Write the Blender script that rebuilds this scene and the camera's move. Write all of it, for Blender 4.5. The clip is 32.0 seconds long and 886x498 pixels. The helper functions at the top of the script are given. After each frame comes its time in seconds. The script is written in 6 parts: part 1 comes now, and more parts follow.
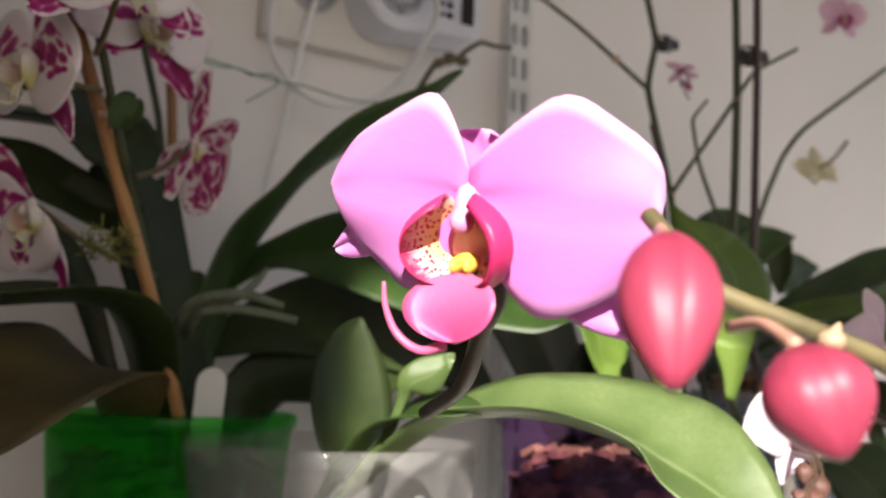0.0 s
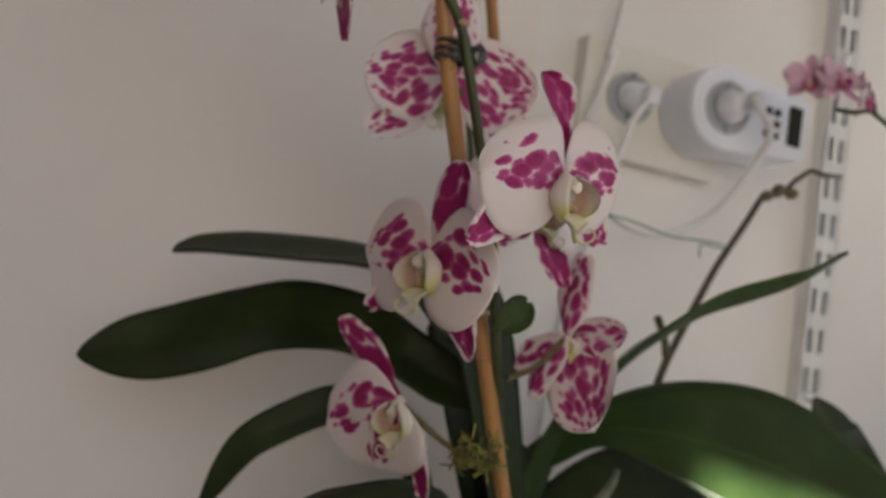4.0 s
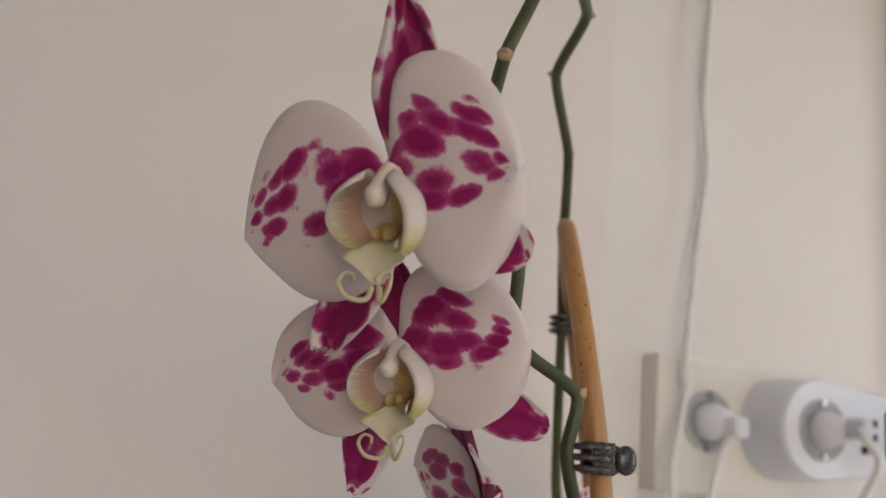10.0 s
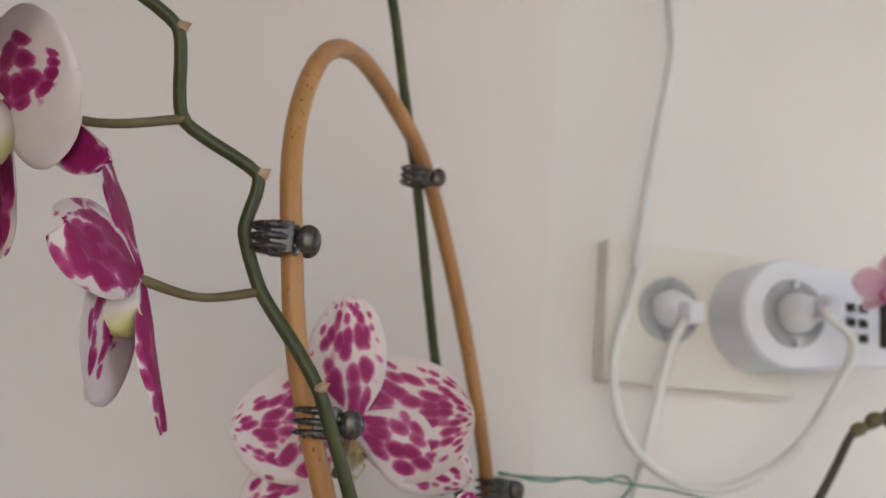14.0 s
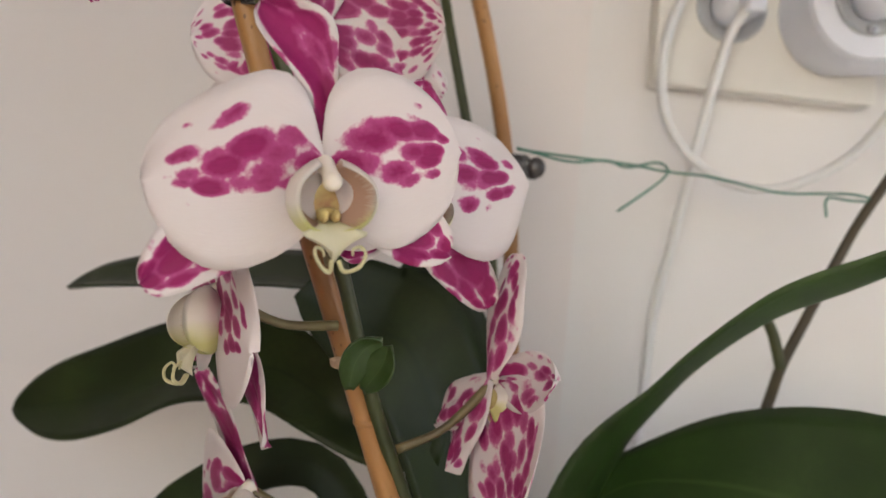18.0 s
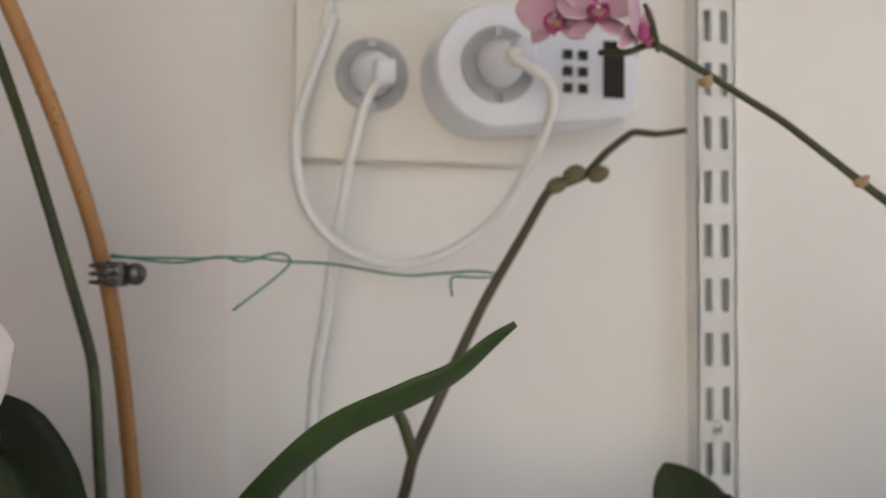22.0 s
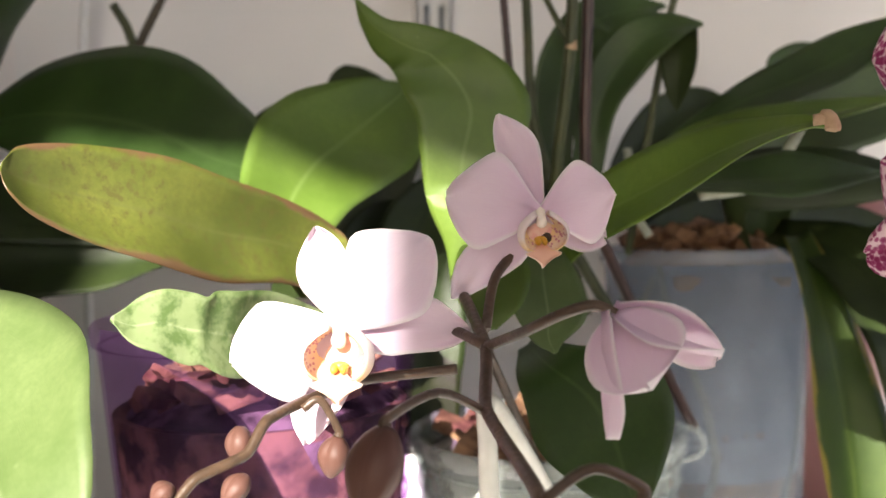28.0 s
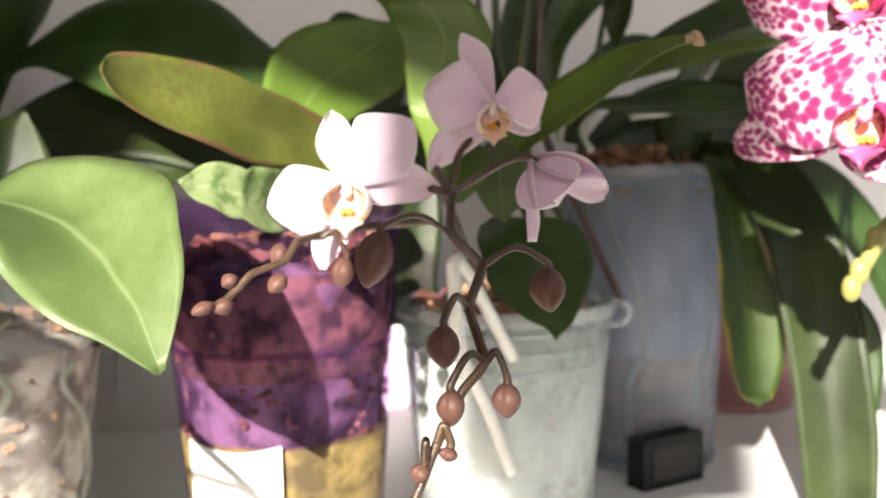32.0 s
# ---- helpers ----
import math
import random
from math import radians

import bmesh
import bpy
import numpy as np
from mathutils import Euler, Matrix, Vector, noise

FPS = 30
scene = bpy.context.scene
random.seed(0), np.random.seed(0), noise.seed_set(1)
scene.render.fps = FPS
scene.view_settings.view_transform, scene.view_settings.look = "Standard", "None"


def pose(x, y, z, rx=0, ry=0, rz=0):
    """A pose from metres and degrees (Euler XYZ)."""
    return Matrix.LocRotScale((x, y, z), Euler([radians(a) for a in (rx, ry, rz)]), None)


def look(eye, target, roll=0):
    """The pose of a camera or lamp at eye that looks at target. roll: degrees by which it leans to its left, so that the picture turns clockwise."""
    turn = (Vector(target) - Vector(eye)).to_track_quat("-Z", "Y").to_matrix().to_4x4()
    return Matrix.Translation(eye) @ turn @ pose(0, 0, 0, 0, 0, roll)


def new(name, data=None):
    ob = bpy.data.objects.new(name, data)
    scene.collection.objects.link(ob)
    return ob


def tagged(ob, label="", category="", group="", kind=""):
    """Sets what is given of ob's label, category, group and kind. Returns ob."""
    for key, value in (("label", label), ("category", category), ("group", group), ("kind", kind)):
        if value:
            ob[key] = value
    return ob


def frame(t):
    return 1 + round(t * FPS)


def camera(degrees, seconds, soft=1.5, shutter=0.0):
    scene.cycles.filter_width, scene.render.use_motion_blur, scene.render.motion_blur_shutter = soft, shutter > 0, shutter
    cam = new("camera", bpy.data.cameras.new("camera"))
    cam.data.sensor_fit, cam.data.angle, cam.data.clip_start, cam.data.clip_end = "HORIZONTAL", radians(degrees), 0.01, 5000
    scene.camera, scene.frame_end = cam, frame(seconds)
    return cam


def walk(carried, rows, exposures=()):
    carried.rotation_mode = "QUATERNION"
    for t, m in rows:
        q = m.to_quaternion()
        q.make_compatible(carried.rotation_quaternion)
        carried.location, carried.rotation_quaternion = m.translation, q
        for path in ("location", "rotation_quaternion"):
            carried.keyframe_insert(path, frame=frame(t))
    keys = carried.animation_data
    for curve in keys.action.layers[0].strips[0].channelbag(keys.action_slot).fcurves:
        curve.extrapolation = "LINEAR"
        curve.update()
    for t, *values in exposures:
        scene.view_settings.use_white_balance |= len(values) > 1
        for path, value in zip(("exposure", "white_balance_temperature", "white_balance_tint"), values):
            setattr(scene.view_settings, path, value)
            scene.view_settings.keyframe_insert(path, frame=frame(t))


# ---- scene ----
cam = camera(51.0, 32.0, 1.5)
cam.data.dof.use_dof = True
cam.data.dof.focus_distance = 0.25
cam.data.dof.aperture_fstop = 14.0
PATH = [
    (0, (0.073, 0.028, 1.141), (1.1, 1.721, 1.422), 1.9),
    (0.5, (0.064, 0.026, 1.151), (1.088, 1.721, 1.431), 2.0),
    (1, (0.049, 0.027, 1.164), (1.044, 1.74, 1.436), 2.3),
    (1.5, (0.038, 0.029, 1.181), (0.991, 1.767, 1.446), 2.6),
    (2, (0.027, 0.046, 1.197), (0.952, 1.8, 1.46), 3.6),
    (2.5, (0.014, 0.068, 1.216), (0.89, 1.849, 1.468), 5.1),
    (3, (0.006, 0.084, 1.227), (0.82, 1.895, 1.468), 6.3),
    (3.5, (-0.01, 0.1, 1.235), (0.767, 1.929, 1.46), 7.9),
    (5.5, (-0.021, 0.194, 1.253), (0.709, 2.038, 1.506), 10.8),
    (6, (-0.029, 0.212, 1.269), (0.704, 2.055, 1.527), 11.0),
    (6.5, (-0.041, 0.229, 1.293), (0.704, 2.069, 1.537), 11.0),
    (7, (-0.056, 0.243, 1.32), (0.717, 2.072, 1.559), 11.4),
    (7.5, (-0.058, 0.253, 1.339), (0.728, 2.072, 1.61), 9.4),
    (8, (-0.055, 0.26, 1.356), (0.75, 2.068, 1.645), 8.1),
    (8.5, (-0.053, 0.254, 1.376), (0.771, 2.053, 1.666), 8.5),
    (9, (-0.06, 0.244, 1.39), (0.783, 2.022, 1.743), 5.3),
    (9.5, (-0.064, 0.237, 1.41), (0.772, 2.015, 1.783), 5.5),
    (10, (-0.071, 0.226, 1.42), (0.764, 1.995, 1.84), 4.7),
    (10.5, (-0.067, 0.219, 1.433), (0.76, 1.986, 1.875), 4.6),
    (11, (-0.05, 0.212, 1.447), (0.773, 1.976, 1.908), 5.5),
    (11.5, (-0.043, 0.195, 1.461), (0.77, 1.962, 1.928), 4.1),
    (12, (-0.032, 0.177, 1.458), (0.774, 1.941, 1.948), 3.8),
    (12.5, (-0.012, 0.163, 1.435), (0.75, 1.944, 1.932), 4.0),
    (13, (0.019, 0.156, 1.413), (0.718, 1.961, 1.913), 4.2),
    (13.5, (0.062, 0.168, 1.4), (0.689, 2.007, 1.874), 3.9),
    (14, (0.088, 0.187, 1.366), (0.531, 2.097, 1.759), 4.6),
    (14.5, (0.118, 0.205, 1.342), (0.435, 2.161, 1.613), 6.2),
    (15, (0.135, 0.211, 1.318), (0.348, 2.186, 1.549), 5.5),
    (15.5, (0.138, 0.207, 1.306), (0.32, 2.192, 1.464), 5.8),
    (17.5, (0.154, 0.203, 1.288), (0.317, 2.195, 1.349), 5.0),
    (18, (0.16, 0.204, 1.288), (0.327, 2.196, 1.354), 4.9),
    (18.5, (0.174, 0.207, 1.297), (0.381, 2.195, 1.368), 4.7),
    (19, (0.189, 0.215, 1.299), (0.456, 2.196, 1.374), 3.6),
    (19.5, (0.204, 0.228, 1.313), (0.596, 2.187, 1.392), 3.4),
    (20, (0.244, 0.224, 1.324), (0.596, 2.192, 1.387), 1.7),
    (20.5, (0.257, 0.222, 1.333), (0.653, 2.182, 1.381), 1.2),
    (21, (0.261, 0.219, 1.335), (0.704, 2.168, 1.401), 0.5),
    (21.5, (0.265, 0.21, 1.324), (0.713, 2.156, 1.432), 0.9),
    (22, (0.268, 0.206, 1.341), (0.745, 2.147, 1.407), 0.2),
    (22.5, (0.28, 0.184, 1.35), (0.752, 2.127, 1.398), -0.0),
    (23, (0.312, 0.154, 1.325), (0.791, 2.095, 1.379), -0.3),
    (23.5, (0.347, 0.119, 1.288), (0.834, 2.057, 1.356), -0.6),
    (24, (0.362, 0.097, 1.25), (0.856, 2.035, 1.285), -0.6),
    (24.5, (0.374, 0.089, 1.232), (0.858, 2.029, 1.209), -0.8),
    (25, (0.373, 0.082, 1.216), (0.856, 2.022, 1.161), -0.9),
    (25.5, (0.383, 0.071, 1.209), (0.859, 2.012, 1.138), -0.9),
    (27.5, (0.397, 0.05, 1.164), (0.865, 1.995, 1.126), -1.6),
    (28, (0.394, 0.049, 1.165), (0.882, 1.987, 1.078), -1.5),
    (28.5, (0.391, 0.043, 1.157), (0.886, 1.978, 1.051), -1.4),
    (29, (0.395, 0.04, 1.15), (0.902, 1.971, 1.033), -1.1),
    (29.5, (0.395, 0.035, 1.147), (0.907, 1.963, 0.997), -1.1),
    (30, (0.386, 0.024, 1.143), (0.896, 1.952, 0.989), -1.0),
    (30.5, (0.383, 0.009, 1.139), (0.896, 1.936, 0.983), -1.0),
    (31, (0.377, -0.008, 1.137), (0.889, 1.919, 0.981), -1.0),
    (31.5, (0.371, -0.03, 1.135), (0.884, 1.896, 0.976), -0.9),
    (32, (0.37, -0.051, 1.136), (0.891, 1.874, 0.979), -1.0),
]
EXPOSURES = [(0, 1.45, 6500, 14), (1, 1.65, 6500, 13), (2, 2.05, 6450, 10), (3, 1.82, 6450, 10), (6, 2.25, 6500, 12), (9, 2.32, 6500, 12), (10.5, 2.35, 6350, 11), (12, 2.39, 6150, 9), (13.5, 2.37, 6150, 9), (15, 2.47, 6400, 10), (17.5, 2.6, 6500, 10), (19, 2.5, 6450, 11), (21, 2.3, 6400, 10), (23, 2.2, 6400, 10), (25, 2.15, 6500, 10), (27, 2.05, 6600, 11), (32, 1.77, 6600, 12)]
walk(cam, [(t, look(eye, target, roll)) for t, eye, target, roll in PATH], EXPOSURES)


# ---- light ----
SUN_WAY = Vector((0.50, 0.83, -0.50)).normalized()
world = bpy.data.worlds.new("world")
scene.world = world
world.use_nodes = True
wt = world.node_tree
sky = wt.nodes.new("ShaderNodeTexSky")
sky.sky_type = 'NISHITA'
sky.sun_disc = False
sky.sun_elevation = math.asin(-SUN_WAY.z)
sky.sun_rotation = math.atan2(-SUN_WAY.x, -SUN_WAY.y)
wt.links.new(sky.outputs[0], wt.nodes["Background"].inputs[0])
wt.nodes["Background"].inputs[1].default_value = 0.05

sun = new("sun", bpy.data.lights.new("sun", 'SUN'))
sun.data.energy = 5.0
sun.data.angle = radians(0.6)
sun.data.color = (1.0, 0.94, 0.84)
sun.matrix_world = look((0, 0, 3), Vector((0, 0, 3)) + SUN_WAY)


def opening_light(name, x, z, y, wide, high, way, watts, colour):
    lamp = new(name, bpy.data.lights.new(name, 'AREA'))
    lamp.data.shape = 'RECTANGLE'
    lamp.data.size, lamp.data.size_y = wide, high
    lamp.data.energy = watts
    lamp.data.color = colour
    c = Vector((x, y, z))
    lamp.matrix_world = look(c, c + Vector(way))
    return lamp


WIN_Y = -1.2
WIN = (-0.815, 0.45)
WIN_Z = (0.95, 2.36)
# Unseen blocker in the front opening, added to cut the sun patches.
SUN_BLOCK = (-0.525, -0.385, 2.01)
# Unseen right-hand opening, added to bring light from that side.
SIDE_X = 2.1
SIDE_Y = (-0.95, 0.05)
opening_light("opening_skylight", (WIN[0] + WIN[1]) / 2, 1.49, WIN_Y - 0.05, WIN[1] - WIN[0] - 0.04, 1.06, (0, 1, 0), 0.54, (1.0, 0.95, 0.93))
# Fill lamp in the added side opening, to brighten from the right.
opening_light("opening_skylight", SIDE_X + 0.12, (WIN_Z[0] + WIN_Z[1]) / 2, sum(SIDE_Y) / 2, SIDE_Y[1] - SIDE_Y[0] - 0.04, WIN_Z[1] - WIN_Z[0] - 0.04, (-1, 0, 0), 1.66, (0.97, 0.97, 1.0))


# ---- materials ----
def mat(name, rough=0.5, metal=0.0, spec=0.5):
    m = bpy.data.materials.new(name)
    m.use_nodes = True
    b = m.node_tree.nodes["Principled BSDF"]
    b.inputs["Roughness"].default_value = rough
    b.inputs["Metallic"].default_value = metal
    b.inputs["Specular IOR Level"].default_value = spec
    return m, m.node_tree, b


def node(nt, kind, **values):
    n = nt.nodes.new("ShaderNode" + kind)
    for k, v in values.items():
        n.inputs[k.replace("_", " ")].default_value = v
    return n


def ramp(nt, src, stops):
    r = nt.nodes.new("ShaderNodeValToRGB")
    e = r.color_ramp.elements
    while len(e) < len(stops):
        e.new(0.5)
    for k, (p, c) in enumerate(stops):
        e[k].position = p
        e[k].color = (*c, 1) if len(c) == 3 else c
    nt.links.new(src, r.inputs[0])
    return r.outputs[0]


def bump(nt, bsdf, src, strength, dist):
    b = node(nt, "Bump", Strength=strength, Distance=dist)
    nt.links.new(src, b.inputs["Height"])
    nt.links.new(b.outputs[0], bsdf.inputs["Normal"])


def mixed(nt, fac, a, b):
    n = nt.nodes.new("ShaderNodeMix")
    n.data_type = 'RGBA'
    for slot, v in ((0, fac), (6, a), (7, b)):
        if isinstance(v, (int, float)):
            n.inputs[slot].default_value = v
        elif isinstance(v, tuple):
            n.inputs[slot].default_value = (*v, 1)
        else:
            nt.links.new(v, n.inputs[slot])
    return n.outputs[2]


def calc(nt, op, a, b=0.0, c=None):
    n = nt.nodes.new("ShaderNodeMath")
    n.operation = op
    for slot, v in enumerate((a, b) if c is None else (a, b, c)):
        if isinstance(v, (int, float)):
            n.inputs[slot].default_value = v
        else:
            nt.links.new(v, n.inputs[slot])
    return n.outputs[0]


def coords(nt, kind="Object"):
    return nt.nodes.new("ShaderNodeTexCoord").outputs[kind]


def noisy(nt, scale, detail=4.0, rough=0.55, vec=None, stretch=None):
    v = vec if vec is not None else coords(nt)
    if stretch:
        mp = nt.nodes.new("ShaderNodeMapping")
        mp.inputs["Scale"].default_value = stretch
        nt.links.new(v, mp.inputs[0])
        v = mp.outputs[0]
    n = node(nt, "TexNoise", Scale=scale, Detail=detail, Roughness=rough)
    nt.links.new(v, n.inputs["Vector"])
    return n.outputs["Fac"]


def mottled(name, dark, light, scale, rough=0.5, metal=0.0, spec=0.5, bumpy=0.0, bscale=None, stretch=None, span=(0.3, 0.7)):
    m, nt, b = mat(name, rough, metal, spec)
    big = noisy(nt, scale, 5.0, 0.6, stretch=stretch)
    col = ramp(nt, big, [(span[0], dark), (span[1], light)])
    nt.links.new(col, b.inputs["Base Color"])
    fine = noisy(nt, (bscale or scale * 6), 3.0)
    rr = calc(nt, 'MULTIPLY_ADD', fine, 0.25, max(rough - 0.12, 0.02))
    nt.links.new(rr, b.inputs["Roughness"])
    if bumpy:
        bump(nt, b, fine, bumpy, 0.001)
    return m


def thin_leafy(name, build, trans=0.3, rough=0.4, spec=0.5):
    """Petal or leaf tissue: a surface that lets some light through."""
    m, nt, b = mat(name, rough, 0.0, spec)
    col = build(nt, b)
    nt.links.new(col, b.inputs["Base Color"])
    t = nt.nodes.new("ShaderNodeBsdfTranslucent")
    nt.links.new(col, t.inputs[0])
    mx = nt.nodes.new("ShaderNodeMixShader")
    mx.inputs[0].default_value = trans
    nt.links.new(b.outputs[0], mx.inputs[1])
    nt.links.new(t.outputs[0], mx.inputs[2])
    nt.links.new(mx.outputs[0], nt.nodes["Material Output"].inputs[0])
    return m


def uv_split(nt):
    s = nt.nodes.new("ShaderNodeSeparateXYZ")
    nt.links.new(coords(nt, "UV"), s.inputs[0])
    return s.outputs[0], s.outputs[1]


def leaf_colour(dark, light, rib, patch=None, speck=None, speck_scale=240.0, limit=0.5):
    """Leaf blade: mottled ground, lengthwise veins, a midrib, tiny pale scars; patch browns the edge, speck is a fine second colour."""
    def build(nt, b):
        u, v = uv_split(nt)
        n = noisy(nt, 22.0, 4.0)
        deep = tuple(c * 0.55 for c in dark)
        col = ramp(nt, n, [(0.26, deep), (0.44, dark), (0.74, light)])
        streak = noisy(nt, 30.0, 3.0, vec=coords(nt, "UV"), stretch=(9.0, 0.5, 1.0))
        col = mixed(nt, calc(nt, 'MULTIPLY', streak, 0.35), col, light)
        fine = noisy(nt, 420.0, 3.0, 0.7)
        col = mixed(nt, ramp(nt, fine, [(0.35, (0.35, 0.35, 0.35)), (0.65, (0, 0, 0))]), col, dark)
        mid = calc(nt, 'ABSOLUTE', calc(nt, 'SUBTRACT', u, 0.5))
        ribm = calc(nt, 'SMOOTH_MIN', 1.0, calc(nt, 'MULTIPLY', mid, 34.0), 0.3)
        col = mixed(nt, calc(nt, 'MULTIPLY', calc(nt, 'SUBTRACT', 1.0, ribm), 0.6), col, rib)
        if speck:
            sp = noisy(nt, speck_scale, 4.0, 0.65)
            big = noisy(nt, 34.0, 3.0)
            col = mixed(nt, ramp(nt, calc(nt, 'ADD', calc(nt, 'MULTIPLY', sp, 0.7), calc(nt, 'MULTIPLY', big, 0.3)), [(limit - 0.05, (0, 0, 0)), (limit + 0.07, (0.85, 0.85, 0.85))]), col, speck)
        if patch:
            edge = ramp(nt, calc(nt, 'ADD', calc(nt, 'MULTIPLY', mid, 1.5), calc(nt, 'MULTIPLY', noisy(nt, 45.0, 5.0), 0.55)), [(0.92, (0, 0, 0)), (1.12, (1, 1, 1))])
            col = mixed(nt, edge, col, patch)
        scar = node(nt, "TexVoronoi", Scale=95.0, Randomness=1.0)
        nt.links.new(coords(nt), scar.inputs["Vector"])
        few = ramp(nt, noisy(nt, 40.0, 2.0), [(0.58, (0, 0, 0)), (0.66, (0.5, 0.5, 0.5))])
        col = mixed(nt, calc(nt, 'MULTIPLY', ramp(nt, scar.outputs["Distance"], [(0.05, (1, 1, 1)), (0.10, (0, 0, 0))]), few), col, rib)
        bump(nt, b, calc(nt, 'ADD', streak, calc(nt, 'MULTIPLY', fine, 0.35)), 0.16, 0.002)
        nt.links.new(calc(nt, 'MULTIPLY_ADD', n, 0.3, 0.22), b.inputs["Roughness"])
        return col
    return build


def spotted_colour(low, gain, base, spot, cell, at=(0.62, 0.5), reach=2.2, cap=0.5, margin=0.0, run=(1.22, 0.72, 1.0)):
    """Petal ground with round blotches of about cell metres, thickest about one spot of the blade, where they run together."""
    def build(nt, b):
        u, v = uv_split(nt)
        vo = node(nt, "TexVoronoi", Scale=1.0 / cell, Randomness=0.85)
        vo.feature = 'SMOOTH_F1'
        vo.inputs["Smoothness"].default_value = 0.16
        span = nt.nodes.new("ShaderNodeUVMap")
        span.uv_map = "Span"
        long = nt.nodes.new("ShaderNodeMapping")
        long.inputs["Scale"].default_value = run
        nt.links.new(span.outputs[0], long.inputs[0])
        own = nt.nodes.new("ShaderNodeObjectInfo")
        nt.links.new(own.outputs["Random"], long.inputs["Location"])
        nt.links.new(long.outputs[0], vo.inputs["Vector"])
        big = noisy(nt, 0.45 / cell, 2.0)
        du = calc(nt, 'MULTIPLY', calc(nt, 'SUBTRACT', u, at[0]), 1.7)
        dv = calc(nt, 'MULTIPLY', calc(nt, 'SUBTRACT', v, at[1]), 0.9)
        far = calc(nt, 'SQRT', calc(nt, 'ADD', calc(nt, 'MULTIPLY', du, du), calc(nt, 'MULTIPLY', dv, dv)))
        near = calc(nt, 'MAXIMUM', 0.0, calc(nt, 'SUBTRACT', 1.0, calc(nt, 'MULTIPLY', far, reach)))
        lim = calc(nt, 'ADD', low, calc(nt, 'MULTIPLY', near, gain))
        lim = calc(nt, 'MINIMUM', calc(nt, 'ADD', lim, calc(nt, 'MULTIPLY', calc(nt, 'SUBTRACT', big, 0.5), 0.7)), cap)
        rim = calc(nt, 'MAXIMUM', calc(nt, 'MULTIPLY', calc(nt, 'ABSOLUTE', calc(nt, 'SUBTRACT', u, 0.5)), 2.0), calc(nt, 'MULTIPLY', v, 0.94))
        lim = calc(nt, 'SUBTRACT', lim, ramp(nt, rim, [(0.66, (0, 0, 0)), (1.0, (margin, margin, margin))]))
        edge = noisy(nt, 5.0 / cell, 3.0)
        d = calc(nt, 'SUBTRACT', calc(nt, 'ADD', lim, calc(nt, 'MULTIPLY', calc(nt, 'SUBTRACT', edge, 0.5), 0.20)), vo.outputs["Distance"])
        fac = calc(nt, 'MULTIPLY_ADD', d, 2.3, 0.5)
        grain = noisy(nt, 1.1 / cell, 4.0, 0.7)
        veins = noisy(nt, 14.0, 2.0, vec=coords(nt, "UV"), stretch=(8.0, 0.6, 1.0))
        ground = mixed(nt, calc(nt, 'MULTIPLY', veins, 0.5), base, (base[0] * 0.93, base[1] * 0.86, base[2] * 0.89))
        dark = mixed(nt, calc(nt, 'MULTIPLY', calc(nt, 'ADD', grain, veins), 0.5), (spot[0] * 1.35, spot[1] * 2.2, spot[2] * 1.5), (spot[0] * 0.55, spot[1] * 0.5, spot[2] * 0.55))
        halo = (min(1, spot[0] * 1.6), spot[1] * 5 + 0.05, min(1, spot[2] * 2.4))
        col = mixed(nt, ramp(nt, fac, [(0.30, (0, 0, 0)), (0.55, (1, 1, 1))]), ground, halo)
        col = mixed(nt, ramp(nt, fac, [(0.42, (0, 0, 0)), (1.0, (1, 1, 1))]), col, dark)
        bump(nt, b, veins, 0.2, 0.001)
        return col
    return build


def petal_plain(base, flush, edge=None):
    def build(nt, b):
        u, v = uv_split(nt)
        veins = noisy(nt, 12.0, 3.0, vec=coords(nt, "UV"), stretch=(9.0, 0.5, 1.0))
        col = mixed(nt, calc(nt, 'MULTIPLY', veins, 0.55), base, flush)
        base_in = calc(nt, 'POWER', calc(nt, 'SUBTRACT', 1.0, v), 2.5)
        col = mixed(nt, calc(nt, 'MULTIPLY', base_in, 0.6), col, flush)
        if edge:
            mid = calc(nt, 'ABSOLUTE', calc(nt, 'SUBTRACT', u, 0.5))
            rim = ramp(nt, calc(nt, 'MAXIMUM', calc(nt, 'MULTIPLY', mid, 2.0), v), [(0.82, (0, 0, 0)), (1.0, (1, 1, 1))])
            col = mixed(nt, rim, col, edge)
        bump(nt, b, veins, 0.12, 0.001)
        return col
    return build


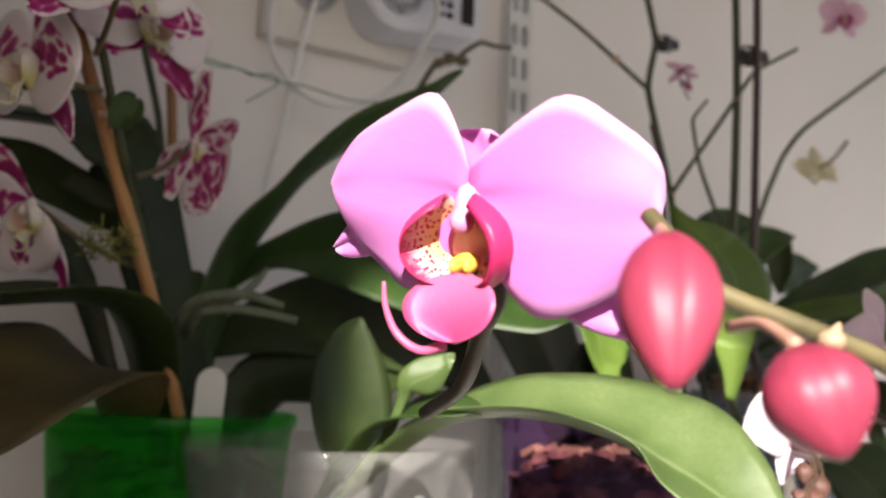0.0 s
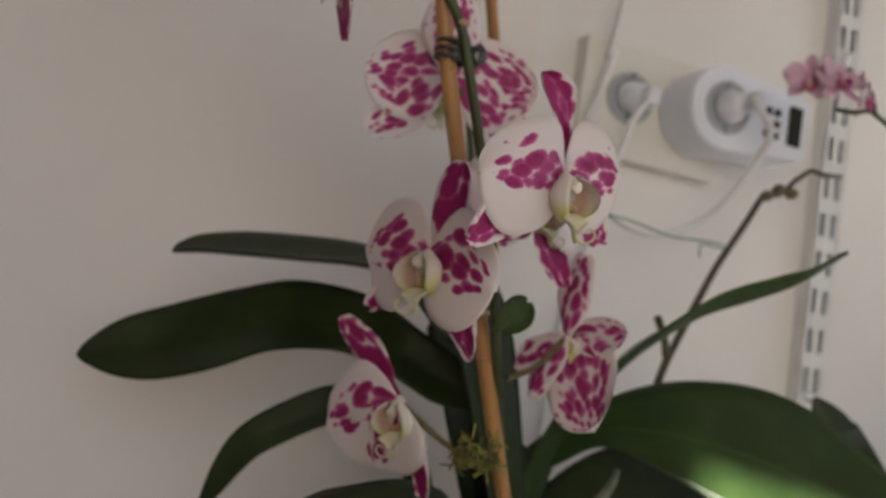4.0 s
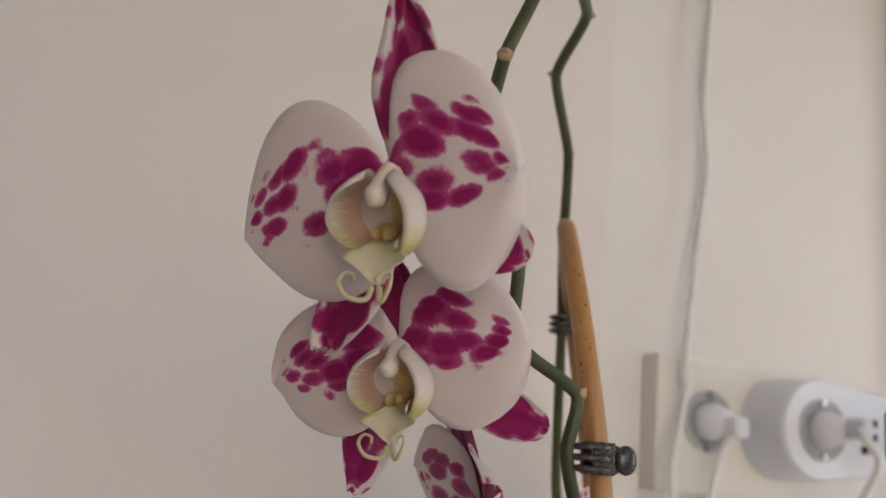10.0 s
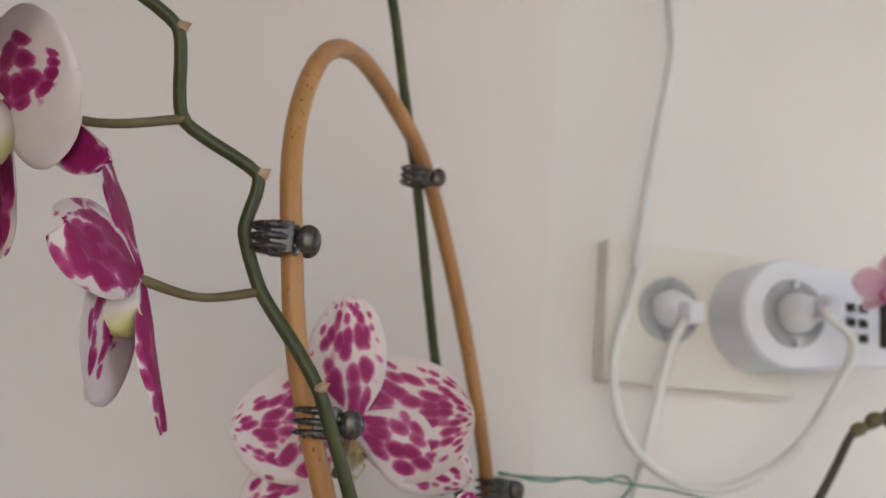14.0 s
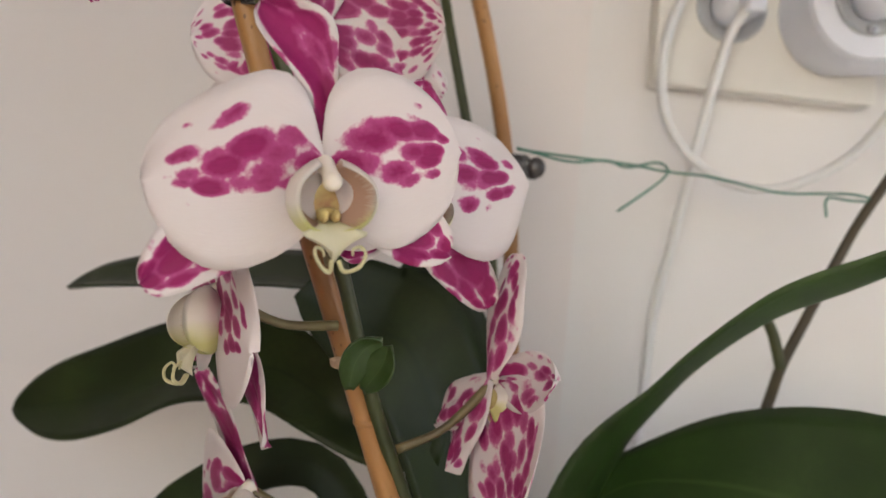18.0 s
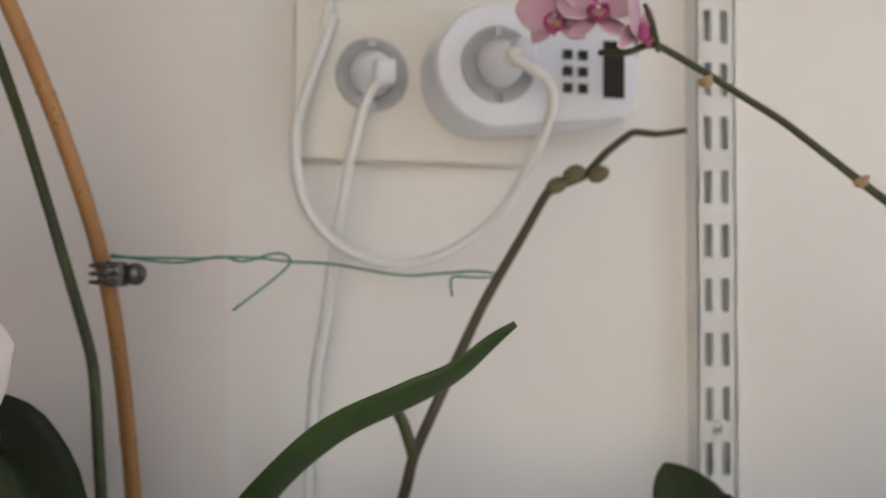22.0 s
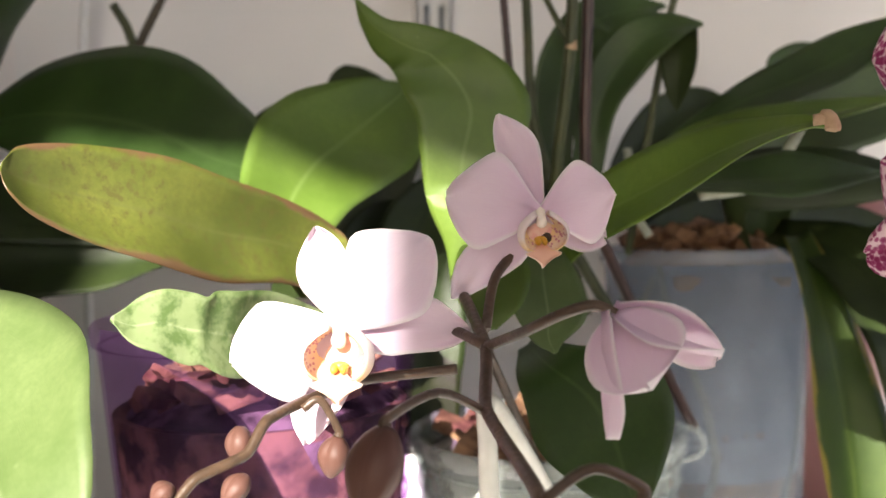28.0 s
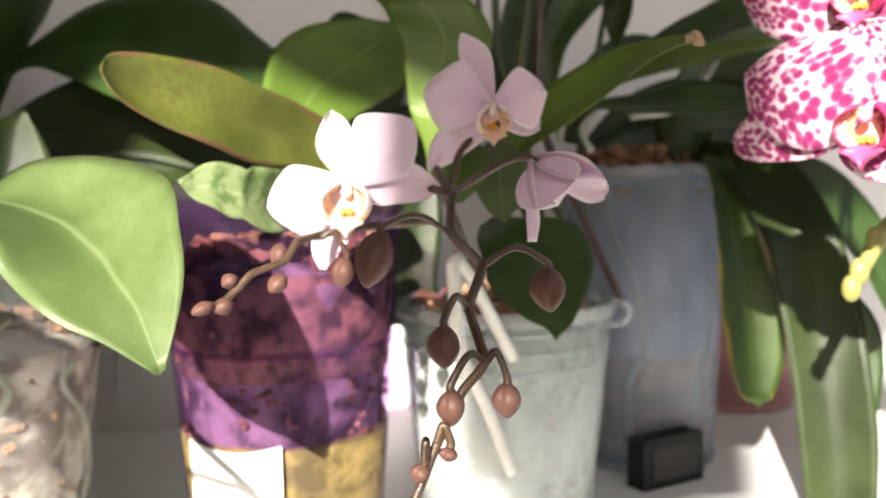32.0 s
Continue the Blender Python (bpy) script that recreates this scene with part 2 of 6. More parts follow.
def lip_colour(base, low, throat, speck=None, floor=None):
    """Side lobes: outside and rim in the base colour, lower third in the low colour, striped throat inside, fine specks."""
    def build(nt, b):
        x, v = uv_split(nt)
        outside = ramp(nt, calc(nt, 'MULTIPLY', x, 0.25), [(0.32, (0, 0, 0)), (0.42, (1, 1, 1))])
        n = noisy(nt, 300.0, 3.0)
        col = mixed(nt, calc(nt, 'MULTIPLY', n, 0.3), base, (base[0] * 0.9, base[1] * 0.85, base[2] * 0.83))
        lower = ramp(nt, calc(nt, 'ADD', v, calc(nt, 'MULTIPLY', noisy(nt, 120.0, 3.0), 0.16)), [(0.34, (1, 1, 1)), (0.60, (0, 0, 0))])
        col = mixed(nt, calc(nt, 'MULTIPLY', lower, 0.9), col, low)
        stripe = noisy(nt, 7.0, 2.0, vec=coords(nt, "UV"), stretch=(0.6, 6.0, 1.0))
        inner = ramp(nt, calc(nt, 'ADD', x, calc(nt, 'MULTIPLY', stripe, 0.5)), [(0.62, (1, 1, 1)), (0.92, (0, 0, 0))])
        if speck:
            inside = mixed(nt, ramp(nt, x, [(0.15, (1, 1, 1)), (0.5, (0, 0, 0))]), throat, floor or throat)
            vo = node(nt, "TexVoronoi", Scale=900.0, Randomness=0.9)
            nt.links.new(coords(nt), vo.inputs["Vector"])
            inside = mixed(nt, ramp(nt, vo.outputs["Distance"], [(0.32, (1, 1, 1)), (0.44, (0, 0, 0))]), inside, speck)
        else:
            inside = throat
        col = mixed(nt, calc(nt, 'MULTIPLY', inner, calc(nt, 'SUBTRACT', 1.0, outside)), col, inside)
        return col
    return build


M = {}
M["wall"] = mottled("wall_paint", (0.745, 0.73, 0.725), (0.795, 0.78, 0.775), 3.0, 0.7, bumpy=0.12, bscale=420.0)
# Same wall paint, with warm bounced light put into the colour.
M["wall_left_bounce"] = mottled("wall_paint_bounce", (0.760, 0.718, 0.708), (0.808, 0.768, 0.758), 3.0, 0.7, bumpy=0.12, bscale=420.0)
M["room"] = mottled("room_paint", (0.68, 0.67, 0.66), (0.74, 0.73, 0.72), 2.0, 0.8)
# Brown chosen for an unseen wall, to dim and warm light on the left.
M["room_bounce_tint"] = mottled("brown_bounce_paint", (0.26, 0.17, 0.14), (0.34, 0.23, 0.19), 2.0, 0.8)
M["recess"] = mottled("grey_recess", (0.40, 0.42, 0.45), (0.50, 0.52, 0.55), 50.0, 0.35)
M["stem_pink"] = mottled("pink_stem", (0.30, 0.16, 0.11), (0.46, 0.26, 0.19), 80.0, 0.45)
M["floorboard"] = mottled("floor_wood", (0.16, 0.12, 0.10), (0.25, 0.19, 0.16), 9.0, 0.45, stretch=(1, 8, 1))
M["shelf"] = mottled("shelf_laminate", (0.72, 0.72, 0.71), (0.78, 0.78, 0.77), 8.0, 0.35)
M["powder"] = mottled("white_powder_coat", (0.68, 0.69, 0.69), (0.76, 0.77, 0.77), 30.0, 0.4, bumpy=0.06, bscale=900.0)
M["plate"] = mottled("cream_plastic", (0.72, 0.705, 0.665), (0.77, 0.755, 0.715), 20.0, 0.4)
M["plastic"] = mottled("white_plastic", (0.74, 0.77, 0.86), (0.79, 0.82, 0.90), 25.0, 0.35)
M["cable"] = mottled("white_cable", (0.70, 0.71, 0.72), (0.78, 0.79, 0.80), 60.0, 0.4)
# Grey plastic of the outlet rings; also the painted shade in the rail slots.
M["grey_plastic_and_shade"] = mottled("grey_plastic_and_shade", (0.40, 0.43, 0.46), (0.52, 0.55, 0.58), 50.0, 0.3)
M["dark"] = mottled("dark_plastic", (0.02, 0.018, 0.018), (0.045, 0.039, 0.037), 90.0, 0.5, spec=0.3)
M["clip"] = mottled("glossy_dark_plastic", (0.030, 0.027, 0.027), (0.060, 0.052, 0.050), 90.0, 0.26, spec=0.6)
M["black"] = mottled("black_plastic", (0.006, 0.006, 0.006), (0.014, 0.013, 0.013), 90.0, 0.5, spec=0.2)
M["screen"] = mottled("grey_screen", (0.024, 0.023, 0.021), (0.045, 0.042, 0.038), 30.0, 0.6, spec=0.15)
M["steel"] = mottled("spring_steel", (0.45, 0.45, 0.45), (0.6, 0.6, 0.6), 80.0, 0.25, 1.0)
M["wire"] = mottled("green_wire", (0.02, 0.13, 0.09), (0.05, 0.24, 0.17), 70.0, 0.45)
M["leaf"] = thin_leafy("dark_leaf", leaf_colour((0.016, 0.026, 0.008), (0.040, 0.060, 0.015), (0.015, 0.03, 0.01)), 0.1, 0.45, 0.28)
M["leaf_mid"] = thin_leafy("mid_leaf", leaf_colour((0.022, 0.048, 0.009), (0.056, 0.110, 0.024), (0.07, 0.12, 0.035)), 0.15)
M["leaf_light"] = thin_leafy("light_leaf", leaf_colour((0.068, 0.115, 0.030), (0.170, 0.225, 0.085), (0.22, 0.28, 0.13)), 0.2, 0.35)
M["leaf_olive"] = thin_leafy("olive_leaf", leaf_colour((0.058, 0.078, 0.011), (0.185, 0.200, 0.036), (0.11, 0.12, 0.03), (0.13, 0.075, 0.035), (0.085, 0.080, 0.018), 330.0, 0.56), 0.15)
M["leaf_brown"] = thin_leafy("brown_leaf", leaf_colour((0.075, 0.058, 0.024), (0.165, 0.125, 0.045), (0.11, 0.09, 0.04)), 0.2)
M["leaf_bright"] = thin_leafy("bright_leaf", leaf_colour((0.085, 0.150, 0.020), (0.160, 0.250, 0.042), (0.19, 0.28, 0.075)), 0.25)
M["leaf_variegated"] = thin_leafy("variegated_leaf", leaf_colour((0.20, 0.27, 0.11), (0.34, 0.40, 0.22), (0.42, 0.48, 0.28), None, (0.07, 0.13, 0.03), 130.0, 0.51), 0.2)
M["leaf_yellowing"] = thin_leafy("yellowing_leaf", leaf_colour((0.030, 0.062, 0.009), (0.075, 0.120, 0.018), (0.10, 0.14, 0.03), (0.24, 0.19, 0.025)), 0.25)
M["moss"] = mottled("moss", (0.09, 0.09, 0.015), (0.34, 0.32, 0.07), 45.0, 0.8, bumpy=0.3, span=(0.41, 0.60))
M["stem"] = mottled("green_stem", (0.026, 0.036, 0.010), (0.065, 0.075, 0.022), 60.0, 0.45, bumpy=0.3, bscale=400.0)
M["stem_dark"] = mottled("dark_stem", (0.034, 0.027, 0.014), (0.070, 0.054, 0.026), 60.0, 0.45, bumpy=0.2, bscale=400.0)
M["stem_olive"] = mottled("olive_stem", (0.07, 0.06, 0.028), (0.17, 0.14, 0.065), 60.0, 0.45, bumpy=0.2, bscale=400.0)
M["stem_brown"] = mottled("brown_stem", (0.030, 0.018, 0.012), (0.090, 0.054, 0.032), 140.0, 0.4, bumpy=0.3, bscale=600.0)
M["pedicel"] = mottled("pedicel", (0.085, 0.062, 0.028), (0.19, 0.155, 0.06), 50.0, 0.45)
M["spray"] = mottled("young_spray", (0.20, 0.19, 0.05), (0.36, 0.34, 0.10), 50.0, 0.45)
M["node"] = mottled("dry_bract", (0.30, 0.19, 0.11), (0.48, 0.34, 0.22), 160.0, 0.7, bumpy=0.3)
def bamboo_skin(name):
    """Golden cane with long streaks and rows of small dark specks."""
    m, nt, b = mat(name, 0.4)
    col = ramp(nt, noisy(nt, 26.0, 5.0, 0.6, stretch=(1, 1, 0.2)), [(0.3, (0.27, 0.12, 0.04)), (0.7, (0.47, 0.25, 0.09))])
    vo = node(nt, "TexVoronoi", Scale=420.0, Randomness=0.9)
    mp = nt.nodes.new("ShaderNodeMapping")
    mp.inputs["Scale"].default_value = (1.0, 1.0, 0.6)
    nt.links.new(coords(nt), mp.inputs[0])
    nt.links.new(mp.outputs[0], vo.inputs["Vector"])
    dots = ramp(nt, vo.outputs["Distance"], [(0.14, (1, 1, 1)), (0.24, (0, 0, 0))])
    some = ramp(nt, noisy(nt, 60.0, 2.0), [(0.45, (0, 0, 0)), (0.6, (1, 1, 1))])
    col = mixed(nt, calc(nt, 'MULTIPLY', calc(nt, 'MULTIPLY', dots, some), 0.85), col, (0.06, 0.025, 0.01))
    nt.links.new(col, b.inputs["Base Color"])
    bump(nt, b, noisy(nt, 500.0, 3.0), 0.25, 0.001)
    return m


M["bamboo"] = bamboo_skin("bamboo_cane")
M["cane_dark"] = mottled("dark_cane", (0.028, 0.013, 0.013), (0.06, 0.03, 0.026), 40.0, 0.35)
M["root"] = mottled("aerial_root", (0.22, 0.24, 0.18), (0.42, 0.44, 0.36), 60.0, 0.7, bumpy=0.2)
# Darkened copy of the root colour, with shade at the plant base put in.
M["root_shaded"] = mottled("shaded_aerial_root", (0.07, 0.085, 0.05), (0.17, 0.19, 0.13), 60.0, 0.7, bumpy=0.2)
M["root_white"] = mottled("white_aerial_root", (0.60, 0.59, 0.53), (0.78, 0.77, 0.71), 60.0, 0.6, bumpy=0.2)
M["bark"] = mottled("bark_chip", (0.10, 0.045, 0.022), (0.30, 0.17, 0.09), 70.0, 0.85, bumpy=0.5, span=(0.41, 0.60))
MAG = (0.36, 0.012, 0.130)
WHT = (0.84, 0.78, 0.77)
M["sp_petal"] = thin_leafy("spotted_petal", spotted_colour(-0.22, 1.9, WHT, MAG, 0.0054, (0.58, 0.33), 1.75, 0.58, 0.30), 0.25, 0.45, 0.3)
M["sp_sepal"] = thin_leafy("spotted_sepal", spotted_colour(0.56, 1.5, WHT, MAG, 0.0062, (0.5, 0.40), 1.45, 0.80, 0.18), 0.25, 0.45, 0.3)
M["sp_back"] = thin_leafy("finely_spotted_petal", spotted_colour(0.42, 0.62, WHT, (0.40, 0.025, 0.16), 0.0044, (0.5, 0.22), 1.5, 0.60, 0.30), 0.25, 0.45, 0.3)
M["sp_fine"] = thin_leafy("densely_spotted_petal", spotted_colour(0.50, 0.22, (0.80, 0.62, 0.69), (0.29, 0.018, 0.115), 0.0034, (0.5, 0.3), 1.4, 0.58, 0.0, (1.0, 1.0, 1.0)), 0.25, 0.45, 0.3)
M["sp_lip"] = thin_leafy("cream_lip", lip_colour((0.84, 0.79, 0.73), (0.66, 0.64, 0.22), (0.56, 0.36, 0.27)), 0.25, 0.4)
M["sp_tongue"] = thin_leafy("cream_lip_tongue", petal_plain((0.84, 0.80, 0.69), (0.66, 0.62, 0.30)), 0.25, 0.4)
M["sp_throat"] = mottled("lip_throat", (0.40, 0.20, 0.10), (0.66, 0.58, 0.24), 150.0, 0.45)
M["pk_petal"] = thin_leafy("pink_petal", petal_plain((0.82, 0.33, 0.73), (0.70, 0.19, 0.60), (0.84, 0.48, 0.79)), 0.3, 0.45, 0.3)
M["pk_lip"] = thin_leafy("magenta_lip", lip_colour((0.60, 0.035, 0.16), (0.56, 0.03, 0.13), (0.82, 0.60, 0.62), (0.55, 0.02, 0.08), (0.82, 0.55, 0.20)), 0.25, 0.4)
M["pk_tongue"] = thin_leafy("hot_pink_tongue", petal_plain((0.62, 0.04, 0.20), (0.74, 0.20, 0.36)), 0.25, 0.4)
M["mn_petal"] = thin_leafy("small_pink_petal", petal_plain((0.84, 0.70, 0.77), (0.60, 0.20, 0.44), (0.85, 0.76, 0.80)), 0.3, 0.45, 0.3)
M["mn_lip"] = thin_leafy("small_magenta_lip", petal_plain((0.52, 0.05, 0.26), (0.70, 0.25, 0.46)), 0.25, 0.4)
M["yellow"] = mottled("yellow_callus", (0.62, 0.30, 0.03), (0.80, 0.55, 0.08), 200.0, 0.45)
M["pk_bud"] = thin_leafy("crimson_bud", petal_plain((0.42, 0.060, 0.11), (0.18, 0.010, 0.035)), 0.1, 0.45, 0.4)
M["wh_petal"] = thin_leafy("pale_pink_petal", petal_plain((0.86, 0.76, 0.82), (0.70, 0.48, 0.68), (0.87, 0.82, 0.84)), 0.3, 0.45, 0.3)
M["wh_lip"] = thin_leafy("peach_lip", lip_colour((0.86, 0.78, 0.77), (0.84, 0.58, 0.26), (0.86, 0.72, 0.68), (0.60, 0.26, 0.32), (0.84, 0.62, 0.34)), 0.25, 0.4)
M["wh_tongue"] = thin_leafy("peach_tongue", petal_plain((0.84, 0.60, 0.48), (0.80, 0.38, 0.24), (0.85, 0.72, 0.62)), 0.25, 0.4)
M["br_bud"] = thin_leafy("brown_bud", petal_plain((0.135, 0.066, 0.051), (0.070, 0.030, 0.022)), 0.05, 0.5, 0.3)
M["lip_floor"] = mottled("pale_lip_floor", (0.74, 0.36, 0.34), (0.84, 0.66, 0.55), 300.0, 0.45)
M["pk_column"] = mottled("pink_column", (0.60, 0.20, 0.42), (0.72, 0.36, 0.55), 200.0, 0.4)
M["column"] = mottled("cream_column", (0.72, 0.64, 0.55), (0.82, 0.76, 0.68), 90.0, 0.4)
M["soil_pale"] = mottled("pale_substrate", (0.24, 0.24, 0.20), (0.58, 0.57, 0.50), 45.0, 0.9, bumpy=0.6, bscale=200.0, stretch=(1, 1, 0.4), span=(0.41, 0.60))
M["soil_chalky"] = mottled("chalky_substrate", (0.12, 0.08, 0.06), (0.58, 0.53, 0.47), 50.0, 0.9, bumpy=0.6, bscale=200.0, span=(0.41, 0.60))
M["soil_tan"] = mottled("tan_substrate", (0.20, 0.12, 0.065), (0.48, 0.31, 0.18), 45.0, 0.9, bumpy=0.6, bscale=200.0, span=(0.41, 0.60))
M["soil_grey"] = mottled("grey_substrate", (0.20, 0.23, 0.28), (0.38, 0.42, 0.48), 25.0, 0.9, bumpy=0.4, bscale=200.0, stretch=(1, 1, 0.5), span=(0.41, 0.60))
M["soil_mixed"] = mottled("mixed_substrate", (0.020, 0.010, 0.012), (0.30, 0.23, 0.25), 42.0, 0.9, bumpy=0.6, bscale=200.0, span=(0.41, 0.60))
M["soil"] = mottled("potting_bark", (0.045, 0.025, 0.017), (0.32, 0.19, 0.12), 75.0, 0.9, bumpy=0.6, bscale=200.0, span=(0.41, 0.60))


def clear_plastic(name, tint, rough=0.12, cloud=0.3, colour=(0.7, 0.7, 0.7)):
    """Thin pot plastic: mostly see-through, partly a cloudy film."""
    m, nt, b = mat(name, rough, 0.0, 0.5)
    b.inputs["Base Color"].default_value = (*colour, 1)
    tr = nt.nodes.new("ShaderNodeBsdfTransparent")
    tr.inputs[0].default_value = (*tint, 1)
    mx = nt.nodes.new("ShaderNodeMixShader")
    fac = calc(nt, 'MULTIPLY_ADD', noisy(nt, 40.0, 5.0, 0.7), 0.25, cloud - 0.12)
    nt.links.new(fac, mx.inputs[0])
    nt.links.new(tr.outputs[0], mx.inputs[1])
    nt.links.new(b.outputs[0], mx.inputs[2])
    nt.links.new(mx.outputs[0], nt.nodes["Material Output"].inputs[0])
    return m


M["pot_clear"] = clear_plastic("clear_pot_plastic", (0.95, 0.95, 0.94), 0.08, 0.08, (0.60, 0.60, 0.59))
M["pot_green"] = clear_plastic("green_pot_plastic", (0.42, 0.88, 0.40), 0.10, 0.22, (0.02, 0.32, 0.03))
M["pot_purple"] = clear_plastic("purple_pot_plastic", (0.84, 0.74, 0.87), 0.05, 0.05, (0.14, 0.07, 0.18))
M["pot_white"] = clear_plastic("milky_pot_plastic", (0.90, 0.93, 0.93), 0.2, 0.30, (0.74, 0.78, 0.77))
M["pot_blue"] = clear_plastic("frosted_pot_plastic", (0.86, 0.88, 0.91), 0.3, 0.28, (0.38, 0.43, 0.51))
M["pot_pink"] = clear_plastic("pink_pot_plastic", (0.8, 0.5, 0.5), 0.3, 0.7, (0.52, 0.27, 0.27))
M["label"] = mottled("white_label", (0.76, 0.76, 0.74), (0.82, 0.82, 0.80), 20.0, 0.5)


# ---- mesh helpers ----
def thing(name, label, category, loc=(0, 0, 0), group="", kind=""):
    ob = new(name)
    ob.location = loc
    ob.empty_display_size = 0.01
    return tagged(ob, label, category, group, kind)


def part(name, bm, material, parent=None, label="", smooth=True):
    me = bpy.data.meshes.new(name)
    bm.normal_update()
    bm.to_mesh(me)
    bm.free()
    me.materials.append(M[material] if isinstance(material, str) else material)
    if smooth:
        me.polygons.foreach_set("use_smooth", [True] * len(me.polygons))
    ob = new(name, me)
    if parent is not None:
        ob.parent = parent
        ob.matrix_parent_inverse = Matrix.Translation(-parent.location)
    if label:
        ob["label"] = label
    return ob


def catmull(pts, steps):
    pts = [Vector(p) for p in pts]
    if len(pts) == 2:
        return [pts[0].lerp(pts[1], k / steps) for k in range(steps + 1)]
    ext = [2 * pts[0] - pts[1]] + pts + [2 * pts[-1] - pts[-2]]
    out = []
    for k in range(1, len(ext) - 2):
        p0, p1, p2, p3 = ext[k - 1:k + 3]
        for s in range(steps):
            t = s / steps
            out.append(0.5 * (2 * p1 + (p2 - p0) * t + (2 * p0 - 5 * p1 + 4 * p2 - p3) * t * t + (3 * p1 - p0 - 3 * p2 + p3) * t ** 3))
    out.append(pts[-1])
    return out


def tube_into(bm, pts, radii, steps=6, sides=8, caps=True):
    line = catmull(pts, steps)
    n = len(line)
    r = [radii] * n if isinstance(radii, (int, float)) else [float(np.interp(k / (n - 1), np.linspace(0, 1, len(radii)), radii)) for k in range(n)]
    rings = []
    side = None
    for k, p in enumerate(line):
        d = (line[min(k + 1, n - 1)] - line[max(k - 1, 0)]).normalized()
        if side is None:
            side = d.orthogonal().normalized()
        side = (side - d * side.dot(d)).normalized()
        up = d.cross(side)
        rings.append([bm.verts.new(p + (side * math.cos(a) + up * math.sin(a)) * r[k]) for a in (2 * math.pi * i / sides for i in range(sides))])
    for a, b in zip(rings, rings[1:]):
        for i in range(sides):
            bm.faces.new((a[i], a[(i + 1) % sides], b[(i + 1) % sides], b[i]))
    if caps:
        bm.faces.new(rings[0][::-1])
        bm.faces.new(rings[-1])


def tube(pts, radii, steps=6, sides=8):
    bm = bmesh.new()
    tube_into(bm, pts, radii, steps, sides)
    return bm


def box_into(bm, c, size, m=None, bev=0.0):
    r = bmesh.ops.create_cube(bm, size=1.0)
    vs = r["verts"]
    for v in vs:
        v.co = Vector((v.co.x * size[0], v.co.y * size[1], v.co.z * size[2]))
    if bev:
        es = list({e for v in vs for e in v.link_edges})
        out = bmesh.ops.bevel(bm, geom=es, offset=bev, segments=2, affect='EDGES', profile=0.7)
        vs = list({v for f in out["faces"] for v in f.verts} | {v for v in vs if v.is_valid})
    t = Matrix.Translation(Vector(c)) @ (m or Matrix())
    for v in vs:
        v.co = t @ v.co
    return vs


def box(c, size, m=None, bev=0.0):
    bm = bmesh.new()
    box_into(bm, c, size, m, bev)
    return bm


def ball_into(bm, c, r, m=None, seg=12, rings=8):
    out = bmesh.ops.create_uvsphere(bm, u_segments=seg, v_segments=rings, radius=1.0)
    for v in out["verts"]:
        p = Vector((v.co.x * r[0], v.co.y * r[1], v.co.z * r[2]))
        v.co = Vector(c) + ((m @ p) if m is not None else p)


def lathe(profile, c, sides=40):
    """Turn a closed profile of (radius, z) about the upright axis through c."""
    bm = bmesh.new()
    rings = []
    for r, z in profile:
        rings.append([bm.verts.new((c[0] + r * math.cos(a), c[1] + r * math.sin(a), c[2] + z)) for a in (2 * math.pi * i / sides for i in range(sides))])
    for a, b in zip(rings, rings[1:] + rings[:1]):
        for i in range(sides):
            bm.faces.new((a[i], a[(i + 1) % sides], b[(i + 1) % sides], b[i]))
    return bm


def interp(v, pts):
    return float(np.interp(v, [p[0] for p in pts], [p[1] for p in pts]))


PROFILES = {
    "round": [(0, .22), (.04, .40), (.1, .60), (.2, .80), (.35, .95), (.5, 1.0), (.62, .97), (.74, .88), (.84, .74), (.91, .58), (.96, .40), (.985, .25), (.995, .14), (1, .03)],
    "kite": [(0, .16), (.1, .30), (.25, .56), (.4, .82), (.5, .96), (.57, 1.0), (.64, .96), (.78, .72), (.9, .44), (.96, .26), (1, .06)],
    "spoon": [(0, .36), (.2, .40), (.4, .46), (.55, .66), (.7, .95), (.8, 1.0), (.88, .86), (.94, .62), (.98, .34), (1, .06)],
    "fan": [(0, .30), (.1, .53), (.22, .76), (.34, .94), (.43, 1.0), (.51, .97), (.65, .84), (.8, .69), (.9, .56), (.96, .43), (.985, .31), (1, .14)],
    "petal": [(0, .14), (.06, .22), (.15, .45), (.3, .80), (.45, .97), (.58, 1.0), (.72, .95), (.84, .78), (.92, .58), (.97, .37), (1, .12)],
    "sepal": [(0, .25), (.1, .42), (.25, .75), (.42, .97), (.55, 1.0), (.7, .90), (.83, .74), (.92, .56), (.97, .40), (1, .18)],
    "strap": [(0, .42), (.12, .60), (.3, .87), (.5, 1.0), (.66, .97), (.78, .84), (.87, .64), (.93, .44), (.97, .25), (1, .03)],
    "anchor": [(0, .30), (.2, .34), (.42, .55), (.55, 1.0), (.66, .95), (.8, .50), (1, .12)],
    "star": [(0, .28), (.1, .48), (.25, .82), (.42, 1.0), (.6, .98), (.75, .84), (.87, .56), (.94, .34), (1, .08)],
    "oval": [(0, .25), (.1, .5), (.25, .82), (.45, 1.0), (.62, .98), (.78, .80), (.9, .54), (.96, .33), (1, .08)],
}


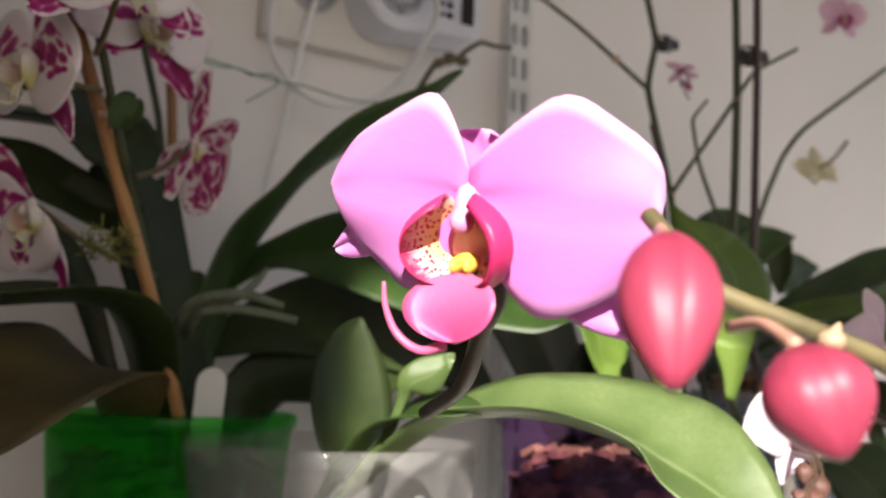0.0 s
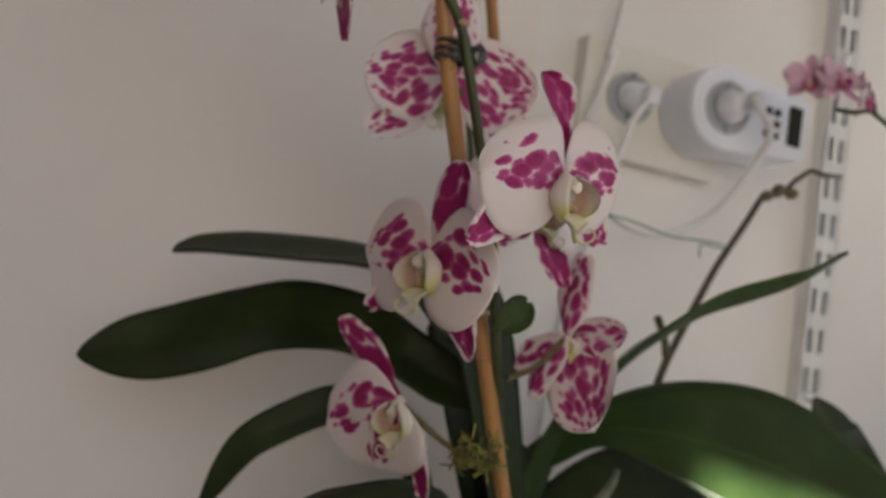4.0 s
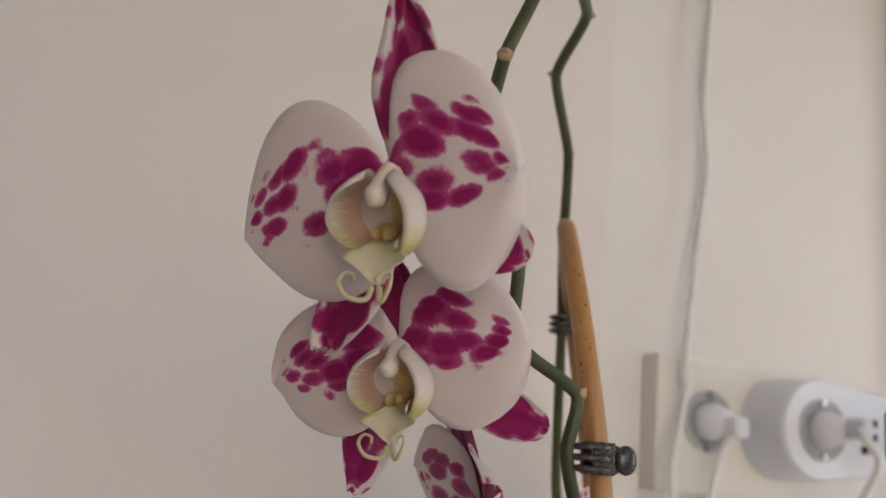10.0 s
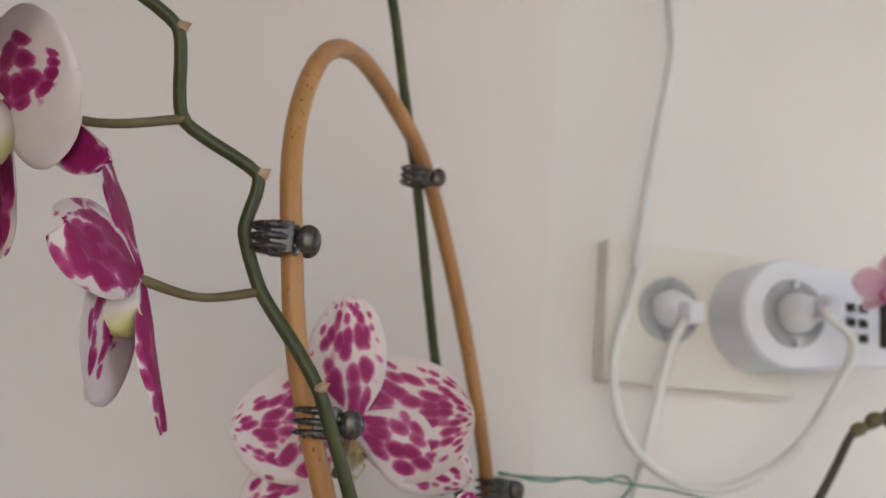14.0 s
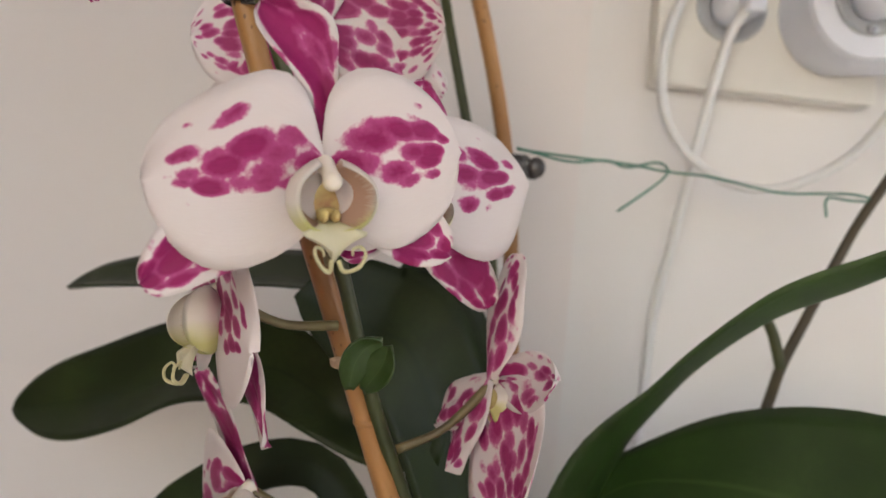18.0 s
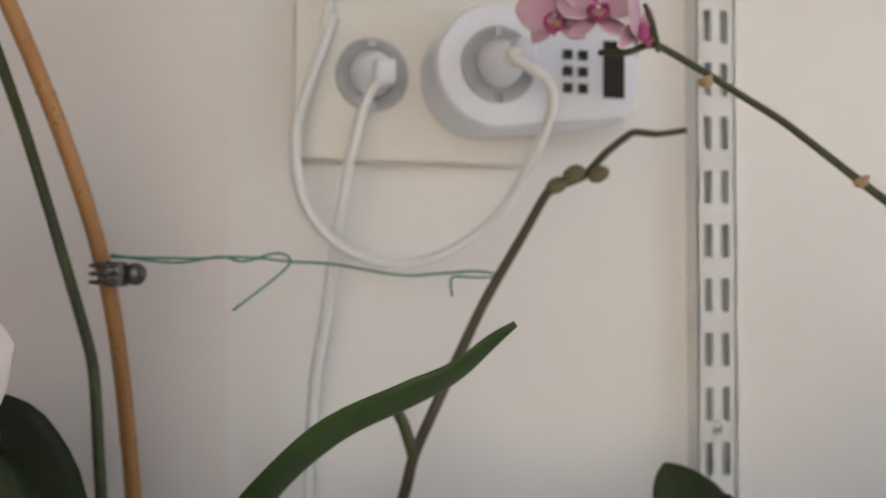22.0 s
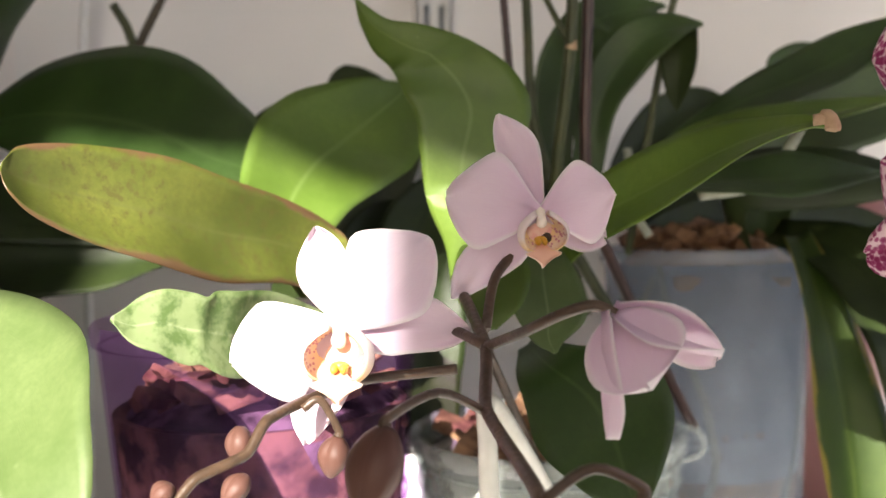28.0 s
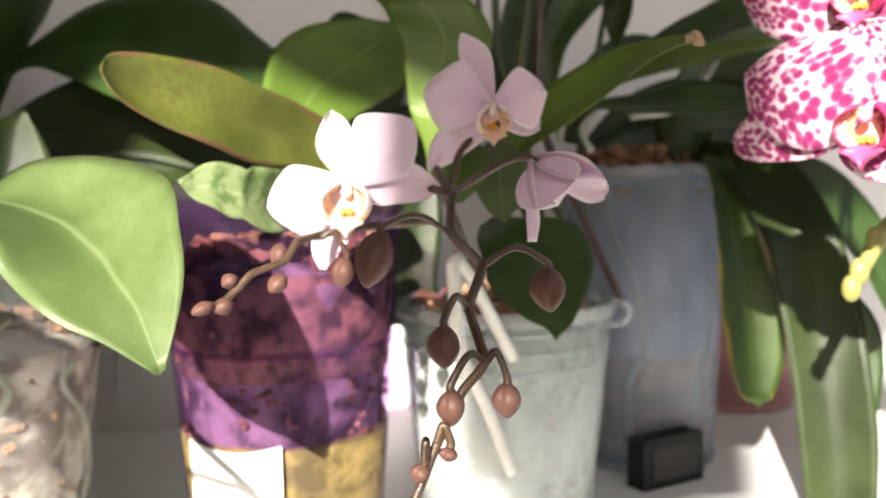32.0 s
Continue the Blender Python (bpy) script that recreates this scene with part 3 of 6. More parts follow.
def sheet(length, width, prof, shape, nu=8, nv=12, thick=0.0006, m=None, mirror=False):
    """A thin solid blade: base at the origin, along +y, face to +z. shape(u, v) gives extra (x, y, z)."""
    bm = bmesh.new()
    uvl = bm.loops.layers.uv.new("UVMap")
    span = bm.loops.layers.uv.new("Span")
    grid = {}
    for side in (0, 1):
        for j in range(nv + 1):
            v = 1 - (1 - j / nv) ** 1.6
            w = width / 2 * interp(v, PROFILES[prof])
            for i in range(nu + 1):
                u = 2 * i / nu - 1
                e = shape(u, v) if shape else (0, 0, 0)
                t = thick * (1 - 0.7 * abs(u) ** 3)
                p = Vector((u * w + e[0], v * length + e[1], e[2] - side * t))
                if m is not None:
                    p = m @ p
                grid[side, i, j] = bm.verts.new(p)

    def face(vs, uvs):
        f = bm.faces.new(vs)
        for lo, p in zip(f.loops, uvs):
            lo[uvl].uv = p
            lo[span].uv = ((p[0] - 0.5) * width * (0.35 + 0.65 * min(1.0, 2.0 * p[1])), p[1] * length)

    def q(i, j):
        return (1 - i / nu if mirror else i / nu, j / nv)
    for j in range(nv):
        for i in range(nu):
            c = [(i, j), (i + 1, j), (i + 1, j + 1), (i, j + 1)]
            face([grid[0, a, b] for a, b in c], [q(a, b) for a, b in c])
            c = c[::-1]
            face([grid[1, a, b] for a, b in c], [q(a, b) for a, b in c])
    rim = [(i, 0) for i in range(nu)] + [(nu, j) for j in range(nv)] + [(i, nv) for i in range(nu, 0, -1)] + [(0, j) for j in range(nv, 0, -1)]
    for a, b in zip(rim, rim[1:] + rim[:1]):
        face([grid[0, *b], grid[0, *a], grid[1, *a], grid[1, *b]], [q(*b), q(*a), q(*a), q(*b)])
    return bm


def leaf(spine, width, up=(0, 0, 1), prof="strap", fold=0.25, thick=0.0022, nu=10, nv=26, twist=0.0, wave=0.0, seed=0):
    """A strap leaf along a spine of points; up is the way its upper face looks at the base; fold is the keel's depth."""
    line = catmull(spine, 8)
    n = len(line)
    rnd = random.Random(seed)
    ph = rnd.random() * 6
    frames = []
    up = Vector(up)
    for k in range(n):
        d = (line[min(k + 1, n - 1)] - line[max(k - 1, 0)]).normalized()
        up = (up - d * up.dot(d)).normalized()
        frames.append((line[k], d, up.copy()))
    bm = bmesh.new()
    uvl = bm.loops.layers.uv.new("UVMap")
    grid = {}
    for side in (0, 1):
        for j in range(nv + 1):
            v = 1 - (1 - j / nv) ** 1.3
            f = v * (n - 1)
            k = min(int(f), n - 2)
            s = f - k
            p = frames[k][0].lerp(frames[k + 1][0], s)
            d = frames[k][1].lerp(frames[k + 1][1], s).normalized()
            w = frames[k][2].lerp(frames[k + 1][2], s)
            w = (w - d * w.dot(d)).normalized()
            if twist:
                w = Matrix.Rotation(twist * v, 3, d) @ w
            x = d.cross(w)
            half = width / 2 * interp(v, PROFILES[prof])
            for i in range(nu + 1):
                u = 2 * i / nu - 1
                lift = fold * half * (abs(u) ** 1.3) * (1 - 0.4 * v) + wave * half * math.sin(v * 9 + ph + u) * abs(u)
                t = thick * (1 - 0.75 * u * u)
                grid[side, i, j] = bm.verts.new(p + x * u * half * (1 - 0.12 * fold * abs(u)) + w * (lift - side * t))

    def face(vs, uvs):
        f = bm.faces.new(vs)
        for lo, q in zip(f.loops, uvs):
            lo[uvl].uv = q

    def q(i, j):
        return (i / nu, j / nv)
    for j in range(nv):
        for i in range(nu):
            c = [(i, j), (i + 1, j), (i + 1, j + 1), (i, j + 1)]
            face([grid[0, a, b] for a, b in c], [q(a, b) for a, b in c])
            c = c[::-1]
            face([grid[1, a, b] for a, b in c], [q(a, b) for a, b in c])
    rim = [(i, 0) for i in range(nu)] + [(nu, j) for j in range(nv)] + [(i, nv) for i in range(nu, 0, -1)] + [(0, j) for j in range(nv, 0, -1)]
    for a, b in zip(rim, rim[1:] + rim[:1]):
        face([grid[0, *b], grid[0, *a], grid[1, *a], grid[1, *b]], [q(*b), q(*a), q(*a), q(*b)])
    return bm


def blade(stations, fold=0.2, thick=0.002, nu=10, steps=5, wave=0.0, seed=0):
    """A leaf through stations (middle, width, way across); the midrib lies fold half-widths below the edges."""
    mids = catmull([s[0] for s in stations], steps)
    ws = catmull([(s[1], 0, 0) for s in stations], steps)
    cs = catmull([s[2] for s in stations], steps)
    n = len(mids)
    ph = random.Random(seed).random() * 6
    bm = bmesh.new()
    uvl = bm.loops.layers.uv.new("UVMap")
    grid = {}
    for j in range(n):
        d = (mids[min(j + 1, n - 1)] - mids[max(j - 1, 0)]).normalized()
        x = (cs[j] - d * cs[j].dot(d)).normalized() * 0.5 + cs[j].normalized() * 0.5
        w = x.cross(d).normalized()
        if w.z < 0 and abs(w.z) > 0.05:
            w = -w
        half = max(0.0004, ws[j].x / 2)
        v = j / (n - 1)
        for side in (0, 1):
            for i in range(nu + 1):
                u = 2 * i / nu - 1
                lift = -fold * half * (1 - abs(u) ** 1.35) + wave * half * math.sin(v * 8 + ph + 1.5 * u) * u * u
                t = thick * (1 - 0.75 * u * u)
                grid[side, i, j] = bm.verts.new(mids[j] + x * u * half + w * (lift - side * t))

    def face(vs, uvs):
        f = bm.faces.new(vs)
        for lo, q in zip(f.loops, uvs):
            lo[uvl].uv = q

    def q(i, j):
        return (i / nu, j / (n - 1))
    for j in range(n - 1):
        for i in range(nu):
            c = [(i, j), (i + 1, j), (i + 1, j + 1), (i, j + 1)]
            face([grid[0, a, b] for a, b in c], [q(a, b) for a, b in c])
            c = c[::-1]
            face([grid[1, a, b] for a, b in c], [q(a, b) for a, b in c])
    rim = [(i, 0) for i in range(nu)] + [(nu, j) for j in range(n - 1)] + [(i, n - 1) for i in range(nu, 0, -1)] + [(0, j) for j in range(n - 1, 0, -1)]
    for a, b in zip(rim, rim[1:] + rim[:1]):
        face([grid[0, *b], grid[0, *a], grid[1, *a], grid[1, *b]], [q(*b), q(*a), q(*a), q(*b)])
    bmesh.ops.recalc_face_normals(bm, faces=bm.faces[:])
    return bm


def facing(c, normal, up=(0, 0, 1), spin=0.0):
    """A frame at c whose +z looks along normal and +y as near to up as can be."""
    z = Vector(normal).normalized()
    y = Vector(up)
    y = (y - z * y.dot(z)).normalized()
    x = y.cross(z)
    m = Matrix((x, y, z)).transposed().to_4x4()
    return Matrix.Translation(Vector(c)) @ m @ Matrix.Rotation(radians(spin), 4, 'Z')


def turned(deg_z, deg_x=0.0, deg_y=0.0, off=(0, 0, 0)):
    return Matrix.Translation(off) @ Matrix.Rotation(radians(deg_z), 4, 'Z') @ Matrix.Rotation(radians(deg_x), 4, 'X') @ Matrix.Rotation(radians(deg_y), 4, 'Y')


def lip_lobe(m, s, sx):
    """One side lobe: a thick cupped palm beside the column, its rim rolled inward. UV x past 2 marks its outside."""
    bm = bmesh.new()
    uvl = bm.loops.layers.uv.new("UVMap")
    nu, nv = 8, 14
    g = {}
    for side in (0, 1):
        for j in range(nv + 1):
            v = j / nv
            a = radians(-86 + 158 * v)
            for i in range(nu + 1):
                u = i / nu
                deep = 0.30 + 0.70 * math.sin(math.pi * (0.08 + 0.80 * v)) ** 0.8
                r = 0.15 + 0.25 * math.sin(0.5 * math.pi * min(1.0, u * 1.25)) - 0.09 * u ** 4 + side * 0.028 * (1 - 0.75 * u)
                pinch = 1 - 0.25 * max(0.0, v - 0.7) / 0.3
                g[side, i, j] = bm.verts.new(m @ Vector((sx * (0.02 + 0.96 * r * math.cos(a) * pinch) * s, (-0.27 + 0.88 * r * math.sin(a)) * s, (-0.03 + 0.47 * u * deep - side * 0.02) * s)))

    def face(keys, off):
        keys = keys if sx > 0 else keys[::-1]
        f = bm.faces.new([g[k] for k in keys])
        for lo, (sd, i, j) in zip(f.loops, keys):
            lo[uvl].uv = (i / nu + off, j / nv)
    for j in range(nv):
        for i in range(nu):
            face([(0, i, j), (0, i + 1, j), (0, i + 1, j + 1), (0, i, j + 1)], 0.0)
            face([(1, i, j + 1), (1, i + 1, j + 1), (1, i + 1, j), (1, i, j)], 2.0)
        face([(0, nu, j), (1, nu, j), (1, nu, j + 1), (0, nu, j + 1)], 0.0)
    for i in range(nu):
        face([(0, i, nv), (0, i + 1, nv), (1, i + 1, nv), (1, i, nv)], 0.0)
        face([(0, i + 1, 0), (0, i, 0), (1, i, 0), (1, i + 1, 0)], 0.0)
    bmesh.ops.recalc_face_normals(bm, faces=bm.faces[:])
    return bm


FLOWER_SKINS = {
    "spotted": ("sp_petal", "sp_sepal", "sp_lip", "sp_throat", "sp_tongue"),
    "back": ("sp_back", "sp_back", "sp_lip", "sp_throat", "sp_tongue"),
    "fine": ("sp_fine", "sp_fine", "pk_lip", "yellow", "pk_tongue"),
    "pink": ("pk_petal", "pk_petal", "pk_lip", "yellow", "pk_tongue"),
    "pale": ("wh_petal", "wh_petal", "wh_lip", "yellow", "wh_tongue"),
    "cream": ("sp_tongue", "sp_tongue", "sp_lip", "yellow", "sp_tongue"),
    "mini": ("mn_petal", "mn_petal", "mn_lip", "yellow", "mn_lip"),
}


def flower(plant, c, normal, size, kind, up=(0, 0, 1), seed=0, lip_size=0.7, tepals=None, label=""):
    """One moth-orchid bloom: column, five tepals (length, width, turn, tilt, sideways bow), a three-lobed lip."""
    rnd = random.Random(seed * 7 + 3)
    m = facing(c, normal, up)
    r3 = m.to_3x3()
    s = size / 2
    k = s * lip_size
    mats = FLOWER_SKINS[kind]
    tall = 0.55 if kind in ("pink", "pale") else 1.0
    if tepals is None:
        tepals = (("dorsal_sepal", 0.98 * s, 0.55 * s, rnd.uniform(-5, 5), -6), ("petal", s, 0.95 * s, 78, 4), ("petal", s, 0.95 * s, -78, 4),
                  ("lateral_sepal", 0.92 * s, 0.5 * s, 132, -10), ("lateral_sepal", 0.92 * s, 0.5 * s, -132, -10))
    bm = bmesh.new()
    tube_into(bm, [m @ Vector((0, y * k, z * k * tall)) for y, z in ((0.02, -0.06), (-0.03, 0.10), (-0.09, 0.20), (-0.13, 0.25))], [0.10 * k, 0.075 * k, 0.07 * k, 0.06 * k], 4, 12)
    ball_into(bm, m @ Vector((0, -0.13 * k, 0.25 * k * tall)), (0.085 * k, 0.09 * k, 0.08 * k), r3, 14, 10)
    head = part("flower", bm, {"pink": "pk_column", "fine": "pk_column"}.get(kind, "column"), plant, label)
    petal_prof = {"pale": "kite", "mini": "star", "cream": "star", "pink": "fan"}.get(kind, "round")
    for name, length, width, turn, tilt, *more in tepals:
        bow = more[0] if more and name != "petal" else 0.0
        shoulder = 0.0 if name != "petal" else (more[0] if more else (0.0 if kind in ("pale", "mini", "cream", "pink") else 0.16))
        sign = 1 if turn > 0 else -1
        ph, amp = rnd.random() * 6.28, (0.042 if name == "petal" else 0.055) * s * (1.6 if kind == "pale" else 1.1)
        cup, bend = (-0.10, -0.12) if name == "petal" else (0.12, 0.03)
        lift = 0.0009 if name == "petal" else -0.0018

        def shape(u, v):
            z = cup * width * 0.5 * (u * u) * (0.3 + v) + bend * length * (v * v - v) * 1.6 + lift
            z += amp * math.sin(3.0 * u + 5 * v + ph) * abs(u) * v + 0.3 * amp * math.sin(9 * v + 4 * u + ph) * v
            z -= 0.035 * width * math.exp(-(u / 0.12) ** 2) * (1 - v)
            return (0.3 * amp * math.sin(8 * v + ph) * abs(u) + bow * length * (v - v * v) * 4 * 0.25, 0.02 * length * math.sin(5 * u + ph) * v * (1 - v ** 4) - shoulder * length * max(0.0, u * sign) ** 2 * math.sin(math.pi * v), z)
        mm = m @ turned(turn) @ Matrix.Rotation(radians(tilt), 4, 'X')
        prof = petal_prof if name == "petal" else ("star" if kind in ("pale", "mini") else "sepal")
        prof = more[1] if len(more) > 1 else prof
        part(name, sheet(length * (1.04 if kind == "pale" else 1.0), width, prof, shape, nu=12, nv=18, m=mm, thick=0.0007, mirror=turn < 0), mats[0] if name == "petal" else mats[1], head)
    bm = bmesh.new()
    ball_into(bm, m @ Vector((0, -0.27 * k, 0.0)), (0.20 * k, 0.20 * k, 0.035 * k), r3, 16, 8)
    lip = part("lip", bm, mats[3] if mats[3] == "sp_throat" else "lip_floor", head)
    for sx in (-1, 1):
        part("side_lobe", lip_lobe(m, k, sx), mats[2], lip)

    def tongue(u, v):
        return (0.0, -0.04 * k * v, (0.30 * v - 0.34 * v * v) * k + 0.14 * k * u * u * v)
    if kind == "pink":
        part("middle_lobe", sheet(0.50 * k, 0.66 * k, "round", tongue, nu=10, nv=12, m=m @ turned(180, 24, 0, (0, -0.46 * k, 0.22 * k)), thick=0.0008), mats[4], lip)
        part("tendril", tube([m @ Vector((a * k, b * k, c2 * k)) for a, b, c2 in ((-0.06, -0.90, 0.40), (-0.24, -0.94, 0.42), (-0.40, -0.84, 0.42), (-0.48, -0.66, 0.40), (-0.50, -0.50, 0.36))], [0.035 * k, 0.028 * k, 0.014 * k], 5, 7), mats[4], lip)
    else:
        part("middle_lobe", sheet(0.42 * k, 0.56 * k, "anchor", tongue, nu=10, nv=12, m=m @ turned(180, 38, 0, (0, -0.46 * k, 0.10 * k)), thick=0.0008), mats[4], lip)
    bm = bmesh.new()
    for sx in (-1, 1):
        ball_into(bm, m @ Vector((sx * 0.05 * k, -0.42 * k, 0.16 * k)), (0.045 * k, 0.06 * k, 0.10 * k), r3, 8, 6)
    ball_into(bm, m @ Vector((0, -0.40 * k, 0.10 * k)), (0.10 * k, 0.05 * k, 0.06 * k), r3, 10, 6)
    part("callus", bm, "yellow" if mats[3] != "sp_throat" else mats[3], lip)
    if kind in ("spotted", "back"):
        for sx in (-1, 1):
            part("tendril", tube([m @ Vector((sx * a * k, b * k, c2 * k)) for a, b, c2 in ((0.03, -0.78, 0.34), (0.06, -0.86, 0.40), (0.15, -0.82, 0.50), (0.21, -0.72, 0.50), (0.19, -0.66, 0.44), (0.13, -0.68, 0.42), (0.12, -0.73, 0.44))], [0.022 * k, 0.016 * k, 0.010 * k], 4, 6), mats[4], lip)
    return head


def bud(plant, tip, top, width, material="br_bud", seams=3):
    """A closed bud from its stalk end to its tip, with the seams of the folded sepals."""
    a, b = Vector(top), Vector(tip)
    b = a + (b - a) * (1.2 if width < 0.009 else 1.0)
    d = (b - a).normalized()
    x = d.orthogonal().normalized()
    y = d.cross(x)
    bm = bmesh.new()
    uvl = bm.loops.layers.uv.new("UVMap")
    n, k = 36, 14
    rings = []
    for j in range(k + 1):
        v = j / k
        r = width / 2 * max(0.03, (math.sin(math.pi * min(1, v * 0.92 + 0.06)) ** 0.70) * (1 - 0.14 * v)) * 1.06
        ring = []
        for i in range(n):
            t = 2 * math.pi * i / n
            rr = r * (1 - 0.16 * abs(math.cos(t * seams / 2)) ** 14 + 0.09 * abs(math.sin(t * seams / 2)) ** 6) * (1 + 0.05 * math.cos(2 * t))
            ring.append(bm.verts.new(a.lerp(b, v) + (x * math.cos(t) + y * math.sin(t)) * rr))
        rings.append(ring)
    for j in range(k):
        for i in range(n):
            f = bm.faces.new((rings[j][i], rings[j][(i + 1) % n], rings[j + 1][(i + 1) % n], rings[j + 1][i]))
            for lo, q in zip(f.loops, ((i / n, j / k), ((i + 1) / n, j / k), ((i + 1) / n, (j + 1) / k), (i / n, (j + 1) / k))):
                lo[uvl].uv = q
    bm.faces.new(rings[0][::-1])
    bm.faces.new(rings[-1])
    bmesh.ops.recalc_face_normals(bm, faces=bm.faces[:])
    return part("bud", bm, material, plant)


# ---- the setting ----
WALL_Y = 0.713
CORNER_X = 0.275


def structure(name, bm, material, label, category):
    return tagged(part(name, bm, material, None, "", False), label, category, kind="structure")


structure("floor", box((0.3, -0.2, -0.05), (4.6, 2.6, 0.1)), "floorboard", "brown wooden floor of the room", "floor")
structure("ceiling", box((0.3, -0.2, 2.65), (4.6, 2.6, 0.1)), "room", "plain white ceiling of the room", "ceiling")
structure("wall_back", box((CORNER_X + 1.0, WALL_Y + 0.06, 1.3), (2.0, 0.12, 2.6)), "wall", "off-white painted wall behind the orchids", "wall")
# Left stretch turned 7 degrees so that it reads dimmer; its tint carries bounce.
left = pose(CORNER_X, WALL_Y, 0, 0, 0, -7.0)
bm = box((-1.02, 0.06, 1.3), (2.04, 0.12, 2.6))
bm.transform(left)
structure("wall_back_left", bm, "wall_left_bounce", "left stretch of the off-white wall, warm bounced light put into its colour", "wall")
# Unseen closing wall; its brown is added to tint the bounce.
structure("wall_left", box((-1.40, -0.2, 1.3), (0.12, 2.6, 2.6)), "room_bounce_tint", "unseen side wall, coloured brown to warm the bounced light", "wall")
# Unseen wall; its opening is made up to hold the right-hand fill lamp.
bm = bmesh.new()
box_into(bm, (SIDE_X + 0.08, -0.2, WIN_Z[0] / 2), (0.16, 2.3, WIN_Z[0]))
box_into(bm, (SIDE_X + 0.08, -0.2, (WIN_Z[1] + 2.6) / 2), (0.16, 2.3, 2.6 - WIN_Z[1]))
for a, b in ((-1.35, SIDE_Y[0]), (SIDE_Y[1], 0.95)):
    box_into(bm, (SIDE_X + 0.08, (a + b) / 2, sum(WIN_Z) / 2), (0.16, b - a, WIN_Z[1] - WIN_Z[0]))
structure("wall_right", bm, "room", "unseen side wall, opening added to let in light from the right", "wall")
bm = bmesh.new()
zs, ze = WIN_Z
box_into(bm, (0.0, WIN_Y - 0.08, zs / 2), (4.2, 0.16, zs))
box_into(bm, (0.0, WIN_Y - 0.08, (ze + 2.6) / 2), (4.2, 0.16, 2.6 - ze))
for a, b in ((-2.0, WIN[0]), (WIN[1], SIDE_X)):
    box_into(bm, ((a + b) / 2, WIN_Y - 0.08, (zs + ze) / 2), (b - a, 0.16, ze - zs))
# Added sun blockers: dropped middle, shallower right piece, sloped wedge at left.
box_into(bm, ((SUN_BLOCK[0] + SUN_BLOCK[1]) / 2, WIN_Y - 0.13, (SUN_BLOCK[2] + ze) / 2), (SUN_BLOCK[1] - SUN_BLOCK[0], 0.06, ze - SUN_BLOCK[2]))
box_into(bm, ((SUN_BLOCK[1] + WIN[1]) / 2, WIN_Y - 0.13, (2.21 + ze) / 2), (WIN[1] - SUN_BLOCK[1], 0.06, ze - 2.21))
v = [bm.verts.new((x, y, z)) for y in (WIN_Y - 0.16, WIN_Y - 0.10) for x, z in ((WIN[0] - 0.02, 2.353), (SUN_BLOCK[0], 2.212), (SUN_BLOCK[0], ze + 0.05), (WIN[0] - 0.02, ze + 0.05))]
for f in ((0, 1, 2, 3), (7, 6, 5, 4), (0, 4, 5, 1), (1, 5, 6, 2), (2, 6, 7, 3), (3, 7, 4, 0)):
    bm.faces.new([v[k] for k in f])
bmesh.ops.recalc_face_normals(bm, faces=bm.faces[:])
structure("wall_window", bm, "room", "unseen window wall with blockers added in the opening to shape the sun", "wall")

# ---- the plant shelf ----
SHELF_Z = 0.946
shelf = thing("plant_shelf", "white laminate shelf board that carries the orchid pots", "shelf", (0.5, 0.45, SHELF_Z))
part("board", box((0.45, 0.435, SHELF_Z - 0.011), (1.9, 0.50, 0.022), bev=0.002), "shelf", shelf, smooth=False)
for bx in (0.0, 0.95):
    part("bracket", box((bx, 0.46, SHELF_Z - 0.045), (0.012, 0.42, 0.045), bev=0.002), "powder", shelf, "white metal bracket", smooth=False)


def slotted_rail(x, z0, z1):
    rail = thing("wall_rail", "white twin-slot metal upright screwed to the wall", "shelf rail", (x, WALL_Y, z0), group="shelf uprights")
    w, d, front = 0.026, 0.013, WALL_Y - 0.013
    bm = bmesh.new()
    pitch = 0.032
    n = int((z1 - z0) / pitch)
    # side flanges and the strips between the slots
    for sx in (-1, 1):
        box_into(bm, (x + sx * (w / 2 - 0.0008), WALL_Y - d / 2, (z0 + z1) / 2), (0.0016, d, z1 - z0))
    for cx, cw in ((-0.0105, 0.0045), (0, 0.0058), (0.0105, 0.0045)):
        box_into(bm, (x + cx, front + 0.0008, (z0 + z1) / 2), (cw, 0.0016, z1 - z0))
    for k in range(n + 1):
        for cx in (-0.0056, 0.0056):
            box_into(bm, (x + cx, front + 0.0008, z0 + k * pitch), (0.0058, 0.0016, 0.0125))
    part("channel", bm, "powder", rail, smooth=False)
    # White rail web coloured grey to stand in for shade behind the slots.
    part("back_web", box((x, WALL_Y - 0.0015, (z0 + z1) / 2), (w - 0.004, 0.003, z1 - z0)), "grey_plastic_and_shade", rail, "inside of the channel, its shade put into the grey", smooth=False)
    for z in (1.255, 1.540):
        bm = bmesh.new()
        ball_into(bm, (x, front - 0.0005, z), (0.0042, 0.002, 0.0042))
        part("screw", bm, "steel", rail)
    return rail


slotted_rail(0.556, 1.255 - 0.0205 - 14 * 0.032 + 0.05, 2.2)
bracket = thing("shelf_bracket", "white metal bracket arm hooked into the rail", "bracket", (0.556, 0.70, 1.86))
bm = bmesh.new()
v = [bm.verts.new((0.556 + sx, y, z)) for sx in (-0.002, 0.002) for y, z in ((0.700, 1.80), (0.700, 1.875), (0.46, 1.875), (0.46, 1.862))]
for f in ((0, 1, 2, 3), (7, 6, 5, 4), (0, 4, 5, 1), (1, 5, 6, 2), (2, 6, 7, 3), (3, 7, 4, 0)):
    bm.faces.new([v[k] for k in f])
part("arm", bm, "powder", bracket, smooth=False)
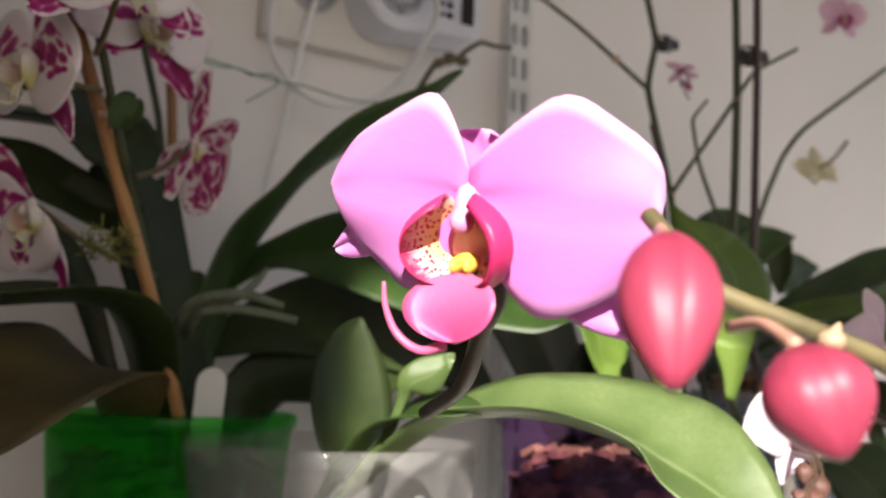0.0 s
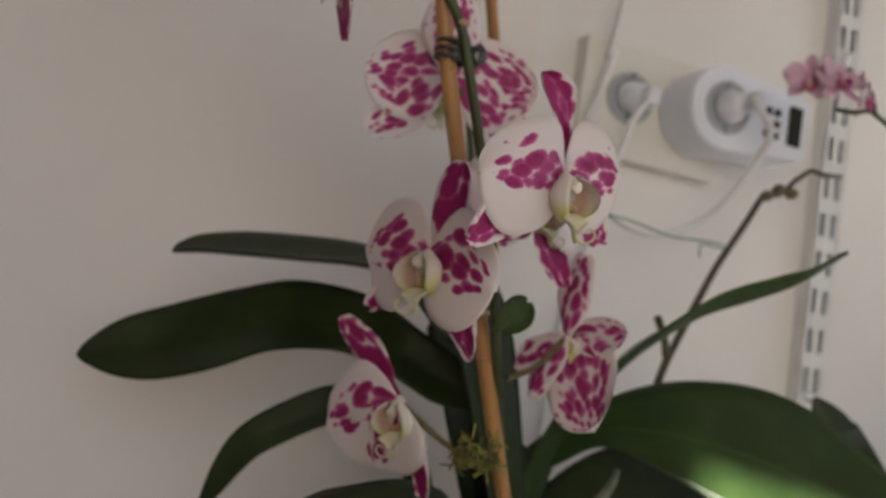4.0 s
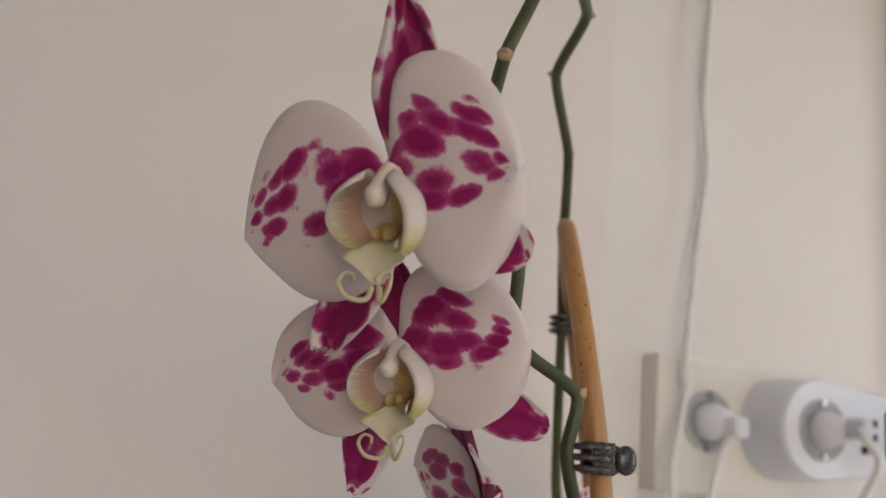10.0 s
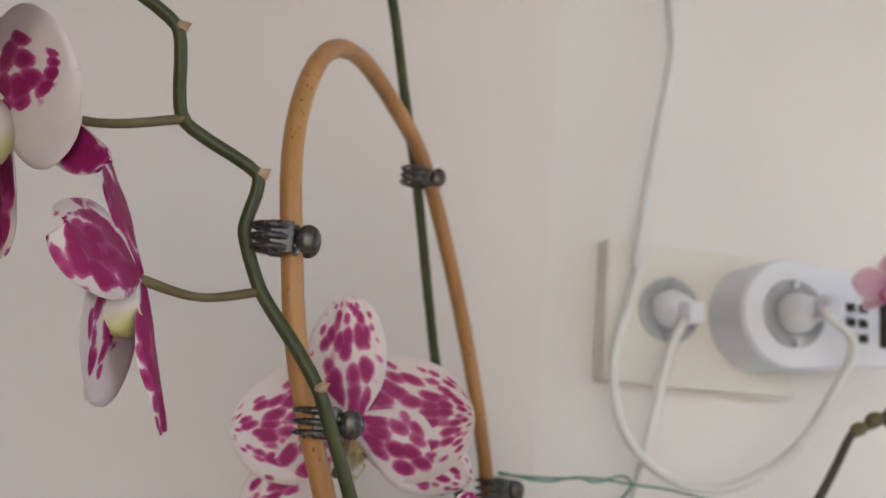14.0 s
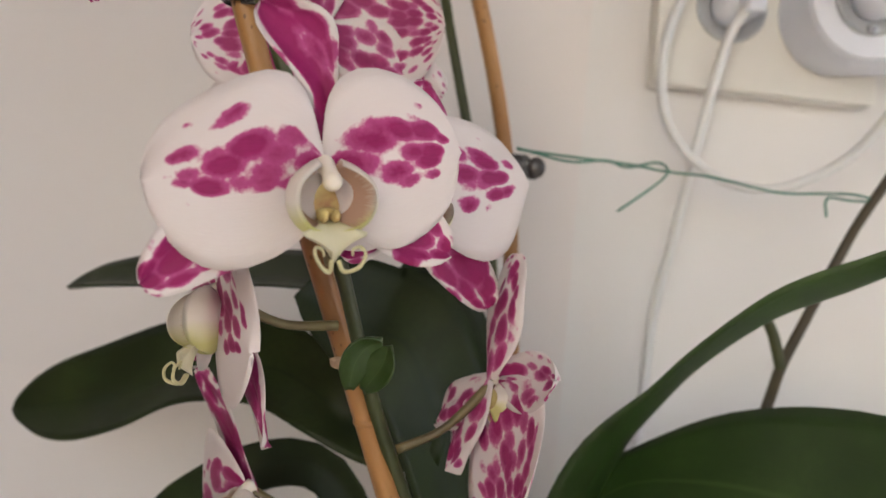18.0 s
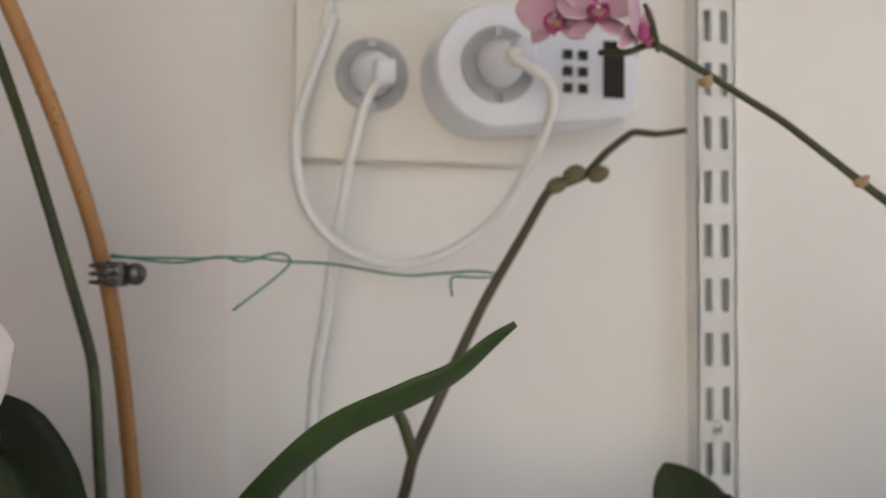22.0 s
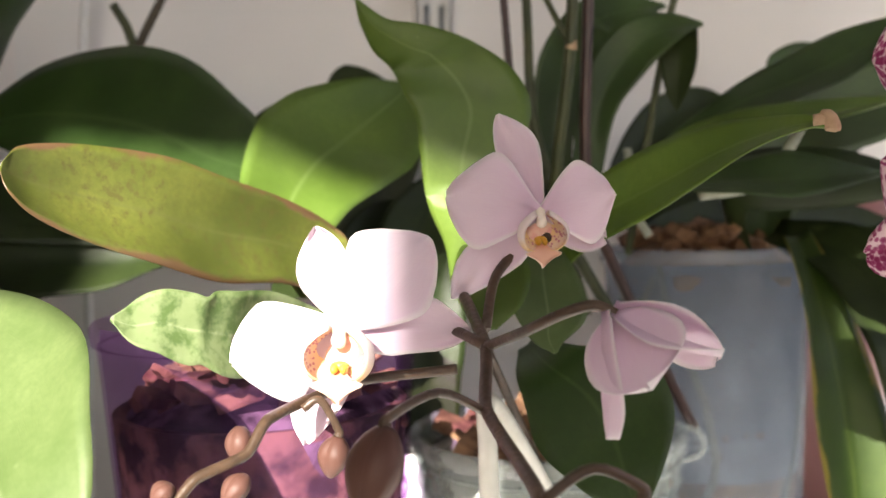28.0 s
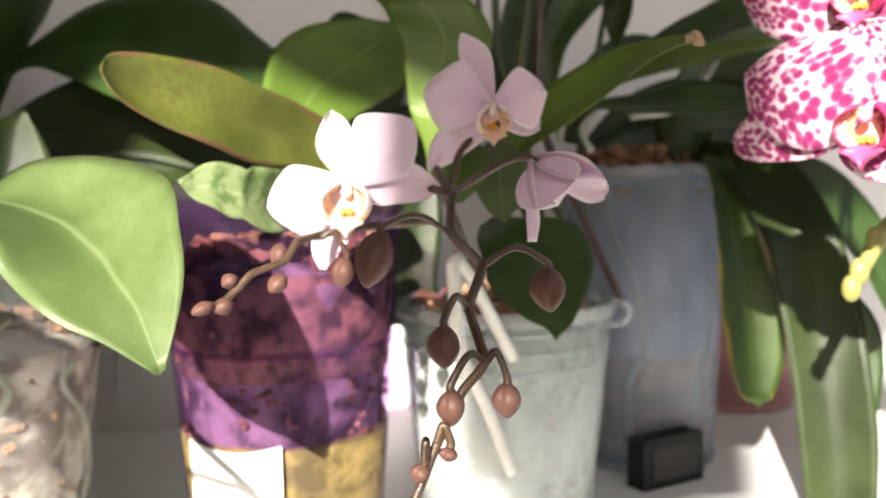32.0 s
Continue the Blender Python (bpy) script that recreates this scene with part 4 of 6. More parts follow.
upper = thing("upper_shelf", "white shelf board above the plants", "shelf", (0.5, 0.55, 1.885))
part("board", box((1.0, 0.565, 1.886), (0.95, 0.26, 0.018), bev=0.002), "shelf", upper, smooth=False)

# ---- socket, meter and cables ----
PX, PZ, PF = 0.372, 1.448, 0.697
socket = thing("wall_socket", "cream double wall socket with round earthed outlets", "socket", (PX, WALL_Y, PZ))
part("plate", box((PX, (PF + WALL_Y) / 2, PZ), (0.128, WALL_Y - PF, 0.086), bev=0.003), "plate", socket, smooth=False)


def outlet(parent, c, y):
    """A round recess: a raised ring, a cup and two earth clips."""
    bm = bmesh.new()
    ring = [(0.0180, 0), (0.0198, 0), (0.0198, 0.0018), (0.0180, 0.0018)]
    tmp = lathe(ring, (0, 0, 0), 32)
    tmp.transform(Matrix.Translation((c[0], y, c[1])) @ Matrix.Rotation(radians(90), 4, 'X'))
    o = part("outlet_ring", tmp, "grey_plastic_and_shade", parent)
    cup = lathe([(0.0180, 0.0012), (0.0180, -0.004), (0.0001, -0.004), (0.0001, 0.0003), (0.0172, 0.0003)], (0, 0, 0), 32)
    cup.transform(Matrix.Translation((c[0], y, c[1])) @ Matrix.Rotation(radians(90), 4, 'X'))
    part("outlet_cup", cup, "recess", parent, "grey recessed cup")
    for s in (-1, 1):
        part("earth_clip", box((c[0], y - 0.001, c[1] + s * 0.0170), (0.004, 0.003, 0.005), bev=0.0005), "steel", parent, smooth=False)
    return o


outlet(socket, (0.349, 1.451), PF)
meter = thing("energy_meter", "white plug-in energy meter with keypad and small screen", "energy meter", (0.43, 0.66, 1.45))
bm = bmesh.new()
MF = 0.658
n = 28
front, back = [], []
for k in range(n):
    a = math.pi / 2 + math.pi * k / (n - 1)
    front.append((0.408 + 0.031 * math.cos(a), 1.451 + 0.031 * math.sin(a)))
outline = front + [(0.478, 1.428), (0.484, 1.432), (0.486, 1.470), (0.482, 1.476)]
fr = [bm.verts.new((x, MF, z)) for x, z in outline]
md = [bm.verts.new((0.43 + (x - 0.43) * 1.03, MF + 0.003, 1.451 + (z - 1.451) * 1.05)) for x, z in outline]
bk = [bm.verts.new((0.43 + (x - 0.43) * 1.03, PF - 0.001, 1.451 + (z - 1.451) * 1.05)) for x, z in outline]
bm.faces.new(fr)
bm.faces.new(bk[::-1])
for r0, r1 in ((fr, md), (md, bk)):
    for k in range(len(outline)):
        bm.faces.new((r0[k], r1[k], r1[(k + 1) % len(outline)], r0[(k + 1) % len(outline)]))
bmesh.ops.recalc_face_normals(bm, faces=bm.faces[:])
part("case", bm, "plastic", meter, smooth=False)
outlet(meter, (0.408, 1.451), MF)
for i in range(2):
    for j in range(3):
        part("button", box((0.4455 + i * 0.0085, MF - 0.0008, 1.441 + j * 0.0088), (0.0048, 0.0022, 0.0048), bev=0.0006), "dark", meter, "small black button", smooth=False)
part("screen", box((0.4715, MF - 0.0006, 1.452), (0.0115, 0.002, 0.030), bev=0.0005), "screen", meter, "dark grey display", smooth=False)


def plug(c, y, way, loop, label):
    p = thing("plug", label, "plug", (c[0], y, c[1]), group="plugs")
    bm = lathe([(0.0001, 0), (0.0120, 0), (0.0120, 0.005), (0.0100, 0.010), (0.0075, 0.018), (0.0001, 0.018)], (0, 0, 0), 24)
    bm.transform(Matrix.Translation((c[0], y, c[1])) @ Matrix.Rotation(radians(90), 4, 'X'))
    part("plug_body", bm, "plastic", p)
    part("grip", box((c[0] + way[0] * 0.006, y - 0.022, c[1] + way[1] * 0.006), (0.011, 0.016, 0.013), bev=0.003), "plastic", p)
    part("cable", tube(loop, 0.0028, 8, 8), "cable", p, "thin white cable")
    return p


plug((0.349, 1.451), PF, (0.4, -0.6), [(0.352, 0.672, 1.449), (0.340, 0.675, 1.426), (0.330, 0.680, 1.374), (0.324, 0.690, 1.322), (0.318, 0.700, 1.262), (0.315, 0.703, 1.10), (0.31, 0.703, 0.96)], "white plug in the wall socket with a hanging cable")
plug((0.408, 1.451), MF, (0.9, 0.2), [(0.417, 0.634, 1.452), (0.404, 0.625, 1.448), (0.425, 0.630, 1.436), (0.427, 0.640, 1.416), (0.407, 0.655, 1.374), (0.374, 0.665, 1.351), (0.340, 0.670, 1.352), (0.313, 0.675, 1.376), (0.307, 0.680, 1.414), (0.317, 0.685, 1.450), (0.327, 0.690, 1.479), (0.323, 0.690, 1.478), (0.339, 0.700, 1.562), (0.349, 0.703, 1.624), (0.345, 0.703, 1.674), (0.349, 0.703, 1.740), (0.350, 0.703, 1.796), (0.346, 0.703, 1.862), (0.37, 0.705, 2.05)], "white plug in the energy meter with a looped cable")


# ---- clips and ties ----
def claw_clip(c, way, up=(0, 0, 1), s=1.0, label="small dark plastic claw clip holding a flower spike"):
    """Two toothed jaws on a hinge with a finger tab."""
    m = facing(c, up, way)
    clip = thing("claw_clip", label, "plant clip", c, group="plant clips")
    for k, sx in enumerate((-1, 1)):
        bm = bmesh.new()
        for j in range(3):
            z = (j - 1) * 0.0042 * s
            pts = [m @ Vector((sx * a * s, b * s, z)) for a, b in ((0.0015, -0.006), (0.0055, -0.001), (0.0062, 0.004), (0.0045, 0.009), (0.001, 0.0115))]
            tube_into(bm, pts, [0.0016 * s, 0.0016 * s, 0.0013 * s, 0.0009 * s], 4, 6)
        box_into(bm, m @ Vector((sx * 0.0048 * s, -0.0005 * s, 0)), (0.0022 * s, 0.009 * s, 0.0125 * s), m.to_3x3().to_4x4(), 0.0006 * s)
        part("jaw", bm, "clip", clip)
        bm = bmesh.new()
        ball_into(bm, m @ Vector((sx * 0.0045 * s, -0.0105 * s, 0)), (0.0022 * s, 0.0050 * s, 0.0058 * s), m.to_3x3(), 10, 8)
        part("finger_tab", bm, "clip", clip)
    part("spring", tube([m @ Vector((0, -0.006 * s, z * s)) for z in (-0.006, 0, 0.006)], 0.0014 * s, 3, 8), "steel", clip, "bright metal spring pin")
    return clip


# ---- spotted orchid in the green pot ----
def spike(plant, pts, r0, r1, material, name="flower_spike", label=""):
    line = [Vector(pts[0])]
    for a, b in zip(pts, pts[1:]):
        a, b = Vector(a), Vector(b)
        line += [a.lerp(b, 0.16), a.lerp(b, 0.84)]
    line.append(Vector(pts[-1]))
    return part(name, tube(line, [r0, (r0 + r1) / 2, r1], 3, 9), material, plant, label)


def bract(plant, c, way, s=0.004):
    """A stem node: a swollen ring with a small dry scale."""
    d = Vector(way).normalized()
    c = Vector(c)
    bm = bmesh.new()
    ball_into(bm, c, (s * 1.05, s * 1.05, s * 0.8), None, 10, 6)
    tube_into(bm, [c + d * s * 0.3, c + d * s * 0.9, c + d * s * 1.5], [s * 0.55, s * 0.45, s * 0.05], 3, 6)
    part("bract", bm, "node", plant)


def pot(name, label, c, r_top, r_base, z0, z1, material, group="plant pots", rim=0.004, lines=()):
    """A thin-walled tapered pot: wall, base with a step, rolled rim, raised bands."""
    p = thing(name, label, "plant pot", (c[0], c[1], z0), group=group)
    h = z1 - z0
    t = 0.0012
    at = (c[0], c[1], z0)
    part("wall", lathe([(r_base, 0.006), (r_top, h - rim * 2), (r_top - t, h - rim * 2), (r_base - t, 0.006)], at, 48), material, p)
    part("base", lathe([(0.0005, 0.004), (r_base * 0.86, 0.004), (r_base * 0.9, 0.0), (r_base * 0.97, 0.0), (r_base + 0.0004, 0.006), (r_base * 0.9, 0.0075), (0.0005, 0.006)], at, 48), material, p)
    part("rim", lathe([(r_top - t, h - rim * 2.1), (r_top + rim * 0.5, h - rim * 1.9), (r_top + rim * 0.65, h - rim * 0.4), (r_top + rim * 0.3, h), (r_top - t, h - rim * 0.3)], at, 48), material, p)
    for f, grow in lines:
        r = r_base + (r_top - r_base) * f
        part("band", lathe([(r + 0.0002, h * f - 0.0015), (r + grow, h * f), (r + 0.0002, h * f + 0.0015)], at, 48), material, p)
    return p


def substrate(c, r, rb, z0, z1, chips, seed, label="bark chips that fill the pot", wet=None, roots=0, core="soil", upper=None, upper_from=0.36):
    """Bark in a pot: a rough core, loose chips on top and against the wall, pale roots that wander along it."""
    th = thing("bark_substrate", label, "potting bark", (c[0], c[1], z0))
    rnd = random.Random(seed)
    h = z1 - z0
    prof = [(0.0005, 0.006), (rb * 0.9, 0.006)] + [(rb + (r - rb) * k / 8 - 0.003, 0.01 + (h * 0.9 - 0.01) * k / 8) for k in range(9)] + [(r * 0.7, h * 0.97), (0.0005, h)]
    bm = lathe(prof, (c[0], c[1], z0), 40)
    for v in bm.verts:
        q = noise.noise_vector(v.co * 60.0) * 0.0022
        v.co += Vector((q.x, q.y, q.z * 1.2))
    part("core", bm, core, th)
    if upper:
        part("upper_layer", lathe([(rb + (r - rb) * f - 0.0014 - d, h * f) for f, d in ((upper_from, 0.0), (upper_from * 0.6 + 0.37, 0.0), (0.93, 0.0), (0.93, 0.004), (upper_from, 0.004))], (c[0], c[1], z0), 40), upper, th, "drier upper layer behind the pot wall")

    def chip(bm, p, s):
        m = Euler((rnd.uniform(-.6, .6), rnd.uniform(-.6, .6), rnd.uniform(0, 6))).to_matrix().to_4x4()
        box_into(bm, p, (s * 1.6, s, s * 0.55), m, s * 0.12)
    bm = bmesh.new()
    for k in range(chips):
        a = rnd.uniform(0, 6.283)
        rr = (r - 0.012) * math.sqrt(rnd.random())
        chip(bm, (c[0] + rr * math.cos(a), c[1] + rr * math.sin(a), z1 + rnd.uniform(-0.006, 0.003)), rnd.uniform(0.005, 0.012))
    for k in range(chips * 3):
        a = rnd.uniform(0, 6.283)
        f = rnd.uniform(0.08, 0.88)
        rr = rb + (r - rb) * f - 0.0055
        chip(bm, (c[0] + rr * math.cos(a), c[1] + rr * math.sin(a), z0 + f * h), rnd.uniform(0.0035, 0.0062))
    tagged(part("bark_chip", bm, "bark", th, smooth=False), kind="stuff")
    if wet:
        part("moss", lathe([(rb * 0.8, 0.005), (rb + 0.0003, 0.008), (rb + (r - rb) * wet + 0.0003, h * wet), (rb * 0.9, h * wet + 0.003)], (c[0], c[1], z0), 40), "moss", th, "yellow-green moss at the bottom")
    for k in range(roots):
        a = rnd.uniform(0, 6.283)
        pts = []
        for j in range(6):
            f = 0.92 - j * 0.165
            rr = rb + (r - rb) * f - 0.0022
            pts.append((c[0] + rr * math.cos(a), c[1] + rr * math.sin(a), z0 + h * f + rnd.uniform(-0.006, 0.006)))
            a += rnd.uniform(-0.35, 0.35)
        part("root", tube(pts, 0.0021, 5, 7), "root", th, "pale root against the pot wall")
    return th


GP = (0.222, 0.562)
pot("green_pot", "translucent green plastic pot of the spotted orchid", GP, 0.067, 0.052, SHELF_Z, 1.119, "pot_green")
substrate(GP, 0.065, 0.051, SHELF_Z + 0.004, 1.095, 40, 1, roots=5)
A = thing("spotted_orchid", "moth orchid with white, magenta-blotched flowers tied to a bamboo hoop", "orchid", (GP[0], GP[1], 1.09))
for k, (sp, w, up, mt) in enumerate([
    ([(0.196, 0.560, 1.108), (0.155, 0.570, 1.208), (0.096, 0.590, 1.189), (0.073, 0.608, 1.144)], .020, (-.3, -.6, .6), "leaf"),
    ([(0.206, 0.536, 1.109), (0.176, 0.500, 1.169), (0.116, 0.480, 1.169), (0.080, 0.470, 1.158)], .060, (0, -.3, 1), "leaf"),
    ([(0.187, 0.531, 1.109), (0.169, 0.500, 1.142), (0.124, 0.450, 1.132), (0.089, 0.400, 1.100)], .075, (.1, -.3, 1), "leaf_brown"),
    ([(0.236, 0.555, 1.108), (0.188, 0.550, 1.246), (0.165, 0.550, 1.268), (0.137, 0.540, 1.278)], .055, (.2, -.7, .6), "leaf"),
    ([(0.231, 0.569, 1.107), (0.191, 0.590, 1.254), (0.165, 0.580, 1.280)], .06, (.3, -.8, .5), "leaf"),
]):
    part("leaf", leaf(sp, w, up, fold=0.3, seed=k), mt, A)
part("leaf", blade([((0.236, 0.575, 1.140), 0.0220, (1.00, 0.20, 0.00)), ((0.244, 0.574, 1.180), 0.0300, (0.80, 0.50, -0.10)), ((0.258, 0.572, 1.220), 0.0420, (0.60, 0.75, -0.25)), ((0.277, 0.567, 1.247), 0.0500, (0.30, 0.90, -0.30)), ((0.290, 0.553, 1.268), 0.0540, (0.22, 0.94, -0.26)), ((0.310, 0.535, 1.289), 0.0540, (0.22, 0.94, -0.26)), ((0.333, 0.517, 1.303), 0.0480, (0.22, 0.94, -0.26)), ((0.345, 0.503, 1.312), 0.0360, (0.22, 0.94, -0.26)), ((0.354, 0.493, 1.322), 0.0200, (0.22, 0.94, -0.26)), ((0.360, 0.486, 1.328), 0.0014, (0.22, 0.94, -0.26))], 0.12, seed=7), "leaf_mid", A)
part("stem_base", tube([(0.222, 0.562, 1.08), (0.226, 0.570, 1.14), (0.232, 0.574, 1.20)], [.013, .011, .006], 5, 12), "leaf_mid", A, "thick leafy base of the plant")
part("leaf", blade([((0.228, 0.580, 1.181), 0.0132, (0.38, -0.76, -0.53)), ((0.253, 0.580, 1.197), 0.0226, (0.31, -0.88, -0.35)), ((0.277, 0.575, 1.214), 0.0341, (0.32, -0.88, -0.35)), ((0.310, 0.552, 1.220), 0.0641, (0.12, -0.70, -0.70)), ((0.345, 0.525, 1.216), 0.0908, (0.06, -0.66, -0.75)), ((0.372, 0.498, 1.207), 0.0948, (-0.02, -0.69, -0.73)), ((0.394, 0.473, 1.194), 0.0748, (-0.11, -0.74, -0.67)), ((0.408, 0.455, 1.187), 0.0517, (-0.14, -0.77, -0.62)), ((0.416, 0.445, 1.181), 0.0234, (-0.21, -0.86, -0.47)), ((0.421, 0.445, 1.181), 0.0020, (-0.21, -0.86, -0.47))], 0.12, seed=9), "leaf_mid", A)
part("leaf", blade([((0.247, 0.580, 1.155), 0.0141, (0.42, -0.71, -0.57)), ((0.268, 0.575, 1.167), 0.0406, (0.32, -0.74, -0.59)), ((0.305, 0.578, 1.177), 0.0612, (0.18, -0.57, -0.80)), ((0.352, 0.578, 1.183), 0.0817, (-0.21, -0.55, -0.81)), ((0.392, 0.573, 1.172), 0.0812, (-0.36, -0.55, -0.75)), ((0.420, 0.568, 1.153), 0.0604, (-0.50, -0.58, -0.65)), ((0.442, 0.568, 1.133), 0.0266, (-0.53, -0.56, -0.64)), ((0.444, 0.560, 1.121), 0.0020, (-0.53, -0.56, -0.64))], 0.15, seed=10), "leaf", A)
part("leaf", blade([((0.195, 0.550, 1.223), 0.0143, (-0.21, 0.00, -0.98)), ((0.172, 0.552, 1.230), 0.0276, (-0.11, -0.18, -0.98)), ((0.150, 0.555, 1.240), 0.0301, (-0.17, -0.33, -0.93)), ((0.132, 0.568, 1.249), 0.0353, (-0.31, -0.42, -0.85)), ((0.114, 0.580, 1.251), 0.0419, (-0.33, -0.48, -0.81)), ((0.093, 0.595, 1.248), 0.0457, (-0.28, -0.44, -0.85)), ((0.072, 0.610, 1.238), 0.0506, (-0.30, -0.40, -0.87)), ((0.045, 0.625, 1.226), 0.0453, (-0.15, -0.44, -0.88)), ((0.024, 0.637, 1.219), 0.0336, (0.03, -0.45, -0.89)), ((0.009, 0.647, 1.213), 0.0133, (0.22, -0.37, -0.90)), ((0.004, 0.652, 1.211), 0.0014, (0.22, -0.37, -0.90))], 0.3, seed=1), "leaf", A)
part("leaf", blade([((0.205, 0.572, 1.258), 0.0220, (-0.15, -0.93, -0.33)), ((0.178, 0.582, 1.277), 0.0320, (-0.15, -0.93, -0.33)), ((0.155, 0.592, 1.286), 0.0420, (-0.15, -0.93, -0.33)), ((0.129, 0.597, 1.288), 0.0470, (-0.15, -0.93, -0.33)), ((0.101, 0.601, 1.286), 0.0480, (-0.15, -0.93, -0.33)), ((0.073, 0.604, 1.283), 0.0440, (-0.15, -0.93, -0.33)), ((0.051, 0.606, 1.279), 0.0320, (-0.15, -0.93, -0.33)), ((0.041, 0.607, 1.275), 0.0180, (-0.15, -0.93, -0.33)), ((0.037, 0.607, 1.272), 0.0012, (-0.15, -0.93, -0.33))], 0.25, seed=2), "leaf", A)
part("leaf", blade([((.245, .575, 1.085), .020, (.3, .6, .5)), ((0.269, 0.565, 1.135), 0.0354, (0.31, -0.57, -0.76)), ((0.306, 0.557, 1.144), 0.0450, (0.22, -0.56, -0.80)), ((0.340, 0.555, 1.143), 0.0355, (0.11, -0.56, -0.82)), ((0.365, 0.555, 1.143), 0.0156, (0.00, -0.64, -0.77)), ((0.377, 0.555, 1.141), 0.0010, (0.00, -0.64, -0.77))], 0.2, seed=13), "leaf", A)
part("young_leaf", leaf([(0.159, 0.475, 1.254), (0.160, 0.470, 1.262), (0.163, 0.468, 1.267), (0.167, 0.466, 1.269)], .011, (.2, -.9, .2), "oval", 0.3, seed=11), "leaf_mid", A)
part("young_leaf", leaf([(0.163, 0.475, 1.254), (0.166, 0.470, 1.259), (0.168, 0.468, 1.263), (0.169, 0.466, 1.268)], .010, (-.2, -.9, .2), "oval", 0.3, seed=12), "leaf_mid", A)
# Roots at the base take the darkened copy, their shade in the colour.
part("root", tube([(0.209, 0.520, 1.165), (0.211, 0.500, 1.176), (0.224, 0.490, 1.181), (0.237, 0.485, 1.181), (0.252, 0.480, 1.176)], [.0032, .003, .0022], 6, 8), "root_shaded", A, "grey-green aerial root")
part("root", tube([(0.220, 0.500, 1.174), (0.235, 0.500, 1.182), (0.247, 0.505, 1.192), (0.253, 0.510, 1.199)], [.0026, .0024, .0014], 6, 8), "root_shaded", A, "grey-green aerial root")
part("root", tube([(0.217, 0.530, 1.161), (0.214, 0.500, 1.171), (0.228, 0.490, 1.174), (0.244, 0.480, 1.172), (0.258, 0.475, 1.169)], [.003, .0026, .0022], 6, 8), "root_shaded", A, "grey-green aerial root")
rnd = random.Random(5)
c = Vector((0.164, 0.486, 1.201))
bm = bmesh.new()
for k in range(90):
    d = Vector((rnd.uniform(-1, 1), rnd.uniform(-.6, .6), rnd.uniform(-1, 1))).normalized()
    q = c + Vector((rnd.uniform(-.009, .011), rnd.uniform(-.004, .004), rnd.uniform(-.006, .006)))
    tube_into(bm, [q, q + d * .004, q + d * .006 + Vector((0, 0, rnd.uniform(-.003, .003)))], .00045, 3, 4)
tagged(part("moss_tuft", bm, "moss", A, "pale green tuft of moss on the cane"), kind="stuff")
hoop = thing("bamboo_hoop", "bent bamboo hoop stuck into the green pot as plant support", "plant support", (GP[0], GP[1], 1.09))
part("cane", tube([(.222, .517, 1.02), (.210, .510, 1.12), (.165, .494, 1.242), (.118, .477, 1.365), (.106, .474, 1.423), (.104, .483, 1.463), (.112, .506, 1.497), (.127, .532, 1.510), (.149, .563, 1.503), (.172, .591, 1.482), (.200, .613, 1.417), (.222, .630, 1.344), (.232, .640, 1.270), (.238, .635, 1.19), (.250, .600, 1.02)], 0.0036, 5, 10), "bamboo", hoop)
for c in ((.200, .613, 1.417), (.232, .640, 1.270), (.165, .494, 1.242)):
    bm = bmesh.new()
    ball_into(bm, c, (0.0042, 0.0042, 0.0022))
    part("cane_node", bm, "bamboo", hoop, "darker ridge of the cane")
spike(A, [(.215, .54, 1.10), (.195, .515, 1.18), (.166, .487, 1.250), (.150, .477, 1.300), (0.119, 0.468, 1.377), (0.098, 0.473, 1.405), (.091, .470, 1.422), (0.0945, 0.469, 1.440), (0.0685, 0.468, 1.453), (0.0655, 0.461, 1.480), (0.0435, 0.456, 1.492), (0.0465, 0.453, 1.512), (0.041, 0.434, 1.526), (.050, .435, 1.547), (0.058, 0.440, 1.565), (0.074, 0.445, 1.583)], 0.0023, 0.0019, "stem")
spike(A, [(0.076, 0.445, 1.583), (0.081, 0.465, 1.580), (0.110, 0.498, 1.584), (.118, .533, 1.574), (0.142, 0.556, 1.551), (.155, .577, 1.515), (.167, .593, 1.481), (0.189, 0.625, 1.406), (0.201, 0.630, 1.364), (0.218, 0.630, 1.305), (0.223, 0.620, 1.250), (.24, .59, 1.10)], 0.0020, 0.0026, "stem")
for c, w in (((0.119, 0.468, 1.377), (1, 0, .6)), ((0.0945, 0.469, 1.440), (.9, 0, .7)), ((0.0655, 0.461, 1.480), (1, 0, .5)), ((0.0465, 0.453, 1.512), (1, 0, .4)), ((0.041, 0.434, 1.526), (-.3, -.9, 0)), ((.050, .435, 1.547), (.3, -.9, .1)), ((0.058, 0.440, 1.565), (.3, -.9, .1)), ((0.074, 0.445, 1.583), (.5, -.3, .8)), ((0.110, 0.498, 1.584), (1, 0, .1)), ((.118, .533, 1.574), (-1, 0, 0)), ((0.142, 0.556, 1.551), (1, 0, .1)), ((0.155, 0.480, 1.261), (-.6, -.5, .3))):
    bract(A, c, w, 0.0023)


def stalk(plant, a, b, sag=0.004, r=0.0016, material="pedicel"):
    a, b = Vector(a), Vector(b)
    mid = (a + b) / 2 + Vector((0, 0, -sag))
    return part("pedicel", tube([a, mid, b], [r, r * 0.85, r * 1.1], 6, 7), material, plant)


FA = (0.0035, 0.4145, 1.4799)
